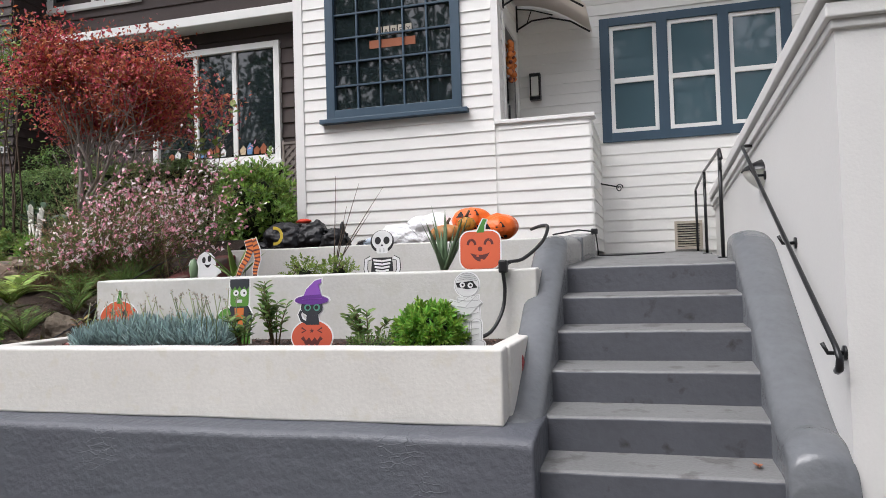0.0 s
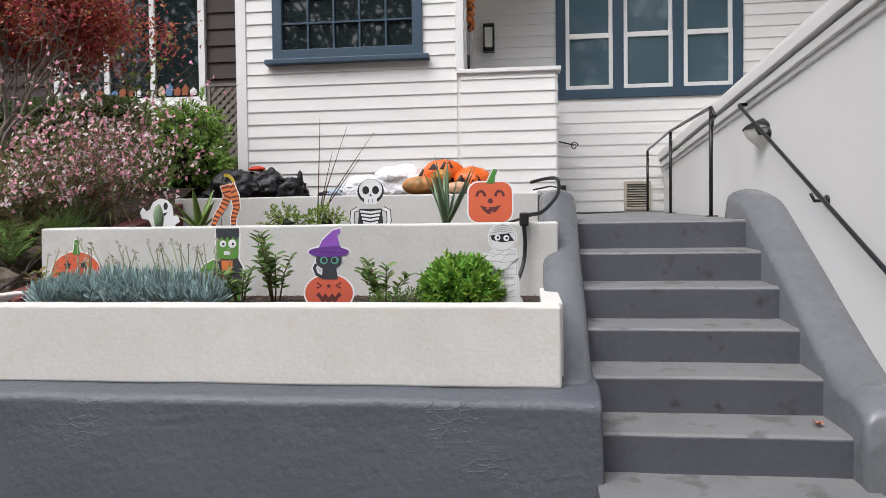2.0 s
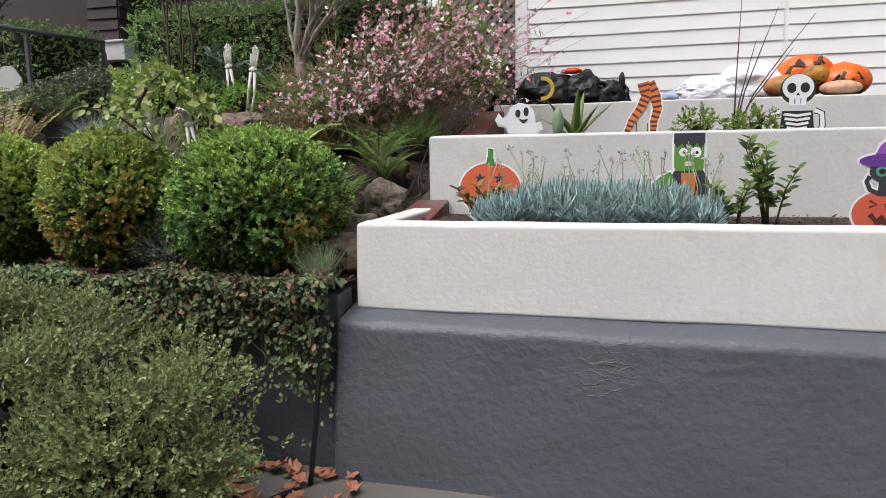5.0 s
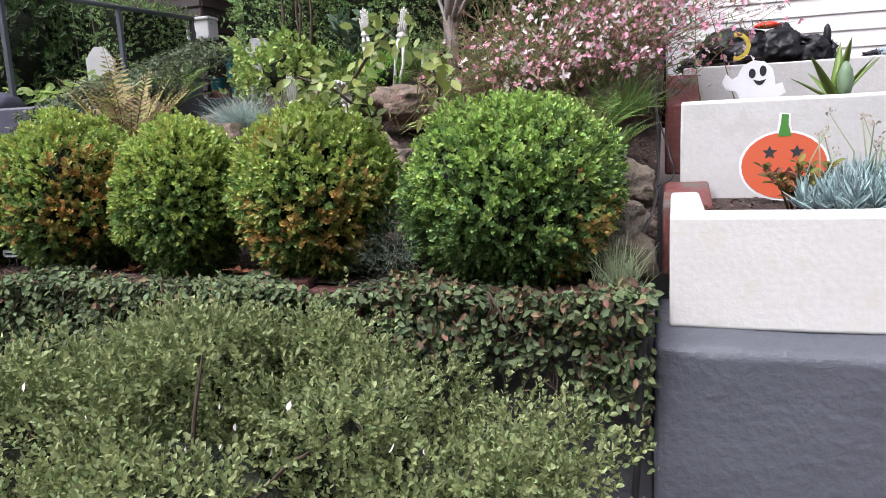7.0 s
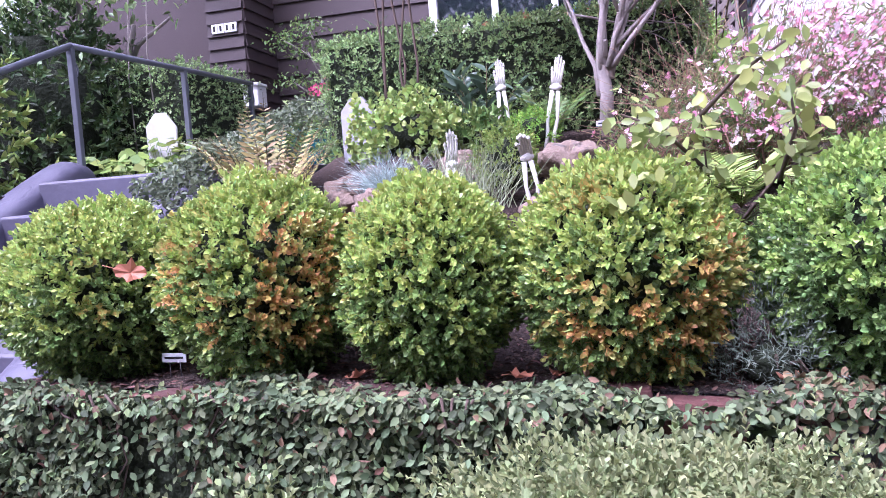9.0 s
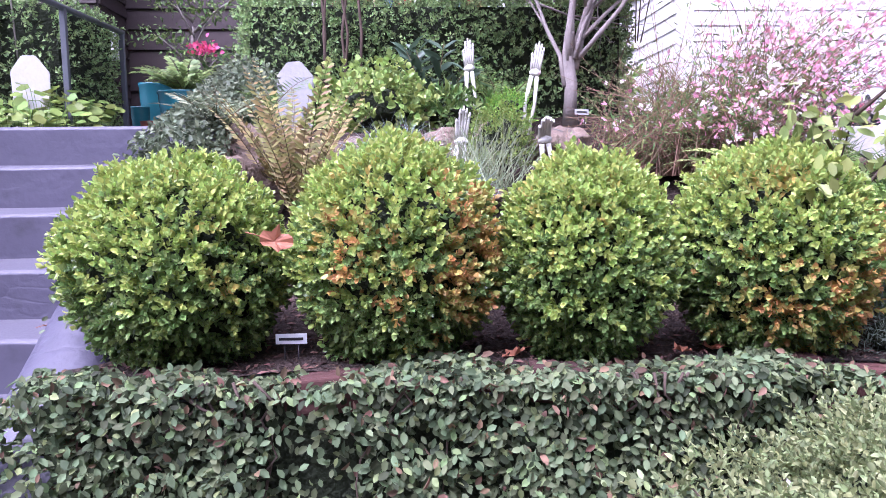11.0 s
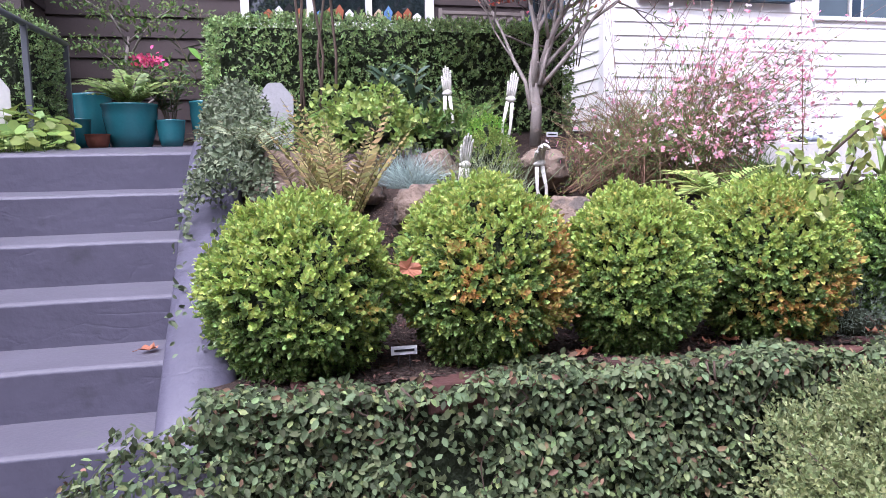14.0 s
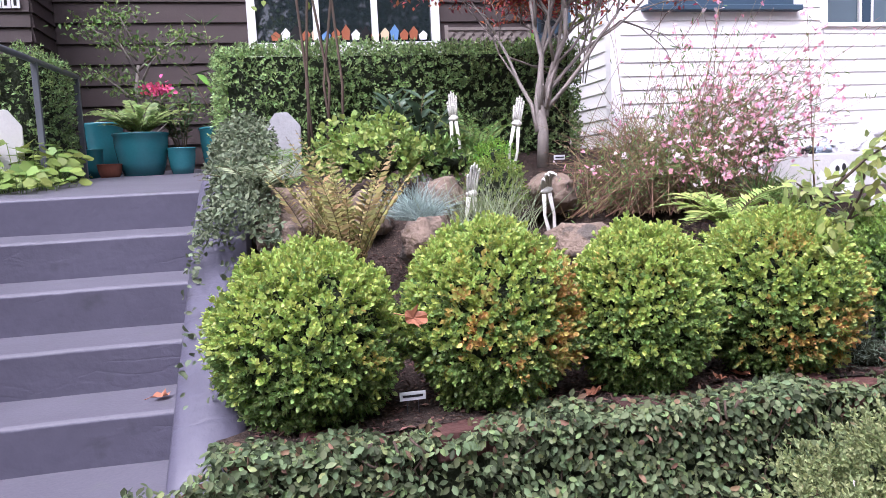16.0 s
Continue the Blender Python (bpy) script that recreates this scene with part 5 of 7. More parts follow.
# striped legs
shapes = []
for q, line in enumerate(([(0.0, 0.295), (0.018, 0.22), (-0.008, 0.16), (-0.055, 0.09), (-0.08, 0.025)], [(0.03, 0.295), (0.066, 0.22), (0.078, 0.15), (0.06, 0.085), (0.058, 0.025)])):
    shapes.append(("stocking", band(line, 0.031, 0.015), "orange", 1 + 3 * (1 - q), True))
    for i in range(10):
        f = (i + 0.5) / 10 * 4
        k = min(int(f), 3)
        (ax, az), (bx, bz) = line[k], line[k + 1]
        px, pz, dn = ax + (bx - ax) * (f - k), az + (bz - az) * (f - k), math.hypot(bx - ax, bz - az)
        tx, tz, w = (bx - ax) / dn, (bz - az) / dn, 0.031 - 0.0016 * (i + 0.5)
        shapes.append(("stripe", [(px - tz * w + tx * e, pz + tx * w + tz * e) for e in (-0.006,)] + [(px + tz * w + tx * e, pz - tx * w + tz * e) for e in (-0.006, 0.006)] + [(px - tz * w + tx * 0.006, pz + tx * w + tz * 0.006)], "brown", 2 + 3 * (1 - q), False))
    fx = line[-1][0]
    shapes.append(("shoe", [(fx + 0.02, 0.0), (fx + 0.018, 0.03), (fx - 0.02, 0.032), (fx - 0.05, 0.02), (fx - 0.062, 0.034), (fx - 0.068, 0.016), (fx - 0.05, 0.0)] if q == 0 else [(fx - 0.02, 0.0), (fx - 0.018, 0.03), (fx + 0.02, 0.032), (fx + 0.05, 0.012), (fx + 0.085, 0.03), (fx + 0.07, 0.004)], "charcoal", 3 + 3 * (1 - q), True))
sign("striped_legs_sign", "flat cut-out of orange and maroon striped stockings", (-2.575, 4.70, 1.335), shapes, 0.007, size=0.94)
# pumpkin with star eyes
sign("pumpkin_sign", "flat orange pumpkin cut-out with black star eyes", (-3.28, 4.28, 0.985), [("body", ell(0, 0.115, 0.15, 0.125), "red", 1, True), ("stem", stem(0, 0.225, 0.085), "leafgreen", 2, True), ("eye", star(-0.05, 0.165, 0.028), "charcoal", 2, False), ("eye", star(0.045, 0.165, 0.028), "charcoal", 2, False), ("mouth", zig(0, 0.10, 0.15, 0.05, 4), "brown", 2, False)], 0.009)
# green monster
sign("monster_sign", "flat green-faced monster cut-out in a dark jacket", (-2.37, 4.24, 0.925), [("face", rrect(0, 0.295, 0.115, 0.125, 0.02), "green", 1, True), ("hair", [(-0.06, 0.385), (0.06, 0.385), (0.06, 0.345), (0.045, 0.325), (0.03, 0.345), (0.015, 0.325), (0, 0.345), (-0.015, 0.325), (-0.03, 0.345), (-0.045, 0.325), (-0.06, 0.345)], "charcoal", 2, True), ("eye", ell(-0.022, 0.308, 0.017), "white", 2, False), ("eye", ell(0.026, 0.308, 0.021), "white", 2, False), ("pupil", ell(-0.02, 0.307, 0.006), "black", 3, False), ("pupil", ell(0.03, 0.307, 0.006), "black", 3, False), ("teeth", rrect(0.0, 0.262, 0.035, 0.018, 0.004), "palegrey", 2, False), ("jacket", [(-0.075, 0.10), (-0.08, 0.19), (-0.055, 0.235), (0.055, 0.235), (0.08, 0.19), (0.075, 0.10)], "charcoal", 1, True), ("shirt", [(-0.022, 0.12), (-0.03, 0.225), (0.03, 0.225), (0.022, 0.12)], "orange", 2, False), ("arm", band([(-0.06, 0.21), (-0.12, 0.18), (-0.13, 0.19)], 0.022), "green", 2, True), ("leg", rrect(-0.035, 0.05, 0.06, 0.11, 0.015), "charcoal", 1.5, True), ("leg", rrect(0.04, 0.05, 0.06, 0.11, 0.015), "green", 1.5, True)], 0.009, size=1.1)
# cat on a pumpkin
sign("cat_pumpkin_sign", "flat cut-out of a witch-hatted black cat on a coral pumpkin", (-1.69, 3.86, 0.965), [("pumpkin", ell(0, 0.065, 0.118, 0.088), "coral", 1, True), ("eye", band([(-0.06, 0.115), (-0.035, 0.10), (-0.06, 0.088)], 0.004), "brown", 2, False), ("eye", band([(0.06, 0.115), (0.035, 0.10), (0.06, 0.088)], 0.004), "brown", 2, False), ("nose", star(0, 0.098, 0.014), "brown", 2, False), ("mouth", zig(0, 0.055, 0.13, 0.04, 4), "brown", 2, False), ("body", [(-0.035, 0.13), (-0.03, 0.19), (0.035, 0.19), (0.045, 0.13)], "charcoal", 2, True), ("tail", band([(-0.03, 0.14), (-0.06, 0.155), (-0.072, 0.185), (-0.062, 0.205)], 0.008), "charcoal", 2, True), ("head", ell(0, 0.222, 0.064, 0.045), "charcoal", 3, True), ("ear", [(-0.06, 0.235), (-0.055, 0.285), (-0.02, 0.26)], "charcoal", 3, True), ("ear", [(0.06, 0.235), (0.06, 0.285), (0.025, 0.26)], "charcoal", 3, True), ("eye", ell(-0.024, 0.222, 0.019), "teal", 4, False), ("eye", ell(0.03, 0.222, 0.019), "teal", 4, False), ("pupil", ell(-0.022, 0.222, 0.011), "black", 5, False), ("pupil", ell(0.028, 0.222, 0.011), "black", 5, False), ("hat_brim", ell(0.0, 0.262, 0.10, 0.025), "purple", 4, True), ("hat", [(-0.058, 0.265), (-0.03, 0.32), (0.02, 0.365), (0.06, 0.375), (0.055, 0.352), (0.04, 0.345), (0.062, 0.268)], "violet", 5, True), ("hat_band", [(-0.056, 0.268), (-0.048, 0.286), (0.058, 0.292), (0.062, 0.272)], "purple", 6, False)], 0.008, -3, size=1.0)
# mummy
mum = [("head", ell(0.0, 0.315, 0.062, 0.06), "grey", 2, True), ("body", [(-0.05, 0.13), (-0.05, 0.25), (0.06, 0.26), (0.065, 0.13)], "grey", 1, True), ("leg", rrect(-0.02, 0.075, 0.055, 0.13, 0.02), "grey", 1.5, True), ("leg", rrect(0.045, 0.075, 0.05, 0.13, 0.02), "grey", 1.5, True), ("foot", ell(-0.035, 0.012, 0.045, 0.02), "grey", 2, True), ("foot", ell(0.05, 0.014, 0.035, 0.02), "grey", 2, True), ("arm", band([(0.03, 0.235), (-0.04, 0.20), (-0.095, 0.215)], 0.024), "grey", 3, True), ("arm", band([(0.06, 0.24), (0.0, 0.18), (-0.07, 0.185)], 0.022), "palegrey", 3.5, True), ("mask", [(-0.058, 0.325), (0.03, 0.335), (0.055, 0.30), (0.0, 0.292), (-0.05, 0.303)], "black", 3, False), ("eye", ell(-0.024, 0.315, 0.014), "white", 4, False), ("eye", ell(0.018, 0.312, 0.014), "white", 4, False), ("pupil", ell(-0.022, 0.315, 0.006), "black", 5, False), ("pupil", ell(0.020, 0.312, 0.006), "black", 5, False)]
for i in range(6):
    z = 0.06 + i * 0.036
    mum.append(("wrap", band([(-0.045 + 0.01 * math.sin(i), z), (0.0, z - 0.008), (0.058, z + 0.006 * math.cos(i * 2))], 0.0013), "midgrey", 4.2, False))
for i in range(4):
    mum.append(("wrap", band([(-0.05 + 0.008 * i, 0.338 + i * 0.010), (0.0, 0.345 + i * 0.009), (0.055 - 0.006 * i, 0.335 + i * 0.011)], 0.0012), "midgrey", 4.2, False))
mum += [("outline", grow(q[1], 0.0022), "midgrey", q[3] - 0.3, False) for q in mum if q[4]]
sign("mummy_sign", "flat grey-white bandaged mummy cut-out with peering eyes", (-0.86, 3.98, 0.965), mum, 0.008, -2, size=1.02)
# skeleton
sk = [("ribcage", [(-0.085, 0.0), (-0.075, 0.10), (0.075, 0.10), (0.085, 0.0)], "black", 1, False), ("skull", ell(0, 0.225, 0.078, 0.07), "white", 2, False), ("jaw", rrect(0, 0.155, 0.085, 0.05, 0.012), "white", 2.2, False), ("eye", ell(-0.032, 0.222, 0.023, 0.027), "black", 3, False), ("eye", ell(0.034, 0.222, 0.023, 0.027), "black", 3, False), ("nose", [(-0.01, 0.182), (0.01, 0.182), (0, 0.198)], "black", 3, False)]
for i in range(4):
    sk.append(("rib", band([(-0.068 + 0.006 * i, 0.083 - i * 0.024), (0.0, 0.074 - i * 0.024), (0.068 - 0.006 * i, 0.083 - i * 0.024)], 0.007), "white", 2, False))
for sx in (-1, 1):
    sk.append(("arm_bone", band([(sx * 0.085, 0.10), (sx * 0.12, 0.085), (sx * 0.125, 0.02), (sx * 0.115, -0.01)], 0.011), "white", 2, False))
    sk.append(("backing", band([(sx * 0.085, 0.10), (sx * 0.12, 0.085), (sx * 0.125, 0.02), (sx * 0.115, -0.01)], 0.017), "black", 1, False))
    sk.append(("tooth_gap", band([(sx * 0.015, 0.138), (sx * 0.015, 0.165)], 0.002), "black", 3, False))
sk.append(("backing", grow(ell(0, 0.215, 0.085, 0.078), 0.004), "black", 1, False))
sign("skeleton_sign", "flat black and white skeleton cut-out rising from the bed", (-1.77, 5.15, 1.368), sk, 0.006)
# smiling square pumpkin
sp = [("body", rrect(0, 0.115, 0.255, 0.235, 0.06), "red", 1, True), ("stem", stem(0.0, 0.225, 0.085, 0.03), "leafgreen", 2, True), ("nose", ell(0.0, 0.122, 0.015), "brown", 2, False), ("mouth", grin(0.0, 0.098, 0.125, 0.055), "brown", 2, False), ("tooth", rrect(0.012, 0.052, 0.018, 0.012, 0.003), "red", 3, False), ("tooth", rrect(-0.015, 0.078, 0.016, 0.010, 0.003), "red", 3, False)]
for sx in (-1, 1):
    sp.append(("eye", band(ell(sx * 0.055, 0.148, 0.024, 0.032, 10, 0, 180), 0.008), "brown", 2, False))
    sp.append(("groove", band(ell(0, 0.115, 0.075, 0.112, 10, 90 - sx * 60, 90 + sx * 0) if sx > 0 else ell(0, 0.115, 0.075, 0.112, 10, 90, 150), 0.0015), "coral", 2, False))
sign("pumpkin_sign", "flat square orange pumpkin cut-out with a happy grin", (-0.96, 4.74, 1.37), sp, 0.009, -5)


# ---- costume dummies and pumpkins against the house ----
def lump(name, c, r, seed, material, parent, amp=0.25, sub=4, freq=2.5, crease=0.06):
    bm = bmesh.new()
    bmesh.ops.create_icosphere(bm, subdivisions=sub, radius=1)
    for v in bm.verts:
        p = v.co.copy()
        f = 1 + amp * noise.noise(p * 1.3 + Vector((seed, 0, 0))) + crease * abs(noise.noise(p * freq * 2 + Vector((0, seed, 0)))) * 2
        v.co = Vector((p.x * r[0] * f, p.y * r[1] * f, max(p.z * f, -0.85) * r[2])) + Vector(c)
    return part(name, bm, material, parent, smooth=True)


M["black_cloth"] = mat("black_cloth", (0.006, 0.006, 0.008), 0.5, 0.3, 8, 40, 0.25, dist=0.015)
M["white_cloth"] = mat("white_cloth", (0.76, 0.76, 0.78), 0.7, 0.08, 6, 50, 0.5, dist=0.02)
M["orange_bag"] = mat("orange_bag", (0.75, 0.13, 0.01), 0.35, 0.15, 6, 40, 0.5, dist=0.02)
M["pumpkin_skin"] = mat("pumpkin_skin", (0.42, 0.17, 0.045), 0.5, 0.25, 5, 50, 0.15, spots=(0.24, 0.15, 0.05), spot_scale=7, spot_at=0.58)
M["yellow_cloth"] = paint("yellow_cloth", (0.55, 0.40, 0.04))
M["red_cloth"] = paint("red_cloth", (0.60, 0.04, 0.01))
M["denim"] = mat("denim", (0.36, 0.42, 0.50), 0.9, 0.2, 10, 80, 0.3)
def crumple(ob, amount, seed):
    """Sharp folds over a cloth mesh."""
    for v in ob.data.vertices:
        p = v.co * 5.5
        f = abs(noise.noise(p + Vector((seed, 0, 0)))) + 0.5 * abs(noise.noise(p * 2.3 + Vector((0, seed, 0))))
        v.co += v.normal * (0.28 - f) * amount


w = thing("witch_costume", "collapsed black witch costume with a yellow moon", "costume", (-3.15, 6.62, 1.585))
for i, (c, r) in enumerate((((-0.13, 0, 0.12), (0.24, 0.18, 0.155)), ((0.13, 0.02, 0.13), (0.15, 0.16, 0.15)), ((0.33, 0.03, 0.09), (0.14, 0.14, 0.12)), ((-0.36, 0.04, 0.05), (0.14, 0.12, 0.06)))):
    crumple(lump("cloth", c, r, i * 3.1, M["black_cloth"], w, sub=5), 0.055, i * 2.0)
prism_pts = band([(-0.10 + 0.075 * math.cos(a), 0.145 + 0.075 * math.sin(a)) for a in [radians(-100 + 20 * i) for i in range(11)]], 0.014)
plate("moon", [(x - 0.05, z) for x, z in prism_pts], 222, "yellow", w)
lump("sash", (0.05, -0.03, 0.285), (0.07, 0.06, 0.025), 2.0, M["red_cloth"], w, sub=3)
core_ball("hat_tip", 0.05, w, 3, (0.42, 0.02, 0.19), M["black_cloth"], (0.5, 0.5, 1.6))
w = thing("ghost_costume", "slumped white cloth costume with pale jeans", "costume", (-2.0, 6.58, 1.585))
for i, (c, r, m) in enumerate((((0.18, 0, 0.12), (0.26, 0.16, 0.16), "white_cloth"), ((-0.08, -0.02, 0.085), (0.28, 0.14, 0.125), "white_cloth"), ((-0.34, -0.02, 0.045), (0.14, 0.09, 0.06), "denim"), ((-0.47, -0.03, 0.03), (0.07, 0.05, 0.045), "black_cloth"))):
    crumple(lump("cloth", c, r, 7 + i * 2.3, M[m], w, sub=5), 0.045, i * 3.0)


def pumpkin(name, label, at, r, h, material, ribs=10, face=False, tilt=0.0):
    t = thing(name, label, "pumpkin", at)
    t.rotation_euler = (radians(tilt), 0, 0)
    V, F, nu, nv = [], [], ribs * 6, 14
    for j in range(nv + 1):
        ph = math.pi * j / nv
        for i in range(nu):
            th = 2 * math.pi * i / nu
            rr = r * math.sin(ph) ** 0.8 * (1 - 0.09 * abs(math.cos(th * ribs / 2)) ** 6)
            V.append((rr * math.cos(th), rr * math.sin(th), h / 2 - h / 2 * math.cos(ph) * (1 - 0.12 * math.sin(ph) ** 0.1)))
    for j in range(nv):
        for i in range(nu):
            F.append((j * nu + i, j * nu + (i + 1) % nu, (j + 1) * nu + (i + 1) % nu, (j + 1) * nu + i))
    mesh_of("body", V, F, material, t, smooth=True)
    if not face:
        tubes("stem", [([(0, 0, h * 0.93), (0.01, 0.0, h + 0.02), (0.025, 0.01, h + 0.05)], [0.022, 0.013, 0.012])], M["twig"], t)
    else:
        for x, z, s in ((-0.35, 0.62, 0.22), (0.3, 0.66, 0.22), (0.0, 0.45, 0.13)):
            bm = bmesh.new()
            y = -r * 1.0
            bm.faces.new([bm.verts.new((r * (x + s * px), y * math.sqrt(max(0.05, 1 - (x + s * px) ** 2 - (2 * (z + s * pz / 2) - 1) ** 2)) - 0.004, h * (z + s * pz / 2))) for px, pz in ((-1, -0.8), (1, -0.8), (0.1, 1))])
            bmesh.ops.solidify(bm, geom=list(bm.faces), thickness=0.004)
            part("painted_eye", bm, S["black"], t)
        for i in range(6):
            x = -0.5 + i * 0.18
            bm = bmesh.new()
            bm.faces.new([bm.verts.new((r * px, -r * math.sqrt(max(0.05, 1 - px * px - (2 * pz - 1) ** 2)) - 0.004, h * pz)) for px, pz in ((x, 0.30), (x + 0.17, 0.30 if i % 2 else 0.22), (x + 0.14, 0.20), (x + 0.02, 0.20))])
            bmesh.ops.solidify(bm, geom=list(bm.faces), thickness=0.004)
            part("painted_tooth", bm, S["black"], t)
    return t


pumpkin("inflatable_pumpkin", "shiny orange pumpkin-faced bag with black painted grin", (-1.46, 6.60, 1.62), 0.20, 0.31, M["orange_bag"], 7, True, -14)
pumpkin("inflatable_pumpkin", "shiny orange pumpkin-faced bag lying against the first", (-1.22, 6.62, 1.60), 0.185, 0.26, M["orange_bag"], 7, True, 10)
pumpkin("pumpkin", "ribbed dull orange pumpkin on the terrace", (-1.62, 6.36, 1.60), 0.15, 0.165, M["pumpkin_skin"], 10)
pumpkin("pumpkin", "pale flat pumpkin on the terrace", (-1.30, 6.30, 1.60), 0.13, 0.11, mat("pale_pumpkin", (0.55, 0.33, 0.20), 0.5, 0.15, 6, 50, 0.1), 9)
pumpkin("gourd", "small mottled orange gourd on top of the pumpkins", (-1.44, 6.34, 1.69), 0.08, 0.13, mat("mottled_gourd", (0.50, 0.22, 0.02), 0.5, 0.3, 30, 90, 0.3, spots=(0.12, 0.10, 0.02), spot_scale=30, spot_at=0.5), 8)


# ---- terrace plants ----
def blades(name, label, cat, at, specs, material, seg=6, parent_kind=""):
    """Strap leaves: specs of (heading, length, lean, width, curl)."""
    t = thing(name, label, cat, at, kind=parent_kind)
    for hd, ln, lean, wd, curl in specs:
        V, F = [], []
        dx, dy = math.cos(hd), math.sin(hd)
        x = z = 0.0
        a = lean
        for i in range(seg + 1):
            f = i / seg
            w = wd * (1 - f ** 2.2) * 0.5 + 0.0008
            for s, up in ((-1, 0.25), (0, 0.0), (1, 0.25)):
                V.append((dx * x - dy * s * w, dy * x + dx * s * w, z + up * w))
            for s in (0.4, -0.4):
                V.append((dx * x - dy * s * w, dy * x + dx * s * w, z - 0.28 * wd * (1 - f)))
            x += math.sin(a) * ln / seg
            z += math.cos(a) * ln / seg
            a += curl / seg
        for i in range(seg):
            o, p = i * 5, (i + 1) * 5
            for k in range(5):
                q = (k + 1) % 5
                F.append((o + k, o + q, p + q, p + k))
        mesh_of("leaf", V, F, material, t, smooth=True)
    return t


blades("agave", "tall grey-green pointed agave in the middle bed", "plant", (-1.24, 4.90, 1.34), [(rng.uniform(0, 6.28), rng.uniform(0.30, 0.46), rng.uniform(0.1, 0.75), 0.038, rng.uniform(-0.2, 0.25)) for _ in range(14)], L["agave"])
blades("aloe", "small spiky green aloe in the middle bed", "plant", (-2.95, 5.15, 1.34), [(i * 0.9 + 0.4, rng.uniform(0.22, 0.32), rng.uniform(0.25, 1.0), 0.055, 0.1) for i in range(8)], leaf_mat("leaf_aloe", (0.13, 0.22, 0.05), 0.25, 0.02, 0.4, trans=0.05))
cactus = thing("cactus", "small stubby green column cactus", "plant", (-3.0, 4.70, 1.34))
core_ball("stem", 0.03, cactus, 1, (0, 0, 0.08), L["agave"], (1, 1, 2.6))

# blue chalk sticks: fleshy upright fingers
bc = thing("blue_chalksticks", "mass of blue-grey finger-leaved succulents spilling in the bed", "succulent", (-2.75, 3.95, 0.955), kind="stuff")
P, D = [], []
for _ in range(640):
    cx, cy = rng.uniform(-0.52, 0.50), rng.uniform(-0.17, 0.22)
    if (cx / 0.54) ** 2 + (cy / 0.25) ** 2 > 1.0:
        continue
    hgt = 0.17 * (1 - 0.6 * (cx / 0.54) ** 2) * rng.uniform(0.35, 1.25)
    for k in range(9):
        a = k * 2.4 + rng.uniform(0, 1)
        P.append((cx, cy, max(hgt * (0.3 + k * 0.06), 0.0)))
        D.append(((1.0 - 0.09 * k) * math.cos(a), (1.0 - 0.09 * k) * math.sin(a) - 0.10, 0.55 + 0.07 * k))
P, D = np.array(P), np.array(D)
nb = len(P)
side = unit(np.cross(D, rng.normal(size=D.shape)))
leaves("finger_leaf", P, D, side, 0.068, 0.062, L["blue"], bc, fold=0.8)
leaves("finger_leaf", P, D, -side, 0.068, 0.062, L["blue"], bc, fold=0.8)
runs, FP = [], []
for _ in range(44):
    cx, cy = rng.uniform(-0.5, 0.48), rng.uniform(-0.1, 0.2)
    h = rng.uniform(0.2, 0.33)
    tip = (cx + rng.normal() * 0.03, cy + rng.normal() * 0.02, h)
    runs.append(([(cx, cy, 0.05), (cx + 0.005, cy, h * 0.6), tip], [0.0036, 0.003, 0.0025]))
    FP += [(tip[0] + rng.normal() * 0.007, tip[1] + rng.normal() * 0.007, tip[2] + rng.normal() * 0.007) for _ in range(8)]
tubes("stalk", runs, L["pale"], bc, n=4)
FP = np.array(FP)
leaves("flower_head", FP, rng.normal(size=FP.shape) + np.array([0, 0, 1.0]), rng.normal(size=FP.shape), 0.015, 0.6, leaf_mat("flower_straw", (0.42, 0.37, 0.30), 0.4, 0.03, 0.7), bc, six=False)

leafy_mound("pittosporum", "compact bright green dwarf shrub in the front bed", "shrub", (-1.06, 4.0, 1.03), (0.165, 0.16, 0.125), 520, 0.042, 0.34, L["bright"], per=4, length=0.05, seed=4, amp=0.12, core=0.72, six=True, lo=-0.5)
leafy_mound("ground_cover", "low green feathery ground cover in the front bed", "plant", (-1.34, 3.92, 0.96), (0.14, 0.10, 0.06), 120, 0.022, 0.4, L["mid"], per=4, length=0.05, seed=6, amp=0.3, core=0.5)
M["cane"] = mat("cane", (0.13, 0.10, 0.04), 0.7, 0.3, 20, 60, 0.2)


def leafy_stems(name, label, at, n, h, spread, leaf, width, material, cat="plant", per=9):
    t = thing(name, label, cat, at)
    P, D = [], []
    runs = []
    for i in range(n):
        a = rng.uniform(0, 6.28)
        tip = np.array([spread * math.cos(a), spread * math.sin(a) * 0.6, h * rng.uniform(0.6, 1.0)])
        runs.append(([(0.15 * tip[0], 0.15 * tip[1], -0.03), tuple(tip * 0.55 + np.array([0, 0, 0.02])), tuple(tip)], [0.005, 0.004, 0.002]))
        for k in range(per):
            f = 0.3 + 0.7 * (k + rng.uniform(0, 0.6)) / per
            q = tip * f
            b = k * 2.4
            for _ in range(2):
                b += math.pi
                P.append(q)
                D.append((math.cos(b), math.sin(b), 0.5))
    P, D = np.array(P), np.array(D) + rng.normal(size=(len(P), 3)) * 0.2
    leaves("foliage", P, D, np.tile((0, -0.4, 1.0), (len(P), 1)) + rng.normal(size=(len(P), 3)) * 0.3, leaf, width, material, t)
    tubes("stem", runs, M["cane"], t, n=5)
    return t


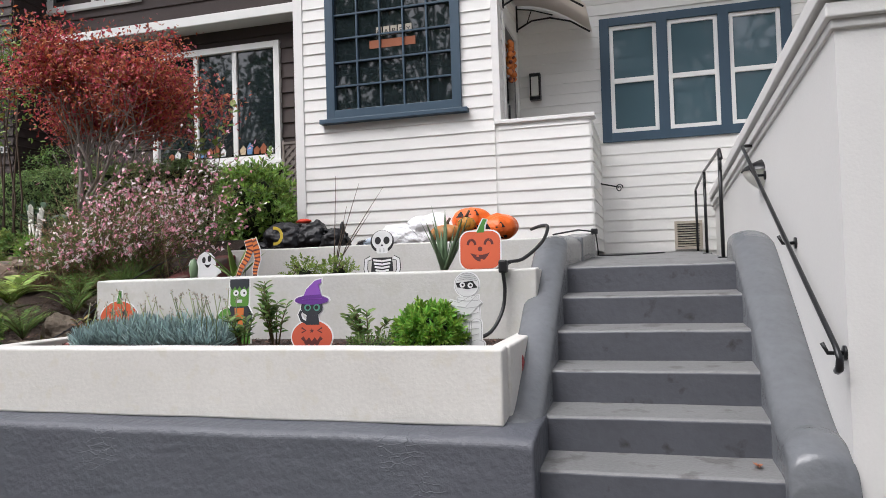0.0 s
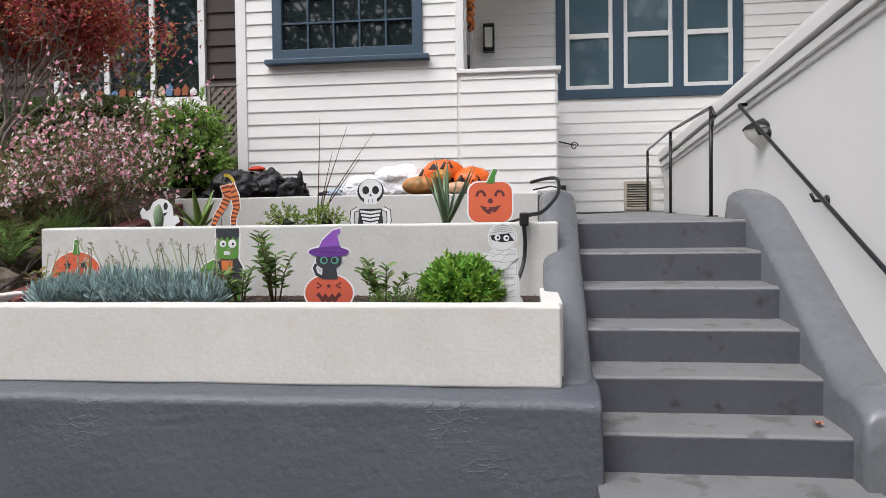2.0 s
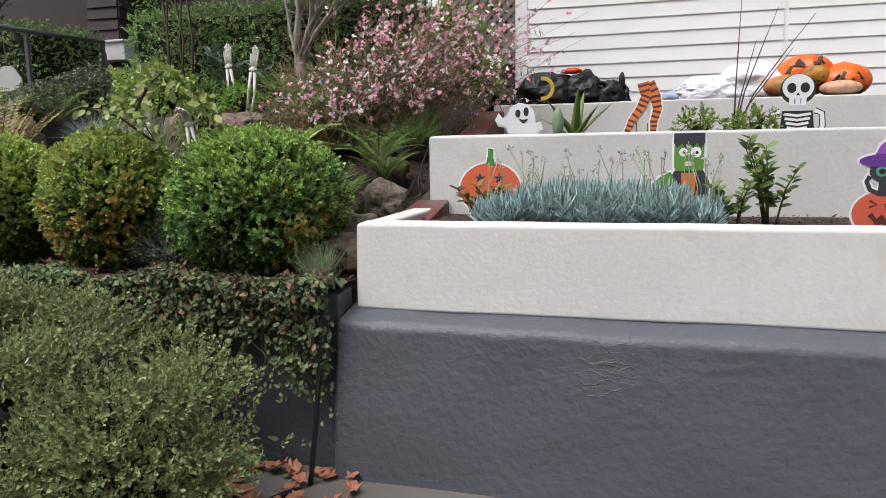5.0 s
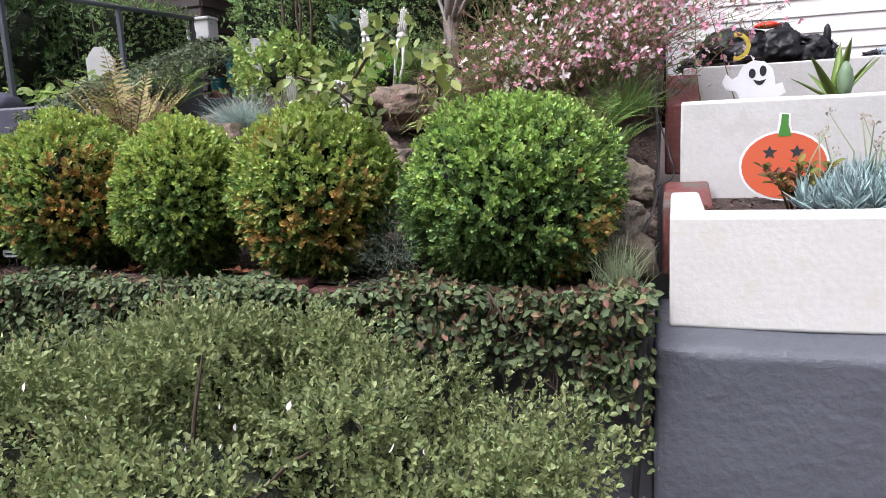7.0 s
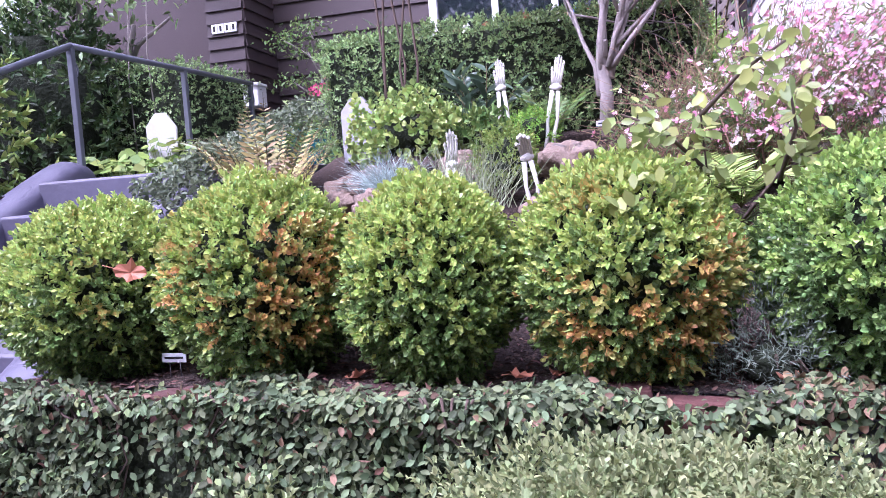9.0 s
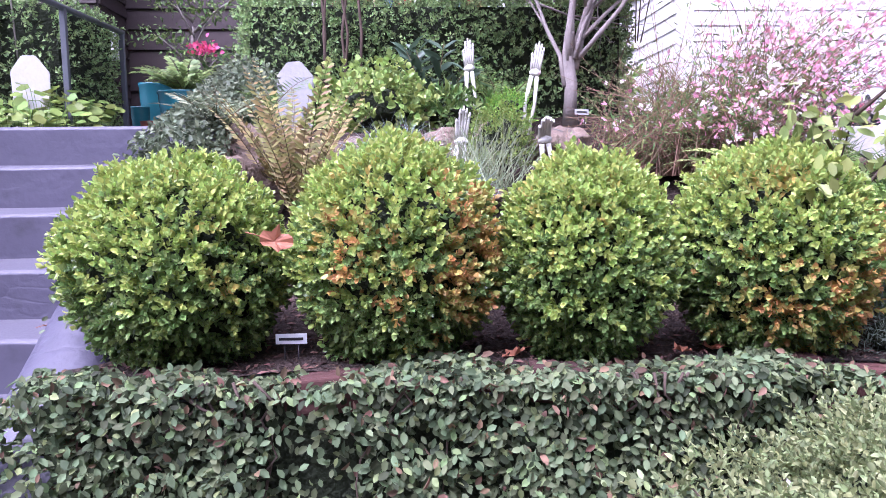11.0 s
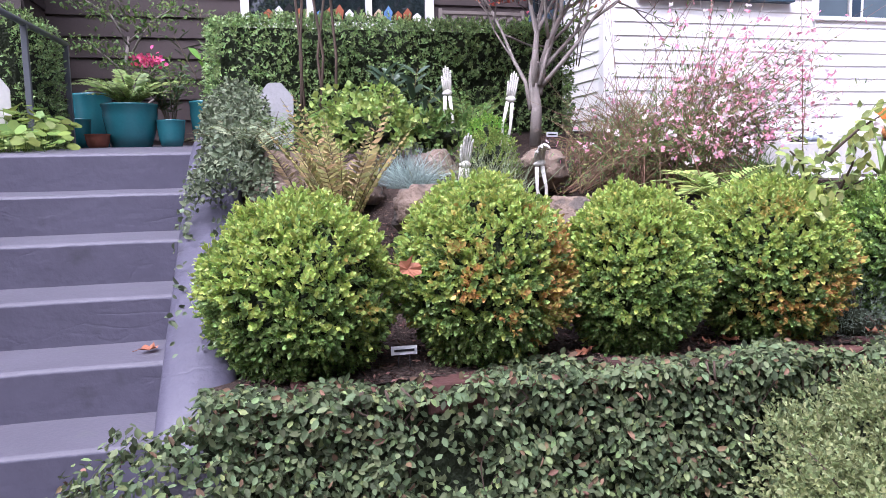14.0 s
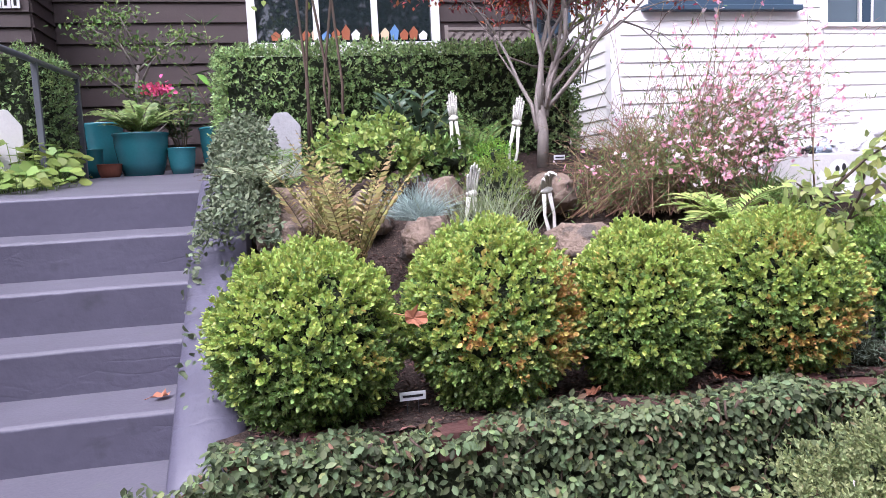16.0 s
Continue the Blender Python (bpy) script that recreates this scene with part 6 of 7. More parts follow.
leafy_stems("young_shrub", "slender upright shrub with glossy green leaves", (-2.05, 4.12, 0.955), 8, 0.38, 0.11, 0.055, 0.42, L["mid"])
leafy_stems("young_shrub", "small bushy green shrub in the front bed", (-1.46, 4.10, 0.955), 8, 0.22, 0.13, 0.05, 0.38, L["mid"])
leafy_stems("young_shrub", "low green shrub beside the monster cut-out", (-2.2, 4.02, 0.955), 5, 0.2, 0.1, 0.05, 0.42, L["mid"])
leafy_stems("red_shrub", "small shrub with reddish leaves before the pumpkin cut-out", (-3.26, 4.05, 0.955), 6, 0.19, 0.13, 0.045, 0.4, leaf_mat("leaf_bronze", (0.17, 0.13, 0.03), 0.5, 0.09, 0.45))
for x in (-2.28, -2.02):
    leafy_mound("low_shrub", "small spreading green shrub in the middle bed", "shrub", (x, 4.95, 1.37), (0.12, 0.10, 0.09), 70, 0.026, 0.5, L["nast"], per=4, length=0.05, seed=x, amp=0.4, core=0.4, twigs=8)
bt = thing("bare_shrub", "bare thin twigs of a leafless shrub", "shrub", (-2.10, 5.05, 1.34))
runs = []
for dx, h in ((0.02, 0.72), (0.20, 0.66), (0.38, 0.62), (0.10, 0.5), (0.28, 0.45)):
    runs.append(([(0, 0, -0.02), (dx * 0.25, 0.02, h * 0.35), (dx * 0.7, 0.03, h * 0.75), (dx, 0.03, h)], [0.006, 0.004, 0.0025, 0.0015]))
tubes("twig", runs, M["twig"], bt, n=5)

# irrigation pipes and cables
M["hose"] = mat("hose", (0.012, 0.012, 0.013), 0.45, 0.2, 10, 60, 0.1)
h = thing("irrigation_hose", "black irrigation hose looping over the terrace walls", "hose")
tubes("pipe", [(smooth_line([(-0.72, 5.30, 1.63), (-0.62, 5.10, 1.64), (-0.56, 4.95, 1.62), (-0.57, 4.75, 1.52), (-0.66, 4.58, 1.42), (-0.74, 4.50, 1.40), (-0.76, 4.46, 1.36), (-0.755, 4.47, 1.24), (-0.77, 4.45, 1.12), (-0.82, 4.36, 1.01), (-0.90, 4.25, 0.972)]), 0.011), (smooth_line([(-0.72, 4.5, 1.40), (-0.85, 4.75, 1.365), (-0.95, 5.4, 1.36), (-1.5, 5.6, 1.355)]), 0.008)], M["hose"], h, n=8)
box("elbow", (-0.785, 4.44, 1.34), (-0.735, 4.50, 1.415), M["hose"], h, bevel=0.01)
h = thing("irrigation_hose", "black irrigation pipe running down beside the grey wall", "hose")
tubes("pipe", [(smooth_line([(-3.80, 3.28, -0.01), (-3.775, 3.33, 0.35), (-3.77, 3.37, 0.62), (-3.77, 3.395, 0.70)]), 0.011), (smooth_line([(-3.77, 3.395, 0.70), (-3.775, 3.43, 0.765), (-3.785, 3.50, 0.79), (-3.80, 3.7, 0.86), (-3.74, 4.3, 1.02), (-3.76, 5.0, 1.36), (-3.8, 5.8, 1.62)]), 0.006), (smooth_line([(-3.74, 4.3, 1.03), (-3.68, 4.42, 1.06), (-3.70, 4.48, 1.16), (-3.77, 5.0, 1.37)]), 0.004), (smooth_line([(-3.83, 3.20, 0.012), (-4.0, 2.9, 0.02), (-4.2, 2.6, 0.02)]), 0.011)], M["hose"], h, n=8)
box("coupling", (-3.79, 3.36, 0.67), (-3.75, 3.41, 0.73), M["hose"], h, bevel=0.008)
h = thing("power_cable", "black cable and plug on the landing curb", "cable")
tubes("cable", [([(-0.70, 6.3, 1.63), (-0.55, 6.9, 1.69), (-0.42, 7.2, 1.68), (-0.40, 7.25, 1.46), (-0.2, 7.5, 1.46), (0.2, 7.9, 1.475)], 0.007)], M["hose"], h, n=6)
box("plug", (-0.46, 7.16, 1.66), (-0.40, 7.24, 1.71), M["hose"], h, bevel=0.008)


# ---- rock garden ----
def rock(at, r, seed, m="rock", label="rounded brown garden rock set in the bank"):
    bm = bmesh.new()
    bmesh.ops.create_icosphere(bm, subdivisions=4, radius=1)
    for v in bm.verts:
        p = v.co.copy()
        f = 1 + 0.34 * noise.noise(p * 1.2 + Vector((seed, 0, 0))) + 0.16 * noise.noise(p * 2.8 + Vector((0, seed, 0))) + 0.06 * noise.noise(p * 7 + Vector((0, 0, seed)))
        q = Vector((round(p.x * 2.2) / 2.2, round(p.y * 2.2) / 2.2, round(p.z * 2.2) / 2.2))
        p = p.lerp(q, 0.4) * f
        v.co = Vector((p.x * r[0], p.y * r[1], p.z * r[2]))
    o = part("garden_rock", bm, M[m], None, smooth=True)
    o.location = at
    o.rotation_euler = (0, 0, seed)
    return tagged(o, label, "rock", group="garden rocks")


for i, (at, r) in enumerate((((-6.74, 4.95, 1.36), (0.20, 0.16, 0.20)), ((-6.80, 4.6, 1.30), (0.12, 0.10, 0.12)), ((-6.08, 4.86, 1.26), (0.16, 0.13, 0.12)), ((-6.02, 4.6, 1.07), (0.13, 0.12, 0.09)), ((-6.35, 5.4, 1.38), (0.22, 0.14, 0.13)), ((-5.85, 5.55, 1.42), (0.18, 0.12, 0.15)), ((-5.22, 5.42, 1.45), (0.22, 0.16, 0.12)), ((-5.25, 4.85, 1.18), (0.20, 0.14, 0.12)), ((-5.55, 5.75, 1.50), (0.2, 0.12, 0.14)), ((-5.0, 4.7, 1.1), (0.18, 0.13, 0.10)), ((-6.9, 5.15, 1.30), (0.14, 0.14, 0.16)), ((-5.75, 5.0, 1.2), (0.16, 0.12, 0.1)))):
    rock(at, r, i * 1.7 + 0.3)
for i, (at, r) in enumerate((((-3.88, 4.42, 1.02), (0.11, 0.13, 0.12)), ((-3.86, 4.05, 0.92), (0.11, 0.12, 0.08)), ((-3.84, 3.80, 0.83), (0.10, 0.10, 0.10)), ((-4.05, 5.3, 1.32), (0.14, 0.15, 0.15)), ((-3.98, 4.85, 1.16), (0.10, 0.10, 0.08)), ((-4.22, 5.6, 1.42), (0.13, 0.13, 0.15)))):
    rock(at, r, i * 2.3 + 11, "moss_rock", "weathered brown rock with yellow-green moss")


def fern(name, label, at, n, ln, material, lean=0.8, curl=1.1, leaf=0.35, cat="fern", asp=0.13, up=0.0, face=(0.0, -0.2, 1.0)):
    """Arching fronds with paired leaflets."""
    t = thing(name, label, cat, at)
    P, D, SZ, runs = [], [], [], []
    for i in range(n):
        hd = 6.283 * i / n + rng.uniform(-0.3, 0.3)
        l = ln * rng.uniform(0.7, 1.1)
        a = lean * rng.uniform(0.5, 1.2)
        x, z = 0.0, 0.0
        pts = []
        seg = 12
        for k in range(seg + 1):
            pts.append((x * math.cos(hd), x * math.sin(hd), z))
            x += math.sin(a) * l / seg
            z += math.cos(a) * l / seg
            a += curl / seg * (1 - up)
        runs.append((pts, [0.003 - 0.002 * k / seg for k in range(seg + 1)]))
        for k in range(1, 27):
            f = k / 27
            j = min(int(f * seg), seg - 1)
            q = np.array(pts[j]) * (1 - (f * seg - j)) + np.array(pts[j + 1]) * (f * seg - j)
            w = l * leaf * (math.sin(math.pi * (0.12 + 0.88 * f)) ** 0.8) * 0.62
            fw = np.array(pts[j + 1]) - np.array(pts[j])
            fw = fw / np.linalg.norm(fw)
            for s in (-1, 1):
                sd = np.array([-math.sin(hd) * s, math.cos(hd) * s, 0.0])
                P.append(q)
                D.append(sd + fw * 0.45 + np.array([0, 0, 0.1]))
                SZ.append(w)
    P, D, SZ = np.array(P), np.array(D), np.array(SZ)
    leaves("frond", P, D, np.tile(face, (len(P), 1)) + rng.normal(size=P.shape) * 0.15, SZ, asp, material, t, six=False, fold=0.1)
    tubes("frond_stalk", runs, M["cane"], t, n=4)
    return t


fern("rusty_fern", "upright rusty-green autumn fern in the rock garden", (-6.50, 4.54, 1.10), 26, 0.74, L["rusty"], lean=0.32, curl=0.5, leaf=0.15, asp=0.30, face=(0.0, -0.9, 0.4))
fern("rusty_fern", "tan autumn fern leaning over the rocks", (-6.66, 4.85, 1.24), 14, 0.5, L["rusty"], lean=0.7, curl=0.6, leaf=0.16, asp=0.32, face=(0.0, -0.7, 0.7))
fern("lady_fern", "green fern arching out of the stair ivy", (-6.92, 4.95, 1.52), 12, 0.42, L["pale"], lean=0.75, curl=0.9, leaf=0.34, asp=0.16)
fern("lady_fern", "arching green fern beside the stairs ivy", (-6.80, 5.35, 1.50), 10, 0.55, L["fern"], lean=0.7, curl=1.1)
fern("lady_fern", "fresh pale green fern behind the boxwoods", (-4.52, 4.62, 1.20), 18, 0.46, L["hyd"], lean=0.62, curl=1.5, leaf=0.36, asp=0.24)
fern("lady_fern", "fresh green fern between the rocks", (-4.02, 4.75, 1.22), 9, 0.42, L["fern"], lean=0.8, curl=0.9)
fern("lady_fern", "small green fern beside the mossy rocks", (-4.06, 4.28, 0.98), 14, 0.34, L["fern"], lean=0.55, curl=0.9, leaf=0.32, asp=0.2)
fern("lady_fern", "green fern at the edge of the terrace", (-3.95, 4.62, 1.12), 12, 0.30, L["mid"], lean=0.5, curl=0.9, leaf=0.32, asp=0.2)
fern("sword_fern", "dark green sword fern under the hedge", (-5.42, 6.30, 1.64), 15, 0.52, L["fern"], lean=0.5, curl=0.9, leaf=0.26, asp=0.2, face=(0.0, -0.8, 0.6))
fern("sword_fern", "dark green sword fern by the house corner", (-4.1, 6.6, 1.66), 12, 0.42, L["mid"], lean=0.5, curl=0.9, leaf=0.2)
fern("sword_fern", "green fern low in the garden bank", (-4.6, 4.5, 1.05), 8, 0.4, L["fern"], lean=0.9, curl=0.8)
leafy_mound("hydrangea", "yellow-green large-leaved shrub in the rock garden", "shrub", (-6.22, 5.80, 1.70), (0.36, 0.26, 0.22), 480, 0.040, 0.80, L["hyd"], per=2, length=0.05, seed=9, amp=0.5, core=0.5, six=True)
leafy_mound("woody_shrub", "low grey-green foliage between the rocks", "shrub", (-5.75, 5.9, 1.66), (0.30, 0.2, 0.16), 150, 0.05, 0.4, L["mid"], per=3, length=0.05, seed=19, amp=0.4, core=0.5, six=True)
leafy_mound("donkey_tail", "trailing yellow-green succulent over a rock", "succulent", (-5.56, 5.36, 1.47), (0.17, 0.13, 0.20), 420, 0.017, 0.6, L["nast"], per=5, length=0.05, seed=15, amp=0.2, core=0.7)
leafy_mound("donkey_tail", "trailing yellow-green succulent on the upper rock", "succulent", (-5.46, 5.72, 1.66), (0.13, 0.1, 0.11), 220, 0.016, 0.6, L["bright"], per=5, length=0.05, seed=16, amp=0.2, core=0.7)


def tuft(name, label, at, n, ln, material, spread=1.0, w=0.003, cat="grass", base=0.05, up=0.55, bend=0.35):
    """Thin arching ribbons from one base: n blades of length ln and width w."""
    t = thing(name, label, cat, at)
    V, F = [], []
    for k in range(n):
        p = Vector((rng.normal() * base, rng.normal() * base, -0.01))
        d = Vector((rng.normal() * spread * 0.6, rng.normal() * spread * 0.6, abs(rng.normal()) * spread * 0.4 + up)).normalized()
        side = d.cross(Vector(rng.normal(size=3))).normalized() * w * 0.5
        step = ln * rng.uniform(0.6, 1.2) / 4
        o = len(V)
        for q in range(4):
            g = 1 - 0.18 * q
            V += [tuple(p - side * g), tuple(p + side * g)]
            p = p + d * step
            d = (d + Vector((d.x * 0.3, d.y * 0.3, -bend)) * 0.5 * rng.uniform(0.4, 1.2)).normalized()
        V.append(tuple(p))
        F += [(o, o + 1, o + 3, o + 2), (o + 2, o + 3, o + 5, o + 4), (o + 4, o + 5, o + 7, o + 6), (o + 6, o + 7, o + 8)]
    mesh_of("blade", V, F, material, t)["kind"] = "stuff"
    return t


tuft("blue_fescue", "round tuft of blue-grey fescue grass", (-6.10, 5.02, 1.37), 700, 0.24, L["fescue"], 1.3, 0.0035, base=0.05)
tuft("blue_fescue", "small tuft of blue-grey grass among rocks", (-5.82, 4.85, 1.22), 420, 0.18, L["fescue"], 1.3, 0.0035, base=0.05)
tuft("lavender", "wispy dry flower stalks among the rocks", (-5.72, 5.0, 1.26), 340, 0.34, L["pale"], 0.7, 0.0045, "plant", 0.10, 0.9, 0.08)
leafy_mound("rosemary", "small grey-green rosemary between the boxwood bushes", "plant", (-4.58, 3.62, 0.82), (0.16, 0.12, 0.12), 300, 0.024, 0.13, leaf_mat("leaf_rosemary", (0.13, 0.165, 0.12), 0.4, 0.02, 0.55), per=6, length=0.11, seed=27, amp=0.4, core=0.5, six=False, twigs=12, spread=0.6)
tuft("grass_tuft", "green strappy grass beside the terrace curb", (-3.92, 5.15, 1.34), 320, 0.24, L["mid"], 1.2, 0.006)
tuft("weed", "pale grey weed at the corner of the wall", (-3.84, 3.52, 0.78), 310, 0.17, L["pale"], 0.6, 0.0025, "plant", 0.03, 0.8, 0.08)

# large-leaved dark shrub
t = leafy_stems("rhododendron", "dark whorled-leaf rhododendron in front of the hedge", (-5.86, 6.35, 1.66), 6, 0.50, 0.22, 0.15, 0.32, leaf_mat("leaf_rhodo", (0.075, 0.125, 0.075), 0.3, 0.02, 0.35), "shrub", 6)

# leggy branch with broad leaves between two boxwoods
br = thing("leaning_sapling", "leggy sapling with broad yellow-green leaves leaning over the boxwood", "sapling", (-4.64, 3.88, 0.78))
lines = [[(0, 0, 0), (-0.02, -0.05, 0.36), (-0.08, -0.16, 0.56), (-0.10, -0.26, 0.72)], [(-0.08, -0.16, 0.52), (-0.18, -0.34, 0.53), (-0.30, -0.46, 0.48)], [(-0.02, -0.05, 0.36), (0.12, -0.06, 0.54), (0.24, -0.08, 0.60)],
         [(-0.10, -0.26, 0.70), (0.0, -0.30, 0.80), (0.10, -0.32, 0.86)], [(-0.08, -0.16, 0.56), (-0.2, -0.24, 0.68), (-0.3, -0.3, 0.72)], [(0.12, -0.06, 0.52), (0.16, -0.1, 0.66), (0.14, -0.14, 0.76)]]
tubes("branch", [(l, [0.007, 0.005, 0.003, 0.002][: len(l)]) for l in lines], M["twig"], br, n=5)
P = np.array([np.array(l[-1]) * (1 - f) + np.array(l[-2]) * f for l in lines for f in np.linspace(0, 0.98, 34)]) + rng.normal(size=(204, 3)) * 0.035
leaves("foliage", P, rng.normal(size=P.shape) + np.array([0, -0.3, -0.5]), np.tile((0, -0.8, 0.6), (len(P), 1)) + rng.normal(size=P.shape) * 0.4, 0.050, 0.56, leaf_mat("leaf_sapling", (0.28, 0.34, 0.10), 0.4, 0.03, 0.4, trans=0.35), br, fold=0.12)

# maple with several stems and red leaves
maple = thing("maple_tree", "Japanese maple with several grey stems and dark red leaves", "tree", (-5.06, 5.92, 1.70))
runs, tips = [], []


def grow_branch(p, d, ln, r, depth):
    pts, rad = [p], [r]
    for k in range(4):
        d = (d + Vector(rng.normal(size=3) * 0.16)).normalized()
        p = p + d * ln / 4
        pts.append(p)
        rad.append(r * (1 - 0.13 * (k + 1)))
    runs.append(([tuple(q) for q in pts], rad))
    if depth == 0:
        tips.extend(pts[1:])
        return
    for k in range(3 if depth > 1 else 3):
        nd = (d + Vector(rng.normal(size=3) * 0.50) + Vector((0, 0, 0.16))).normalized()
        grow_branch(pts[2 + k % 3], nd, ln * 0.72, r * 0.55, depth - 1)


runs.append(([(0, 0, -0.1), (0.01, 0, 0.15), (-0.01, 0.01, 0.34), (0.0, 0.0, 0.46)], [0.044, 0.038, 0.034, 0.030]))
for dx, dy, r, z0 in ((-0.10, 0.0, 0.028, 0.26), (0.16, 0.05, 0.028, 0.24), (0.06, -0.08, 0.027, 0.36), (0.36, 0.05, 0.023, 0.24), (-0.30, 0.02, 0.020, 0.14), (0.52, -0.05, 0.019, 0.30), (0.74, 0.1, 0.017, 0.42), (0.25, -0.2, 0.018, 0.30)):
    grow_branch(Vector((dx * 0.1, dy * 0.1, z0)), Vector((dx * 0.80 + 0.10, dy, 1)).normalized(), 0.75, r * 0.85, 3)
tubes("trunk", [q for q in runs[:] if q[1][0] > 0.0136], M["bark"], maple, n=8)
tubes("branch", [q for q in runs[:] if q[1][0] <= 0.0136], M["bark"], maple, n=5)
tp = np.array([tuple(q) for q in tips])
tp = tp[(tp[:, 2] > 1.05)]
k = 34000
idx = rng.integers(0, len(tp), k)
P = tp[idx] + rng.normal(size=(k, 3)) * 0.11
gap = np.array([noise.noise(Vector(p) * 3.2) for p in P])
keep = (P[:, 2] > 1.0 + 0.25 * rng.uniform(size=k)) & (gap > -0.42) & ~((P[:, 1] < 0.02) & (P[:, 2] < 1.45) & (rng.uniform(size=k) < 0.8))
P = P[keep]
leaves("foliage", P, rng.normal(size=P.shape) + np.array([0, -0.2, -0.5]), rng.normal(size=P.shape) * 0.6 + np.array([0, -0.6, 0.7]), 0.042, 0.55, L["red"], maple, six=False)

# gaura: thin arching stems with pink flowers
ga = thing("gaura", "large wispy gaura bush covered in small pink and white flowers", "bush", (-4.45, 5.45, 1.30))
runs, FP, LP = [], [], []
for k in range(800):
    a = rng.uniform(0, 6.283)
    east = math.cos(a - 5.9)
    sp = rng.uniform(0.1, 1.0) ** 0.7
    top = np.array([(1.25 if math.cos(a) > 0 else 0.85) * sp * math.cos(a) + 0.05, 0.70 * sp * math.sin(a), 0.10 + (0.72 - 0.42 * sp ** 2 + (0.40 * sp if math.cos(a) > 0.3 else 0)) * rng.uniform(0.2, 1.0)])
    if rng.uniform() < (0.42 if math.cos(a) > 0.2 else 0.08):
        top = top * np.array([rng.uniform(1.0, 1.5), 1.2, rng.uniform(1.15, 1.75)])
    base = np.array([rng.normal() * 0.32, rng.normal() * 0.2, 0.0])
    midp = base * 0.55 + top * 0.45 + np.array([0, 0, 0.14]) + rng.normal(size=3) * 0.05
    curve = [base * (1 - f) ** 2 + 2 * midp * f * (1 - f) + top * f * f for f in (0, 0.25, 0.5, 0.75, 1)]
    runs.append(([tuple(q) for q in curve], [0.0034, 0.0028, 0.002, 0.0014, 0.001]))
    for f in rng.uniform(0.5, 1.0, 6 if east > 0.3 else 2 if east > 0.0 else int(rng.uniform() < 0.25)):
        q = base * (1 - f) ** 2 + 2 * midp * f * (1 - f) + top * f * f
        FP.append(q + rng.normal(size=3) * 0.016)
    for f in rng.uniform(0.05, 0.85, 26 if math.cos(a - 5.6) > 0.1 else 7):
        q = base * (1 - f) ** 2 + 2 * midp * f * (1 - f) + top * f * f
        LP.append(q + rng.normal(size=3) * 0.02)
tubes("stem", runs, leaf_mat("stem_gaura", (0.20, 0.125, 0.075), 0.4, 0.04, 0.7, trans=0.0), ga, n=4)["kind"] = "stuff"
LP = np.array(LP)
leaves("foliage", LP, rng.normal(size=LP.shape) + np.array([0, 0, 0.5]), rng.normal(size=LP.shape), 0.045, 0.18, leaf_mat("leaf_gaura", (0.16, 0.22, 0.07), 0.55, 0.06, 0.5), ga, six=False)
FP = np.array(FP)
which = rng.uniform(size=len(FP)) < 0.6
for nm, sel, m in (("pink_blossom", which, "pink"), ("pale_blossom", ~which, "palepink")):
    Q = np.repeat(FP[sel], 4, 0)
    nrm = unit(np.repeat(rng.normal(size=(sel.sum(), 3)) + np.array([0, -1.2, 0.3]), 4, 0))
    sd = unit(np.cross(nrm, np.repeat(rng.normal(size=(sel.sum(), 3)), 4, 0)))
    ot = np.cross(nrm, sd)
    an = np.tile(np.array([0.5, 1.3, 2.2, 3.9]), sel.sum())[:, None]
    leaves(nm, Q, sd * np.cos(an) + ot * np.sin(an), nrm, 0.0190, 0.72, L[m], ga, six=True)

# greenery against the house corner and behind
leafy_mound("camellia", "dense glossy green shrub at the corner of the white house", "shrub", (-4.55, 8.2, 2.12), (0.50, 0.40, 0.62), 900, 0.075, 0.36, L["camellia"], per=4, length=0.09, seed=31, amp=0.45, core=0.66, six=True, lo=-1)
climb = leafy_stems("climbing_vine", "sparse vine with yellowing leaves on bare canes", (-4.35, 6.9, 2.3), 5, 1.5, 0.35, 0.09, 0.7, L["nast"], "vine", 6)
tr = thing("garden_canes", "bare brown vine stems rising from the garden bed", "vine", (-6.6, 6.45, 1.65))
for dx, sg in ((0.0, 1), (0.05, -1), (0.12, 2), (0.20, -2), (0.24, 1)):
    tubes("cane", [([(dx, 0, -0.05), (dx + 0.03 * sg, 0.02, 0.6), (dx - 0.02 * sg, 0.0, 1.3), (dx + 0.05 * sg, 0.02, 2.4)], [0.012, 0.010, 0.009, 0.006])], M["twig"], tr, n=6)

P = np.concatenate([rng.normal(size=(130, 3)) * np.array([0.20, 0.12, 0.14]) + np.array(c) for c in ((-0.1, 0, 1.45), (0.12, 0, 1.75), (-0.25, 0, 1.9), (0.2, 0.05, 2.15), (-0.1, 0, 2.3))])
leaves("foliage", P, rng.normal(size=P.shape) + np.array([0, -0.2, -0.5]), rng.normal(size=P.shape) * 0.5 + np.array([0.2, -0.6, 0.7]), 0.06, 0.5, L["nast"], tr)

# gravestones
M["stone_grey"] = mat("stone_grey", (0.33, 0.33, 0.33), 0.85, 0.2, 7, 60, 0.4)
M["stone_white"] = mat("stone_white", (0.62, 0.61, 0.58), 0.8, 0.15, 7, 60, 0.3)


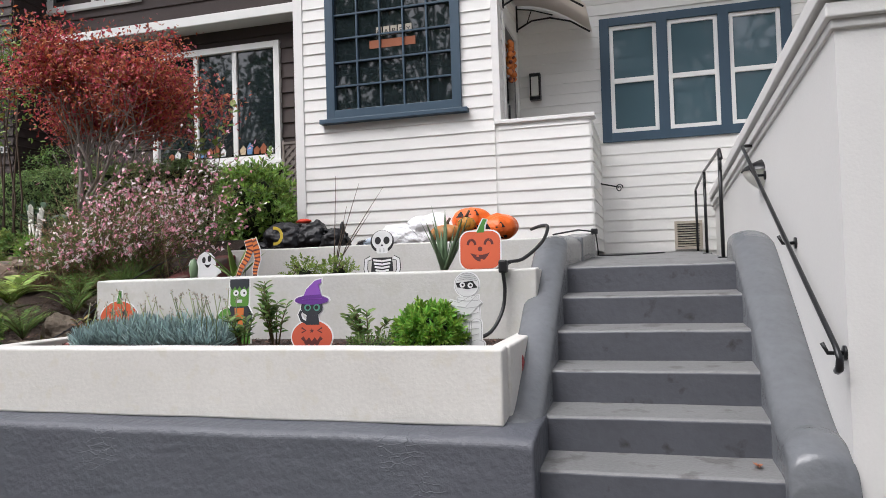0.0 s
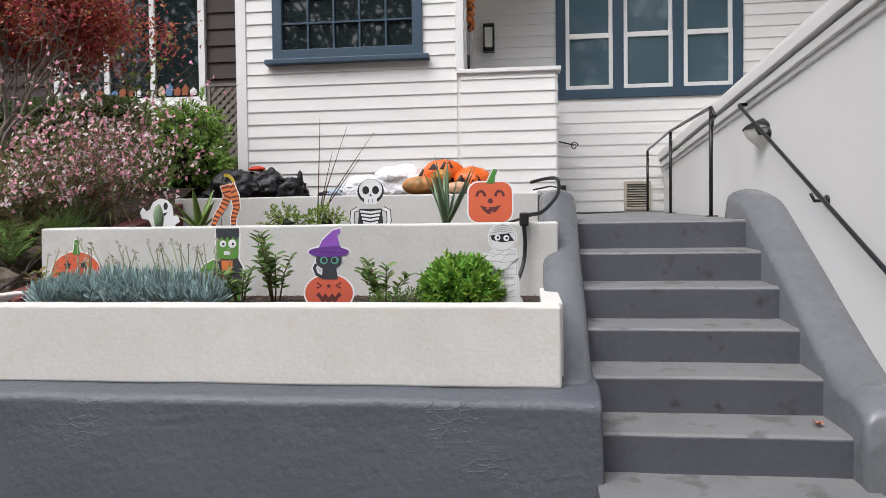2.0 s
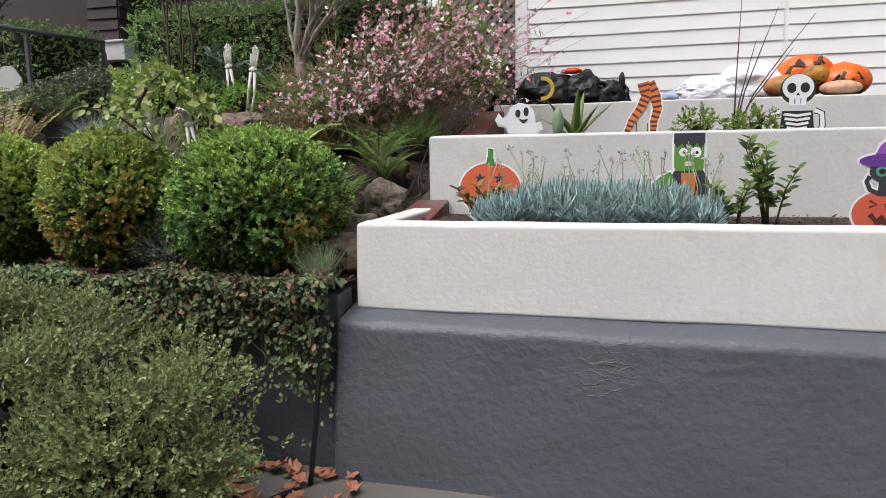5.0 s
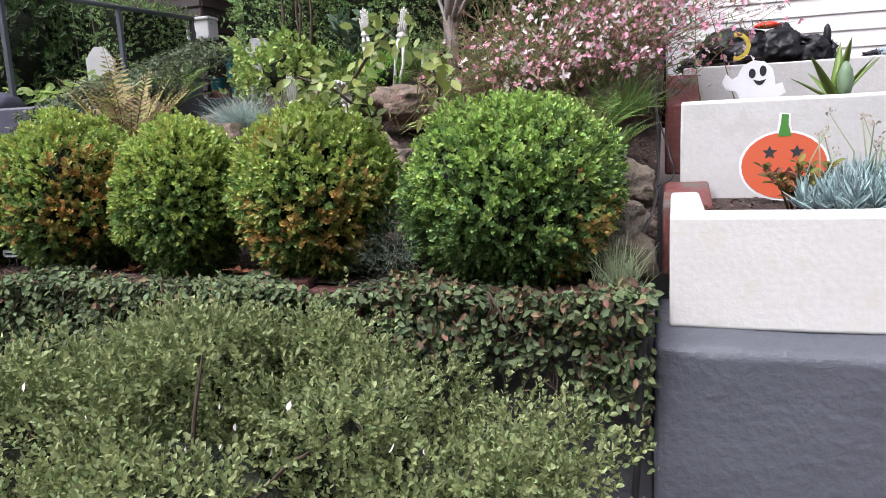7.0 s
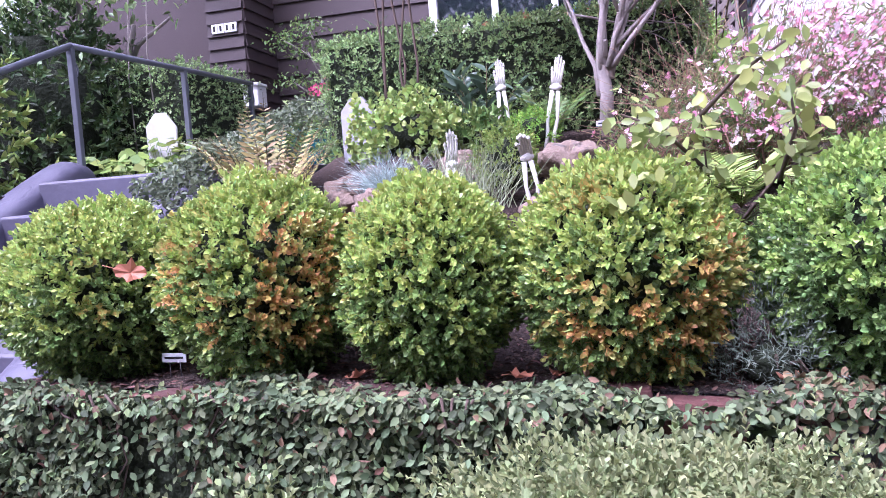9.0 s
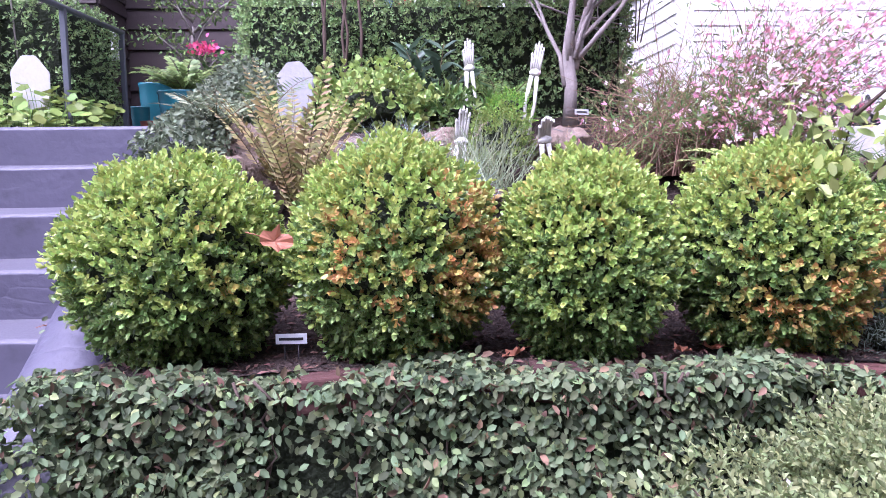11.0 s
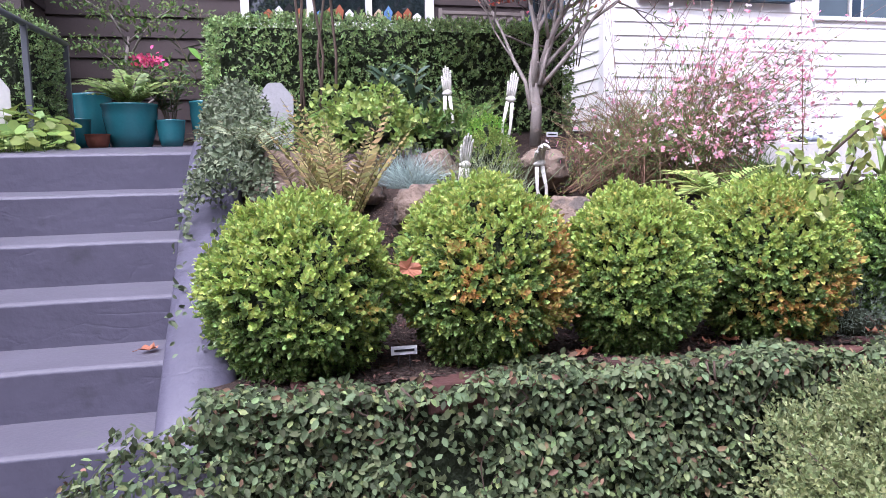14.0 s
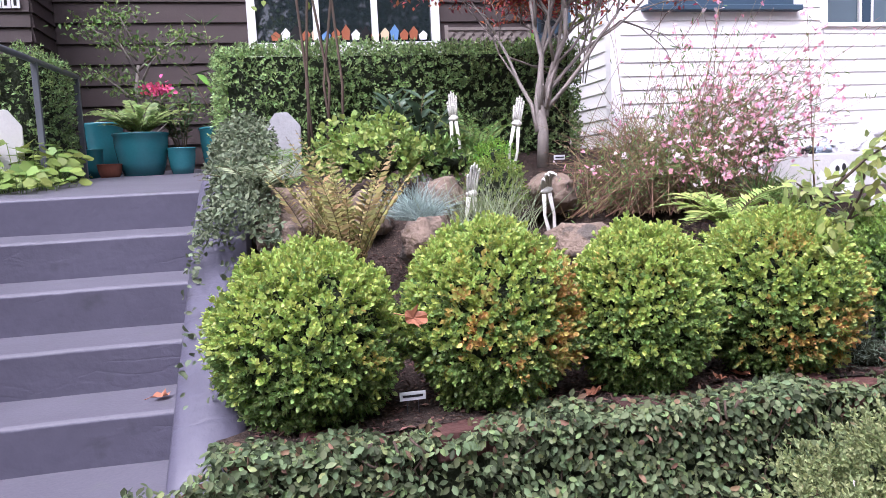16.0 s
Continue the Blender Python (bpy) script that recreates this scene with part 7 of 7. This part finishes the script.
def gravestone(at, m, label, w=0.25, h=0.36, rz=0.0):
    t = thing("gravestone", label, "gravestone", at)
    t.rotation_euler = (radians(-5), 0, rz)
    bm = bmesh.new()
    prof = [(-w * 0.44, -0.08), (-w * 0.5, h * 0.74), (-w * 0.2, h * 0.99), (w * 0.16, h), (w * 0.5, h * 0.74), (w * 0.44, -0.08)]
    a = [bm.verts.new((x, -0.025, z)) for x, z in prof]
    b = [bm.verts.new((x, 0.025, z)) for x, z in prof]
    bm.faces.new(a)
    bm.faces.new(b[::-1])
    for i in range(6):
        bm.faces.new((a[i], a[(i + 1) % 6], b[(i + 1) % 6], b[i]))
    bmesh.ops.bevel(bm, geom=list(bm.edges), offset=0.006, segments=2, affect="EDGES")
    part("slab", bm, M[m], t)
    return t


gravestone((-6.76, 6.35, 1.68), "stone_grey", "grey foam gravestone leaning in the garden", 0.24, 0.38)
gravestone((-8.62, 6.75, 1.72), "stone_white", "white foam gravestone beside the stair railing", 0.24, 0.45, 0.5)

# plastic skeleton arms
M["bone"] = mat("bone", (0.66, 0.64, 0.58), 0.5, 0.15, 12, 80, 0.2, spots=(0.4, 0.36, 0.28), spot_scale=25, spot_at=0.66)


def skeleton_arm(at, h, lean, label, curl=0.0, rz=0.0):
    t = thing("skeleton_decoration", label, "decoration", at, group="plastic skeleton arms")
    t.rotation_euler = (0, radians(lean), rz)
    s = h / 0.46
    if h > 0.35:
        for nm, x0, x1 in (("ulna", -0.018, -0.016), ("radius", 0.018, 0.014)):
            tubes(nm, [([(x0, 0, -0.06), (x0 * 1.0, 0, 0.02), (x0 * 1.5, 0.004, 0.12 * s), (x1, 0, 0.27 * s)], [0.016, 0.011, 0.009, 0.013])], M["bone"], t, n=8)
        w = 0.28 * s
    else:
        tubes("forearm", [([(0, 0, -0.06), (0, 0, h - 0.16)], [0.018, 0.015])], M["bone"], t, n=8)
        w = h - 0.16
    lump("wrist", (0, 0, w + 0.012), (0.030, 0.018, 0.022), 2.0, M["bone"], t, 0.3, 3)
    for i in range(5):
        x = -0.036 + i * 0.018
        ln = (0.10, 0.15, 0.165, 0.155, 0.135)[i]
        pts = [(x * 0.6, 0, w + 0.02)]
        a = 0.0
        p = [x * 0.6, 0.0, w + 0.02]
        for k, seg in enumerate((0.42, 0.26, 0.19, 0.13)):
            a += curl
            p = [p[0] + x * 0.25 * seg, p[1] - math.sin(a) * ln * seg, p[2] + math.cos(a) * ln * seg]
            pts.append(tuple(p))
        tubes("finger", [(pts, [0.008, 0.0075, 0.007, 0.006, 0.004])], M["bone"], t, n=6)
        for q in pts[1:-1]:
            bm = bmesh.new()
            bmesh.ops.create_icosphere(bm, subdivisions=1, radius=0.0095, matrix=Matrix.Translation(q))
            part("knuckle", bm, M["bone"], t, smooth=True)
    return t


skeleton_arm((-5.65, 5.93, 1.66), 0.46, -3, "white plastic skeleton arm reaching up with open fingers")
skeleton_arm((-5.36, 5.68, 1.60), 0.46, 9, "white plastic skeleton arm leaning out of the ground")
skeleton_arm((-5.37, 4.97, 1.25), 0.36, -6, "white plastic skeleton arm with a curled hand", 0.5)
skeleton_arm((-5.80, 5.08, 1.25), 0.36, 4, "white plastic skeleton hand poking from the plants", 0.15)

# plant tags, dry leaves and mulch
M["tag_white"] = paint("tag_white", (0.62, 0.64, 0.66))
tag = thing("plant_label", "small metal plant label on wire legs", "plant label", (-6.40, 3.63, 0.76), group="plant labels")
box("plate", (-0.045, -0.004, 0.075), (0.045, 0.0, 0.105), M["tag_white"], tag)
box("printed_line", (-0.035, -0.0055, 0.086), (0.035, -0.0045, 0.094), M["iron"], tag)
for x in (-0.02, 0.02):
    tubes("wire", [([(x, 0, -0.04), (x, 0, 0.08)], 0.002)], M["iron"], tag, n=4)
for x, y, z in ((-5.06, 5.62, 1.57),):
    copy_thing(tag, pose(x, y, z, 0, 0, 20))


def dry_leaf(at, s, rz, label="curled dry brown maple leaf"):
    t = thing("fallen_leaf", label, "leaf", at, group="fallen dry leaves")
    n = 16
    V = [(0, 0, 0)]
    for i in range(n):
        g = 6.283 * i / n
        r = s * (0.98 if i % 4 == 0 else 0.85 if i % 2 == 0 else 0.72) * (1 + 0.15 * math.sin(i * 2.3 + at[0] * 9))
        x, y = r * math.cos(g), 0.62 * r * math.sin(g)
        V.append((x, y, 1.1 * y * y / s + 0.35 * x * x / s + 0.10 * s * math.sin(i * 1.9 + at[1] * 7)))
    V += [(0.45 * x, 0.45 * y, 0.4 * z + 0.02 * s) for x, y, z in V[1:]]
    F = [(0, n + 1 + i, n + 1 + (i + 1) % n) for i in range(n)] + [(n + 1 + i, i + 1, (i + 1) % n + 1, n + 1 + (i + 1) % n) for i in range(n)]
    mesh_of("blade", V, F, L["litter"], t)
    tubes("stalk", [([(0, 0, 0), (-s * 0.9, 0.1 * s, 0.2 * s), (-s * 1.4, 0.2 * s, 0.1 * s)], 0.0015)], L["litter"], t, n=4)
    t.rotation_euler = rz
    return t


dry_leaf((-6.41, 3.47, 1.15), 0.058, (1.2, 0.2, 0.5), "large curled tan leaf caught between two boxwoods")
dry_leaf((-7.29, 4.10, 0.806), 0.045, (0.1, 0, 0.7))
dry_leaf((0.47, 3.68, 0.492), 0.036, (0.1, 0.1, 1.7), "crumpled reddish leaf on the stair tread")
dry_leaf((-4.30, 2.18, 0.62), 0.05, (0.9, 0.3, 2.2), "curled red-brown leaf caught on the shrub")
for i in range(46):
    dry_leaf((rng.uniform(-4.25, -3.6), 3.36 - 0.6 * rng.uniform() ** 1.6, 0.008 + 0.02 * rng.uniform()), rng.uniform(0.04, 0.065), (rng.uniform(0, 0.4), 0, rng.uniform(0, 6)))
for x, y in ((-5.25, 3.6), (-5.15, 3.62), (-4.55, 3.55), (-4.45, 3.6), (-5.75, 3.6)):
    dry_leaf((x, y, 0.79), 0.05, (0.2, 0.2, x * 7))
mulch = thing("mulch", "scattered bark chips and leaf crumbs on the beds", "mulch", (0, 0, 0), kind="stuff")
P = np.column_stack([rng.uniform(-6.95, -3.75, 5200), rng.uniform(3.5, 5.2, 5200), np.zeros(5200)])
P[:, 2] = [garden_z(p[0], p[1]) + 0.004 for p in P]
leaves("chip", P, rng.normal(size=P.shape) * np.array([1, 1, 0.2]), rng.normal(size=P.shape) * 0.4 + np.array([0, 0, 1.0]), 0.032, 0.3, leaf_mat("bark_chip", (0.11, 0.06, 0.045), 0.7, 0.02, 0.8, trans=0.0), mulch, six=False)
P = np.column_stack([rng.uniform(-3.55, -0.7, 1500), rng.uniform(3.72, 4.48, 1500), np.full(1500, 0.96)])
leaves("chip", P, rng.normal(size=P.shape) * np.array([1, 1, 0.2]), rng.normal(size=P.shape) * 0.4 + np.array([0, 0, 1.0]), 0.026, 0.35, bpy.data.materials["bark_chip"], mulch, six=False)

# ---- landing of the brown house: pots and plants ----
M["teal_glaze"] = mat("teal_glaze", (0.03, 0.175, 0.20), 0.22, 0.2, 5, 50, 0.05)
M["terracotta"] = mat("terracotta", (0.22, 0.07, 0.04), 0.8, 0.25, 8, 60, 0.3)


def pot(label, at, r, h, material, foot=0.72):
    t = thing("plant_pot", label, "plant pot", at)
    V, F, n = [], [], 28
    prof = [(r * foot, 0), (r * (foot + 0.16), h * 0.3), (r * 0.99, h * 0.7), (r, h * 0.92), (r * 1.05, h * 0.96), (r * 1.05, h), (r * 0.93, h), (r * 0.9, h * 0.86), (0.001, h * 0.86)]
    for pr, pz in prof:
        for i in range(n):
            V.append((pr * math.cos(6.2832 * i / n), pr * math.sin(6.2832 * i / n), pz))
    for j in range(len(prof) - 1):
        for i in range(n):
            F.append((j * n + i, j * n + (i + 1) % n, (j + 1) * n + (i + 1) % n, (j + 1) * n + i))
    F.append(tuple(range(n - 1, -1, -1)))
    mesh_of("vessel", V, F, material, t, smooth=True)
    part_soil = [(r * 0.9 * math.cos(6.2832 * i / 16), r * 0.9 * math.sin(6.2832 * i / 16), h * 0.88) for i in range(16)]
    mesh_of("soil", part_soil, [tuple(range(16))], M["soil"], t)
    return t


pot("large glazed teal pot holding a fern", (-8.0, 8.2, 1.692), 0.23, 0.38, M["teal_glaze"])
pot("small glazed teal pot with a seedling", (-7.66, 8.15, 1.69), 0.12, 0.24, M["teal_glaze"])
pot("glazed teal pot behind the others", (-8.42, 8.75, 1.715), 0.17, 0.5, M["teal_glaze"])
pot("glazed teal pot beside the hedge", (-7.38, 8.5, 1.705), 0.15, 0.42, M["teal_glaze"])
pot("narrow grey-teal pot by the railing post", (-8.42, 8.25, 1.692), 0.08, 0.26, M["teal_glaze"])
pot("low terracotta pot of small succulents", (-8.25, 8.05, 1.687), 0.10, 0.12, M["terracotta"])
fern("potted_fern", "lush green fern growing in the large teal pot", (-8.0, 8.2, 2.02), 24, 0.58, L["potfern"], lean=0.62, curl=1.25, leaf=0.26, asp=0.40, face=(0.0, -0.9, 0.5))
leafy_stems("azalea", "potted azalea with dark leaves", (-7.66, 8.3, 1.9), 10, 0.55, 0.24, 0.07, 0.4, L["dark"], "shrub", 9)
az = thing("azalea_bloom", "cluster of bright pink azalea flowers", "flower", (-7.82, 8.25, 2.46))
P = rng.normal(size=(90, 3)) * np.array([0.06, 0.04, 0.028])
leaves("petal", P, rng.normal(size=P.shape) + np.array([0, -0.8, 0.3]), rng.normal(size=P.shape) + np.array([0, -1, 0.4]), 0.04, 0.8, L["rose"], az)["kind"] = "stuff"
tubes("stem", [([(0.02, 0.03, -0.3), (0, 0, 0)], 0.004)], M["twig"], az, n=5)
bon = thing("cloud_pruned_shrub", "gnarled cloud-pruned shrub against the brown wall", "shrub", (-8.1, 8.85, 1.72))
runs = [([(0, 0, 0), (0.05, 0, 0.5), (-0.02, 0, 0.8), (0.02, 0, 1.05)], [0.03, 0.025, 0.02, 0.015])]
P = []
for cx, cz in ((-0.3, 0.95), (0.25, 0.75), (-0.12, 1.25), (0.22, 1.15), (-0.38, 1.4), (0.42, 1.3), (0.0, 0.8), (0.45, 0.6), (-0.1, 1.5)):
    runs.append(([(0.02, 0, cz - 0.3), (cx * 0.6, -0.03, cz - 0.1), (cx, -0.05, cz)], [0.014, 0.01, 0.006]))
    P.append(rng.normal(size=(150, 3)) * np.array([0.13, 0.09, 0.05]) + np.array([cx, -0.06, cz]))
P = np.concatenate(P)
tubes("branch", runs, M["bark"], bon, n=6)
leaves("foliage", P, rng.normal(size=P.shape) + np.array([0, -0.2, 0.4]), np.tile((0, -0.5, 1.0), (len(P), 1)) + rng.normal(size=P.shape) * 0.4, 0.045, 0.5, L["mid"], bon)
leafy_stems("spiky_shrub", "drooping spider-leaved shrub along the brown wall", (-7.2, 9.1, 1.75), 9, 1.5, 0.5, 0.2, 0.1, L["dark"], "shrub", 10)
leafy_stems("fatsia", "yellow-green broad-leaved shrub beside the window", (-7.15, 8.7, 1.75), 5, 1.15, 0.3, 0.15, 0.42, L["bright"], "shrub", 5)

# left side of the garden stairs
def rounds(name, label, at, r, n, leaf, material, h=0.12):
    t = thing(name, label, "plant", at)
    P = rng.uniform(-1, 1, (n, 3)) * np.array([r[0], r[1], 0])
    P[:, 2] = h * rng.uniform(0.3, 1.0, n)
    a = rng.uniform(0, 6.283, n)
    leaves("foliage", P, np.column_stack([np.cos(a), np.sin(a), np.zeros(n)]), rng.normal(size=(n, 3)) * 0.35 + np.array([0.1, -0.5, 0.9]), leaf, 0.95, material, t, fold=0.05)
    tubes("stem", [([(p[0] * 0.8, p[1] * 0.8, -0.05), tuple(p)], 0.002) for p in P[: n // 2]], L["fern"], t, n=4)
    return t


rounds("nasturtium", "round-leaved pale green nasturtium beside the stairs", (-8.35, 6.05, 1.58), (0.30, 0.45, 0), 150, 0.085, L["nast"], 0.17)
rounds("nasturtium", "round-leaved nasturtium along the landing", (-8.45, 6.9, 1.62), (0.22, 0.5, 0), 120, 0.085, L["nast"], 0.32)
leafy_mound("mock_orange", "yellow-green leafy shrub on the bank beside the stairs", "shrub", (-9.35, 5.3, 2.0), (0.62, 0.5, 0.62), 260, 0.06, 0.5, L["nast"], per=4, length=0.1, seed=41, amp=0.4, core=0.55, six=True, twigs=30, lo=-1)
leafy_mound("shade_shrub", "dark leafy shrub behind the stair railing", "shrub", (-9.8, 6.8, 2.2), (0.8, 0.7, 1.0), 900, 0.07, 0.42, L["dark"], per=4, length=0.1, seed=43, amp=0.3, core=0.72, six=True, lo=-1)
tree = thing("rhododendron_tree", "old rhododendron tree with leathery leaves beside the porch", "tree", (-9.6, 7.4, 1.5))
runs = [([(0, 0, 0), (0.1, -0.1, 0.6), (0.25, -0.1, 1.1), (0.55, -0.3, 1.5)], [0.05, 0.045, 0.035, 0.02]), ([(0.15, -0.1, 0.7), (-0.1, -0.2, 1.3), (-0.1, -0.2, 2.2)], [0.04, 0.03, 0.02]), ([(0.25, -0.1, 1.1), (0.5, -0.2, 1.35), (0.95, -0.35, 1.5)], [0.03, 0.022, 0.012]), ([(0.62, -0.5, 0.2), (0.60, -0.5, 1.0), (0.66, -0.45, 2.0)], [0.006, 0.006, 0.006]), ([(0.85, -0.5, 0.2), (0.80, -0.5, 1.2), (0.84, -0.45, 2.0)], [0.006, 0.006, 0.006])]
tubes("trunk", runs, M["bark"], tree, n=7)
P = np.concatenate([rng.normal(size=(700, 3)) * np.array([0.42, 0.35, 0.28]) + np.array(c) for c in ((-0.2, -0.4, 2.1), (0.35, -0.5, 2.1), (-0.6, -0.6, 1.8), (0.2, -0.2, 2.8), (-0.5, -0.4, 2.8))])
leaves("foliage", P, rng.normal(size=P.shape) + np.array([0, -0.3, -0.4]), rng.normal(size=P.shape) * 0.5 + np.array([0, -0.6, 0.8]), 0.10, 0.34, L["hedge"], tree)

# street trees mirrored in the windows, and an added unseen block to darken the panes
bm = bmesh.new()
add_box(bm, (-30, -24, -0.2), (24, -20, 6.5))
tagged(part("facade_opposite", bm, M["tan_siding"]), "plain unseen block added across the street to be mirrored in the windows", "building", kind="structure")
for i, (x, y, h) in enumerate(((-26, -14, 15), (-20, -13.5, 15), (-14, -14, 14), (-8, -13, 16), (-2.5, -12.5, 16), (3.0, -13, 15), (9, -13.5, 16))):
    t = thing("street_tree", "large dark street tree across the road", "tree", (x, y, -0.16), group="street trees across the road")
    runs = [([(0, 0, 0), (0.1, 0, h * 0.3), (0, 0.1, h * 0.6)], [0.25, 0.2, 0.1])]
    C = []
    for k in range(40):
        a, b = rng.uniform(0, 6.283), rng.uniform(0.3, 1.0)
        tip = np.array([math.cos(a) * 3.6 * math.sin(b * 2.6), math.sin(a) * 2.8 * math.sin(b * 2.6), h * b])
        runs.append(([(0, 0, h * 0.22 + h * 0.25 * b), tuple(tip * np.array([0.5, 0.5, 0.85])), tuple(tip)], [0.08, 0.05, 0.02]))
        C.append(rng.normal(size=(110, 3)) * 0.65 + tip)
    tubes("trunk", runs[:1], M["bark"], t, n=8)
    tubes("branch", runs[1:], M["bark"], t, n=5)
    P = np.concatenate(C)
    leaves("crown", P, rng.normal(size=P.shape), rng.normal(size=P.shape), 0.42, 0.6, L["dark"], t, six=False)

# overhead cables between two poles across the street
M["pole_wood"] = mat("pole_wood", (0.10, 0.075, 0.055), 0.9, 0.3, 6, 60, 0.3)
for x in (-24.0, 20.0):
    pl = thing("utility_pole", "tall brown wooden utility pole across the street", "pole", (x, -8.0, -0.16))
    tubes("pole", [([(0, 0, 0), (0, 0, 9.5)], [0.16, 0.11])], M["pole_wood"], pl, n=10)
    box("crossarm", (-0.06, -0.5, 9.0), (0.06, 0.5, 9.12), M["pole_wood"], pl)
cb = thing("overhead_cables", "sagging black overhead cables along the street", "cables", (0, -8.0, 0))
for z, sag in ((9.0, 0.30), (8.85, 0.50), (8.6, 0.45)):
    tubes("cable", [([(-24 + 44 * i / 16, 0, z - sag * (1 - ((i - 8) / 8) ** 2)) for i in range(17)], 0.03)], M["hose"], cb, n=5)
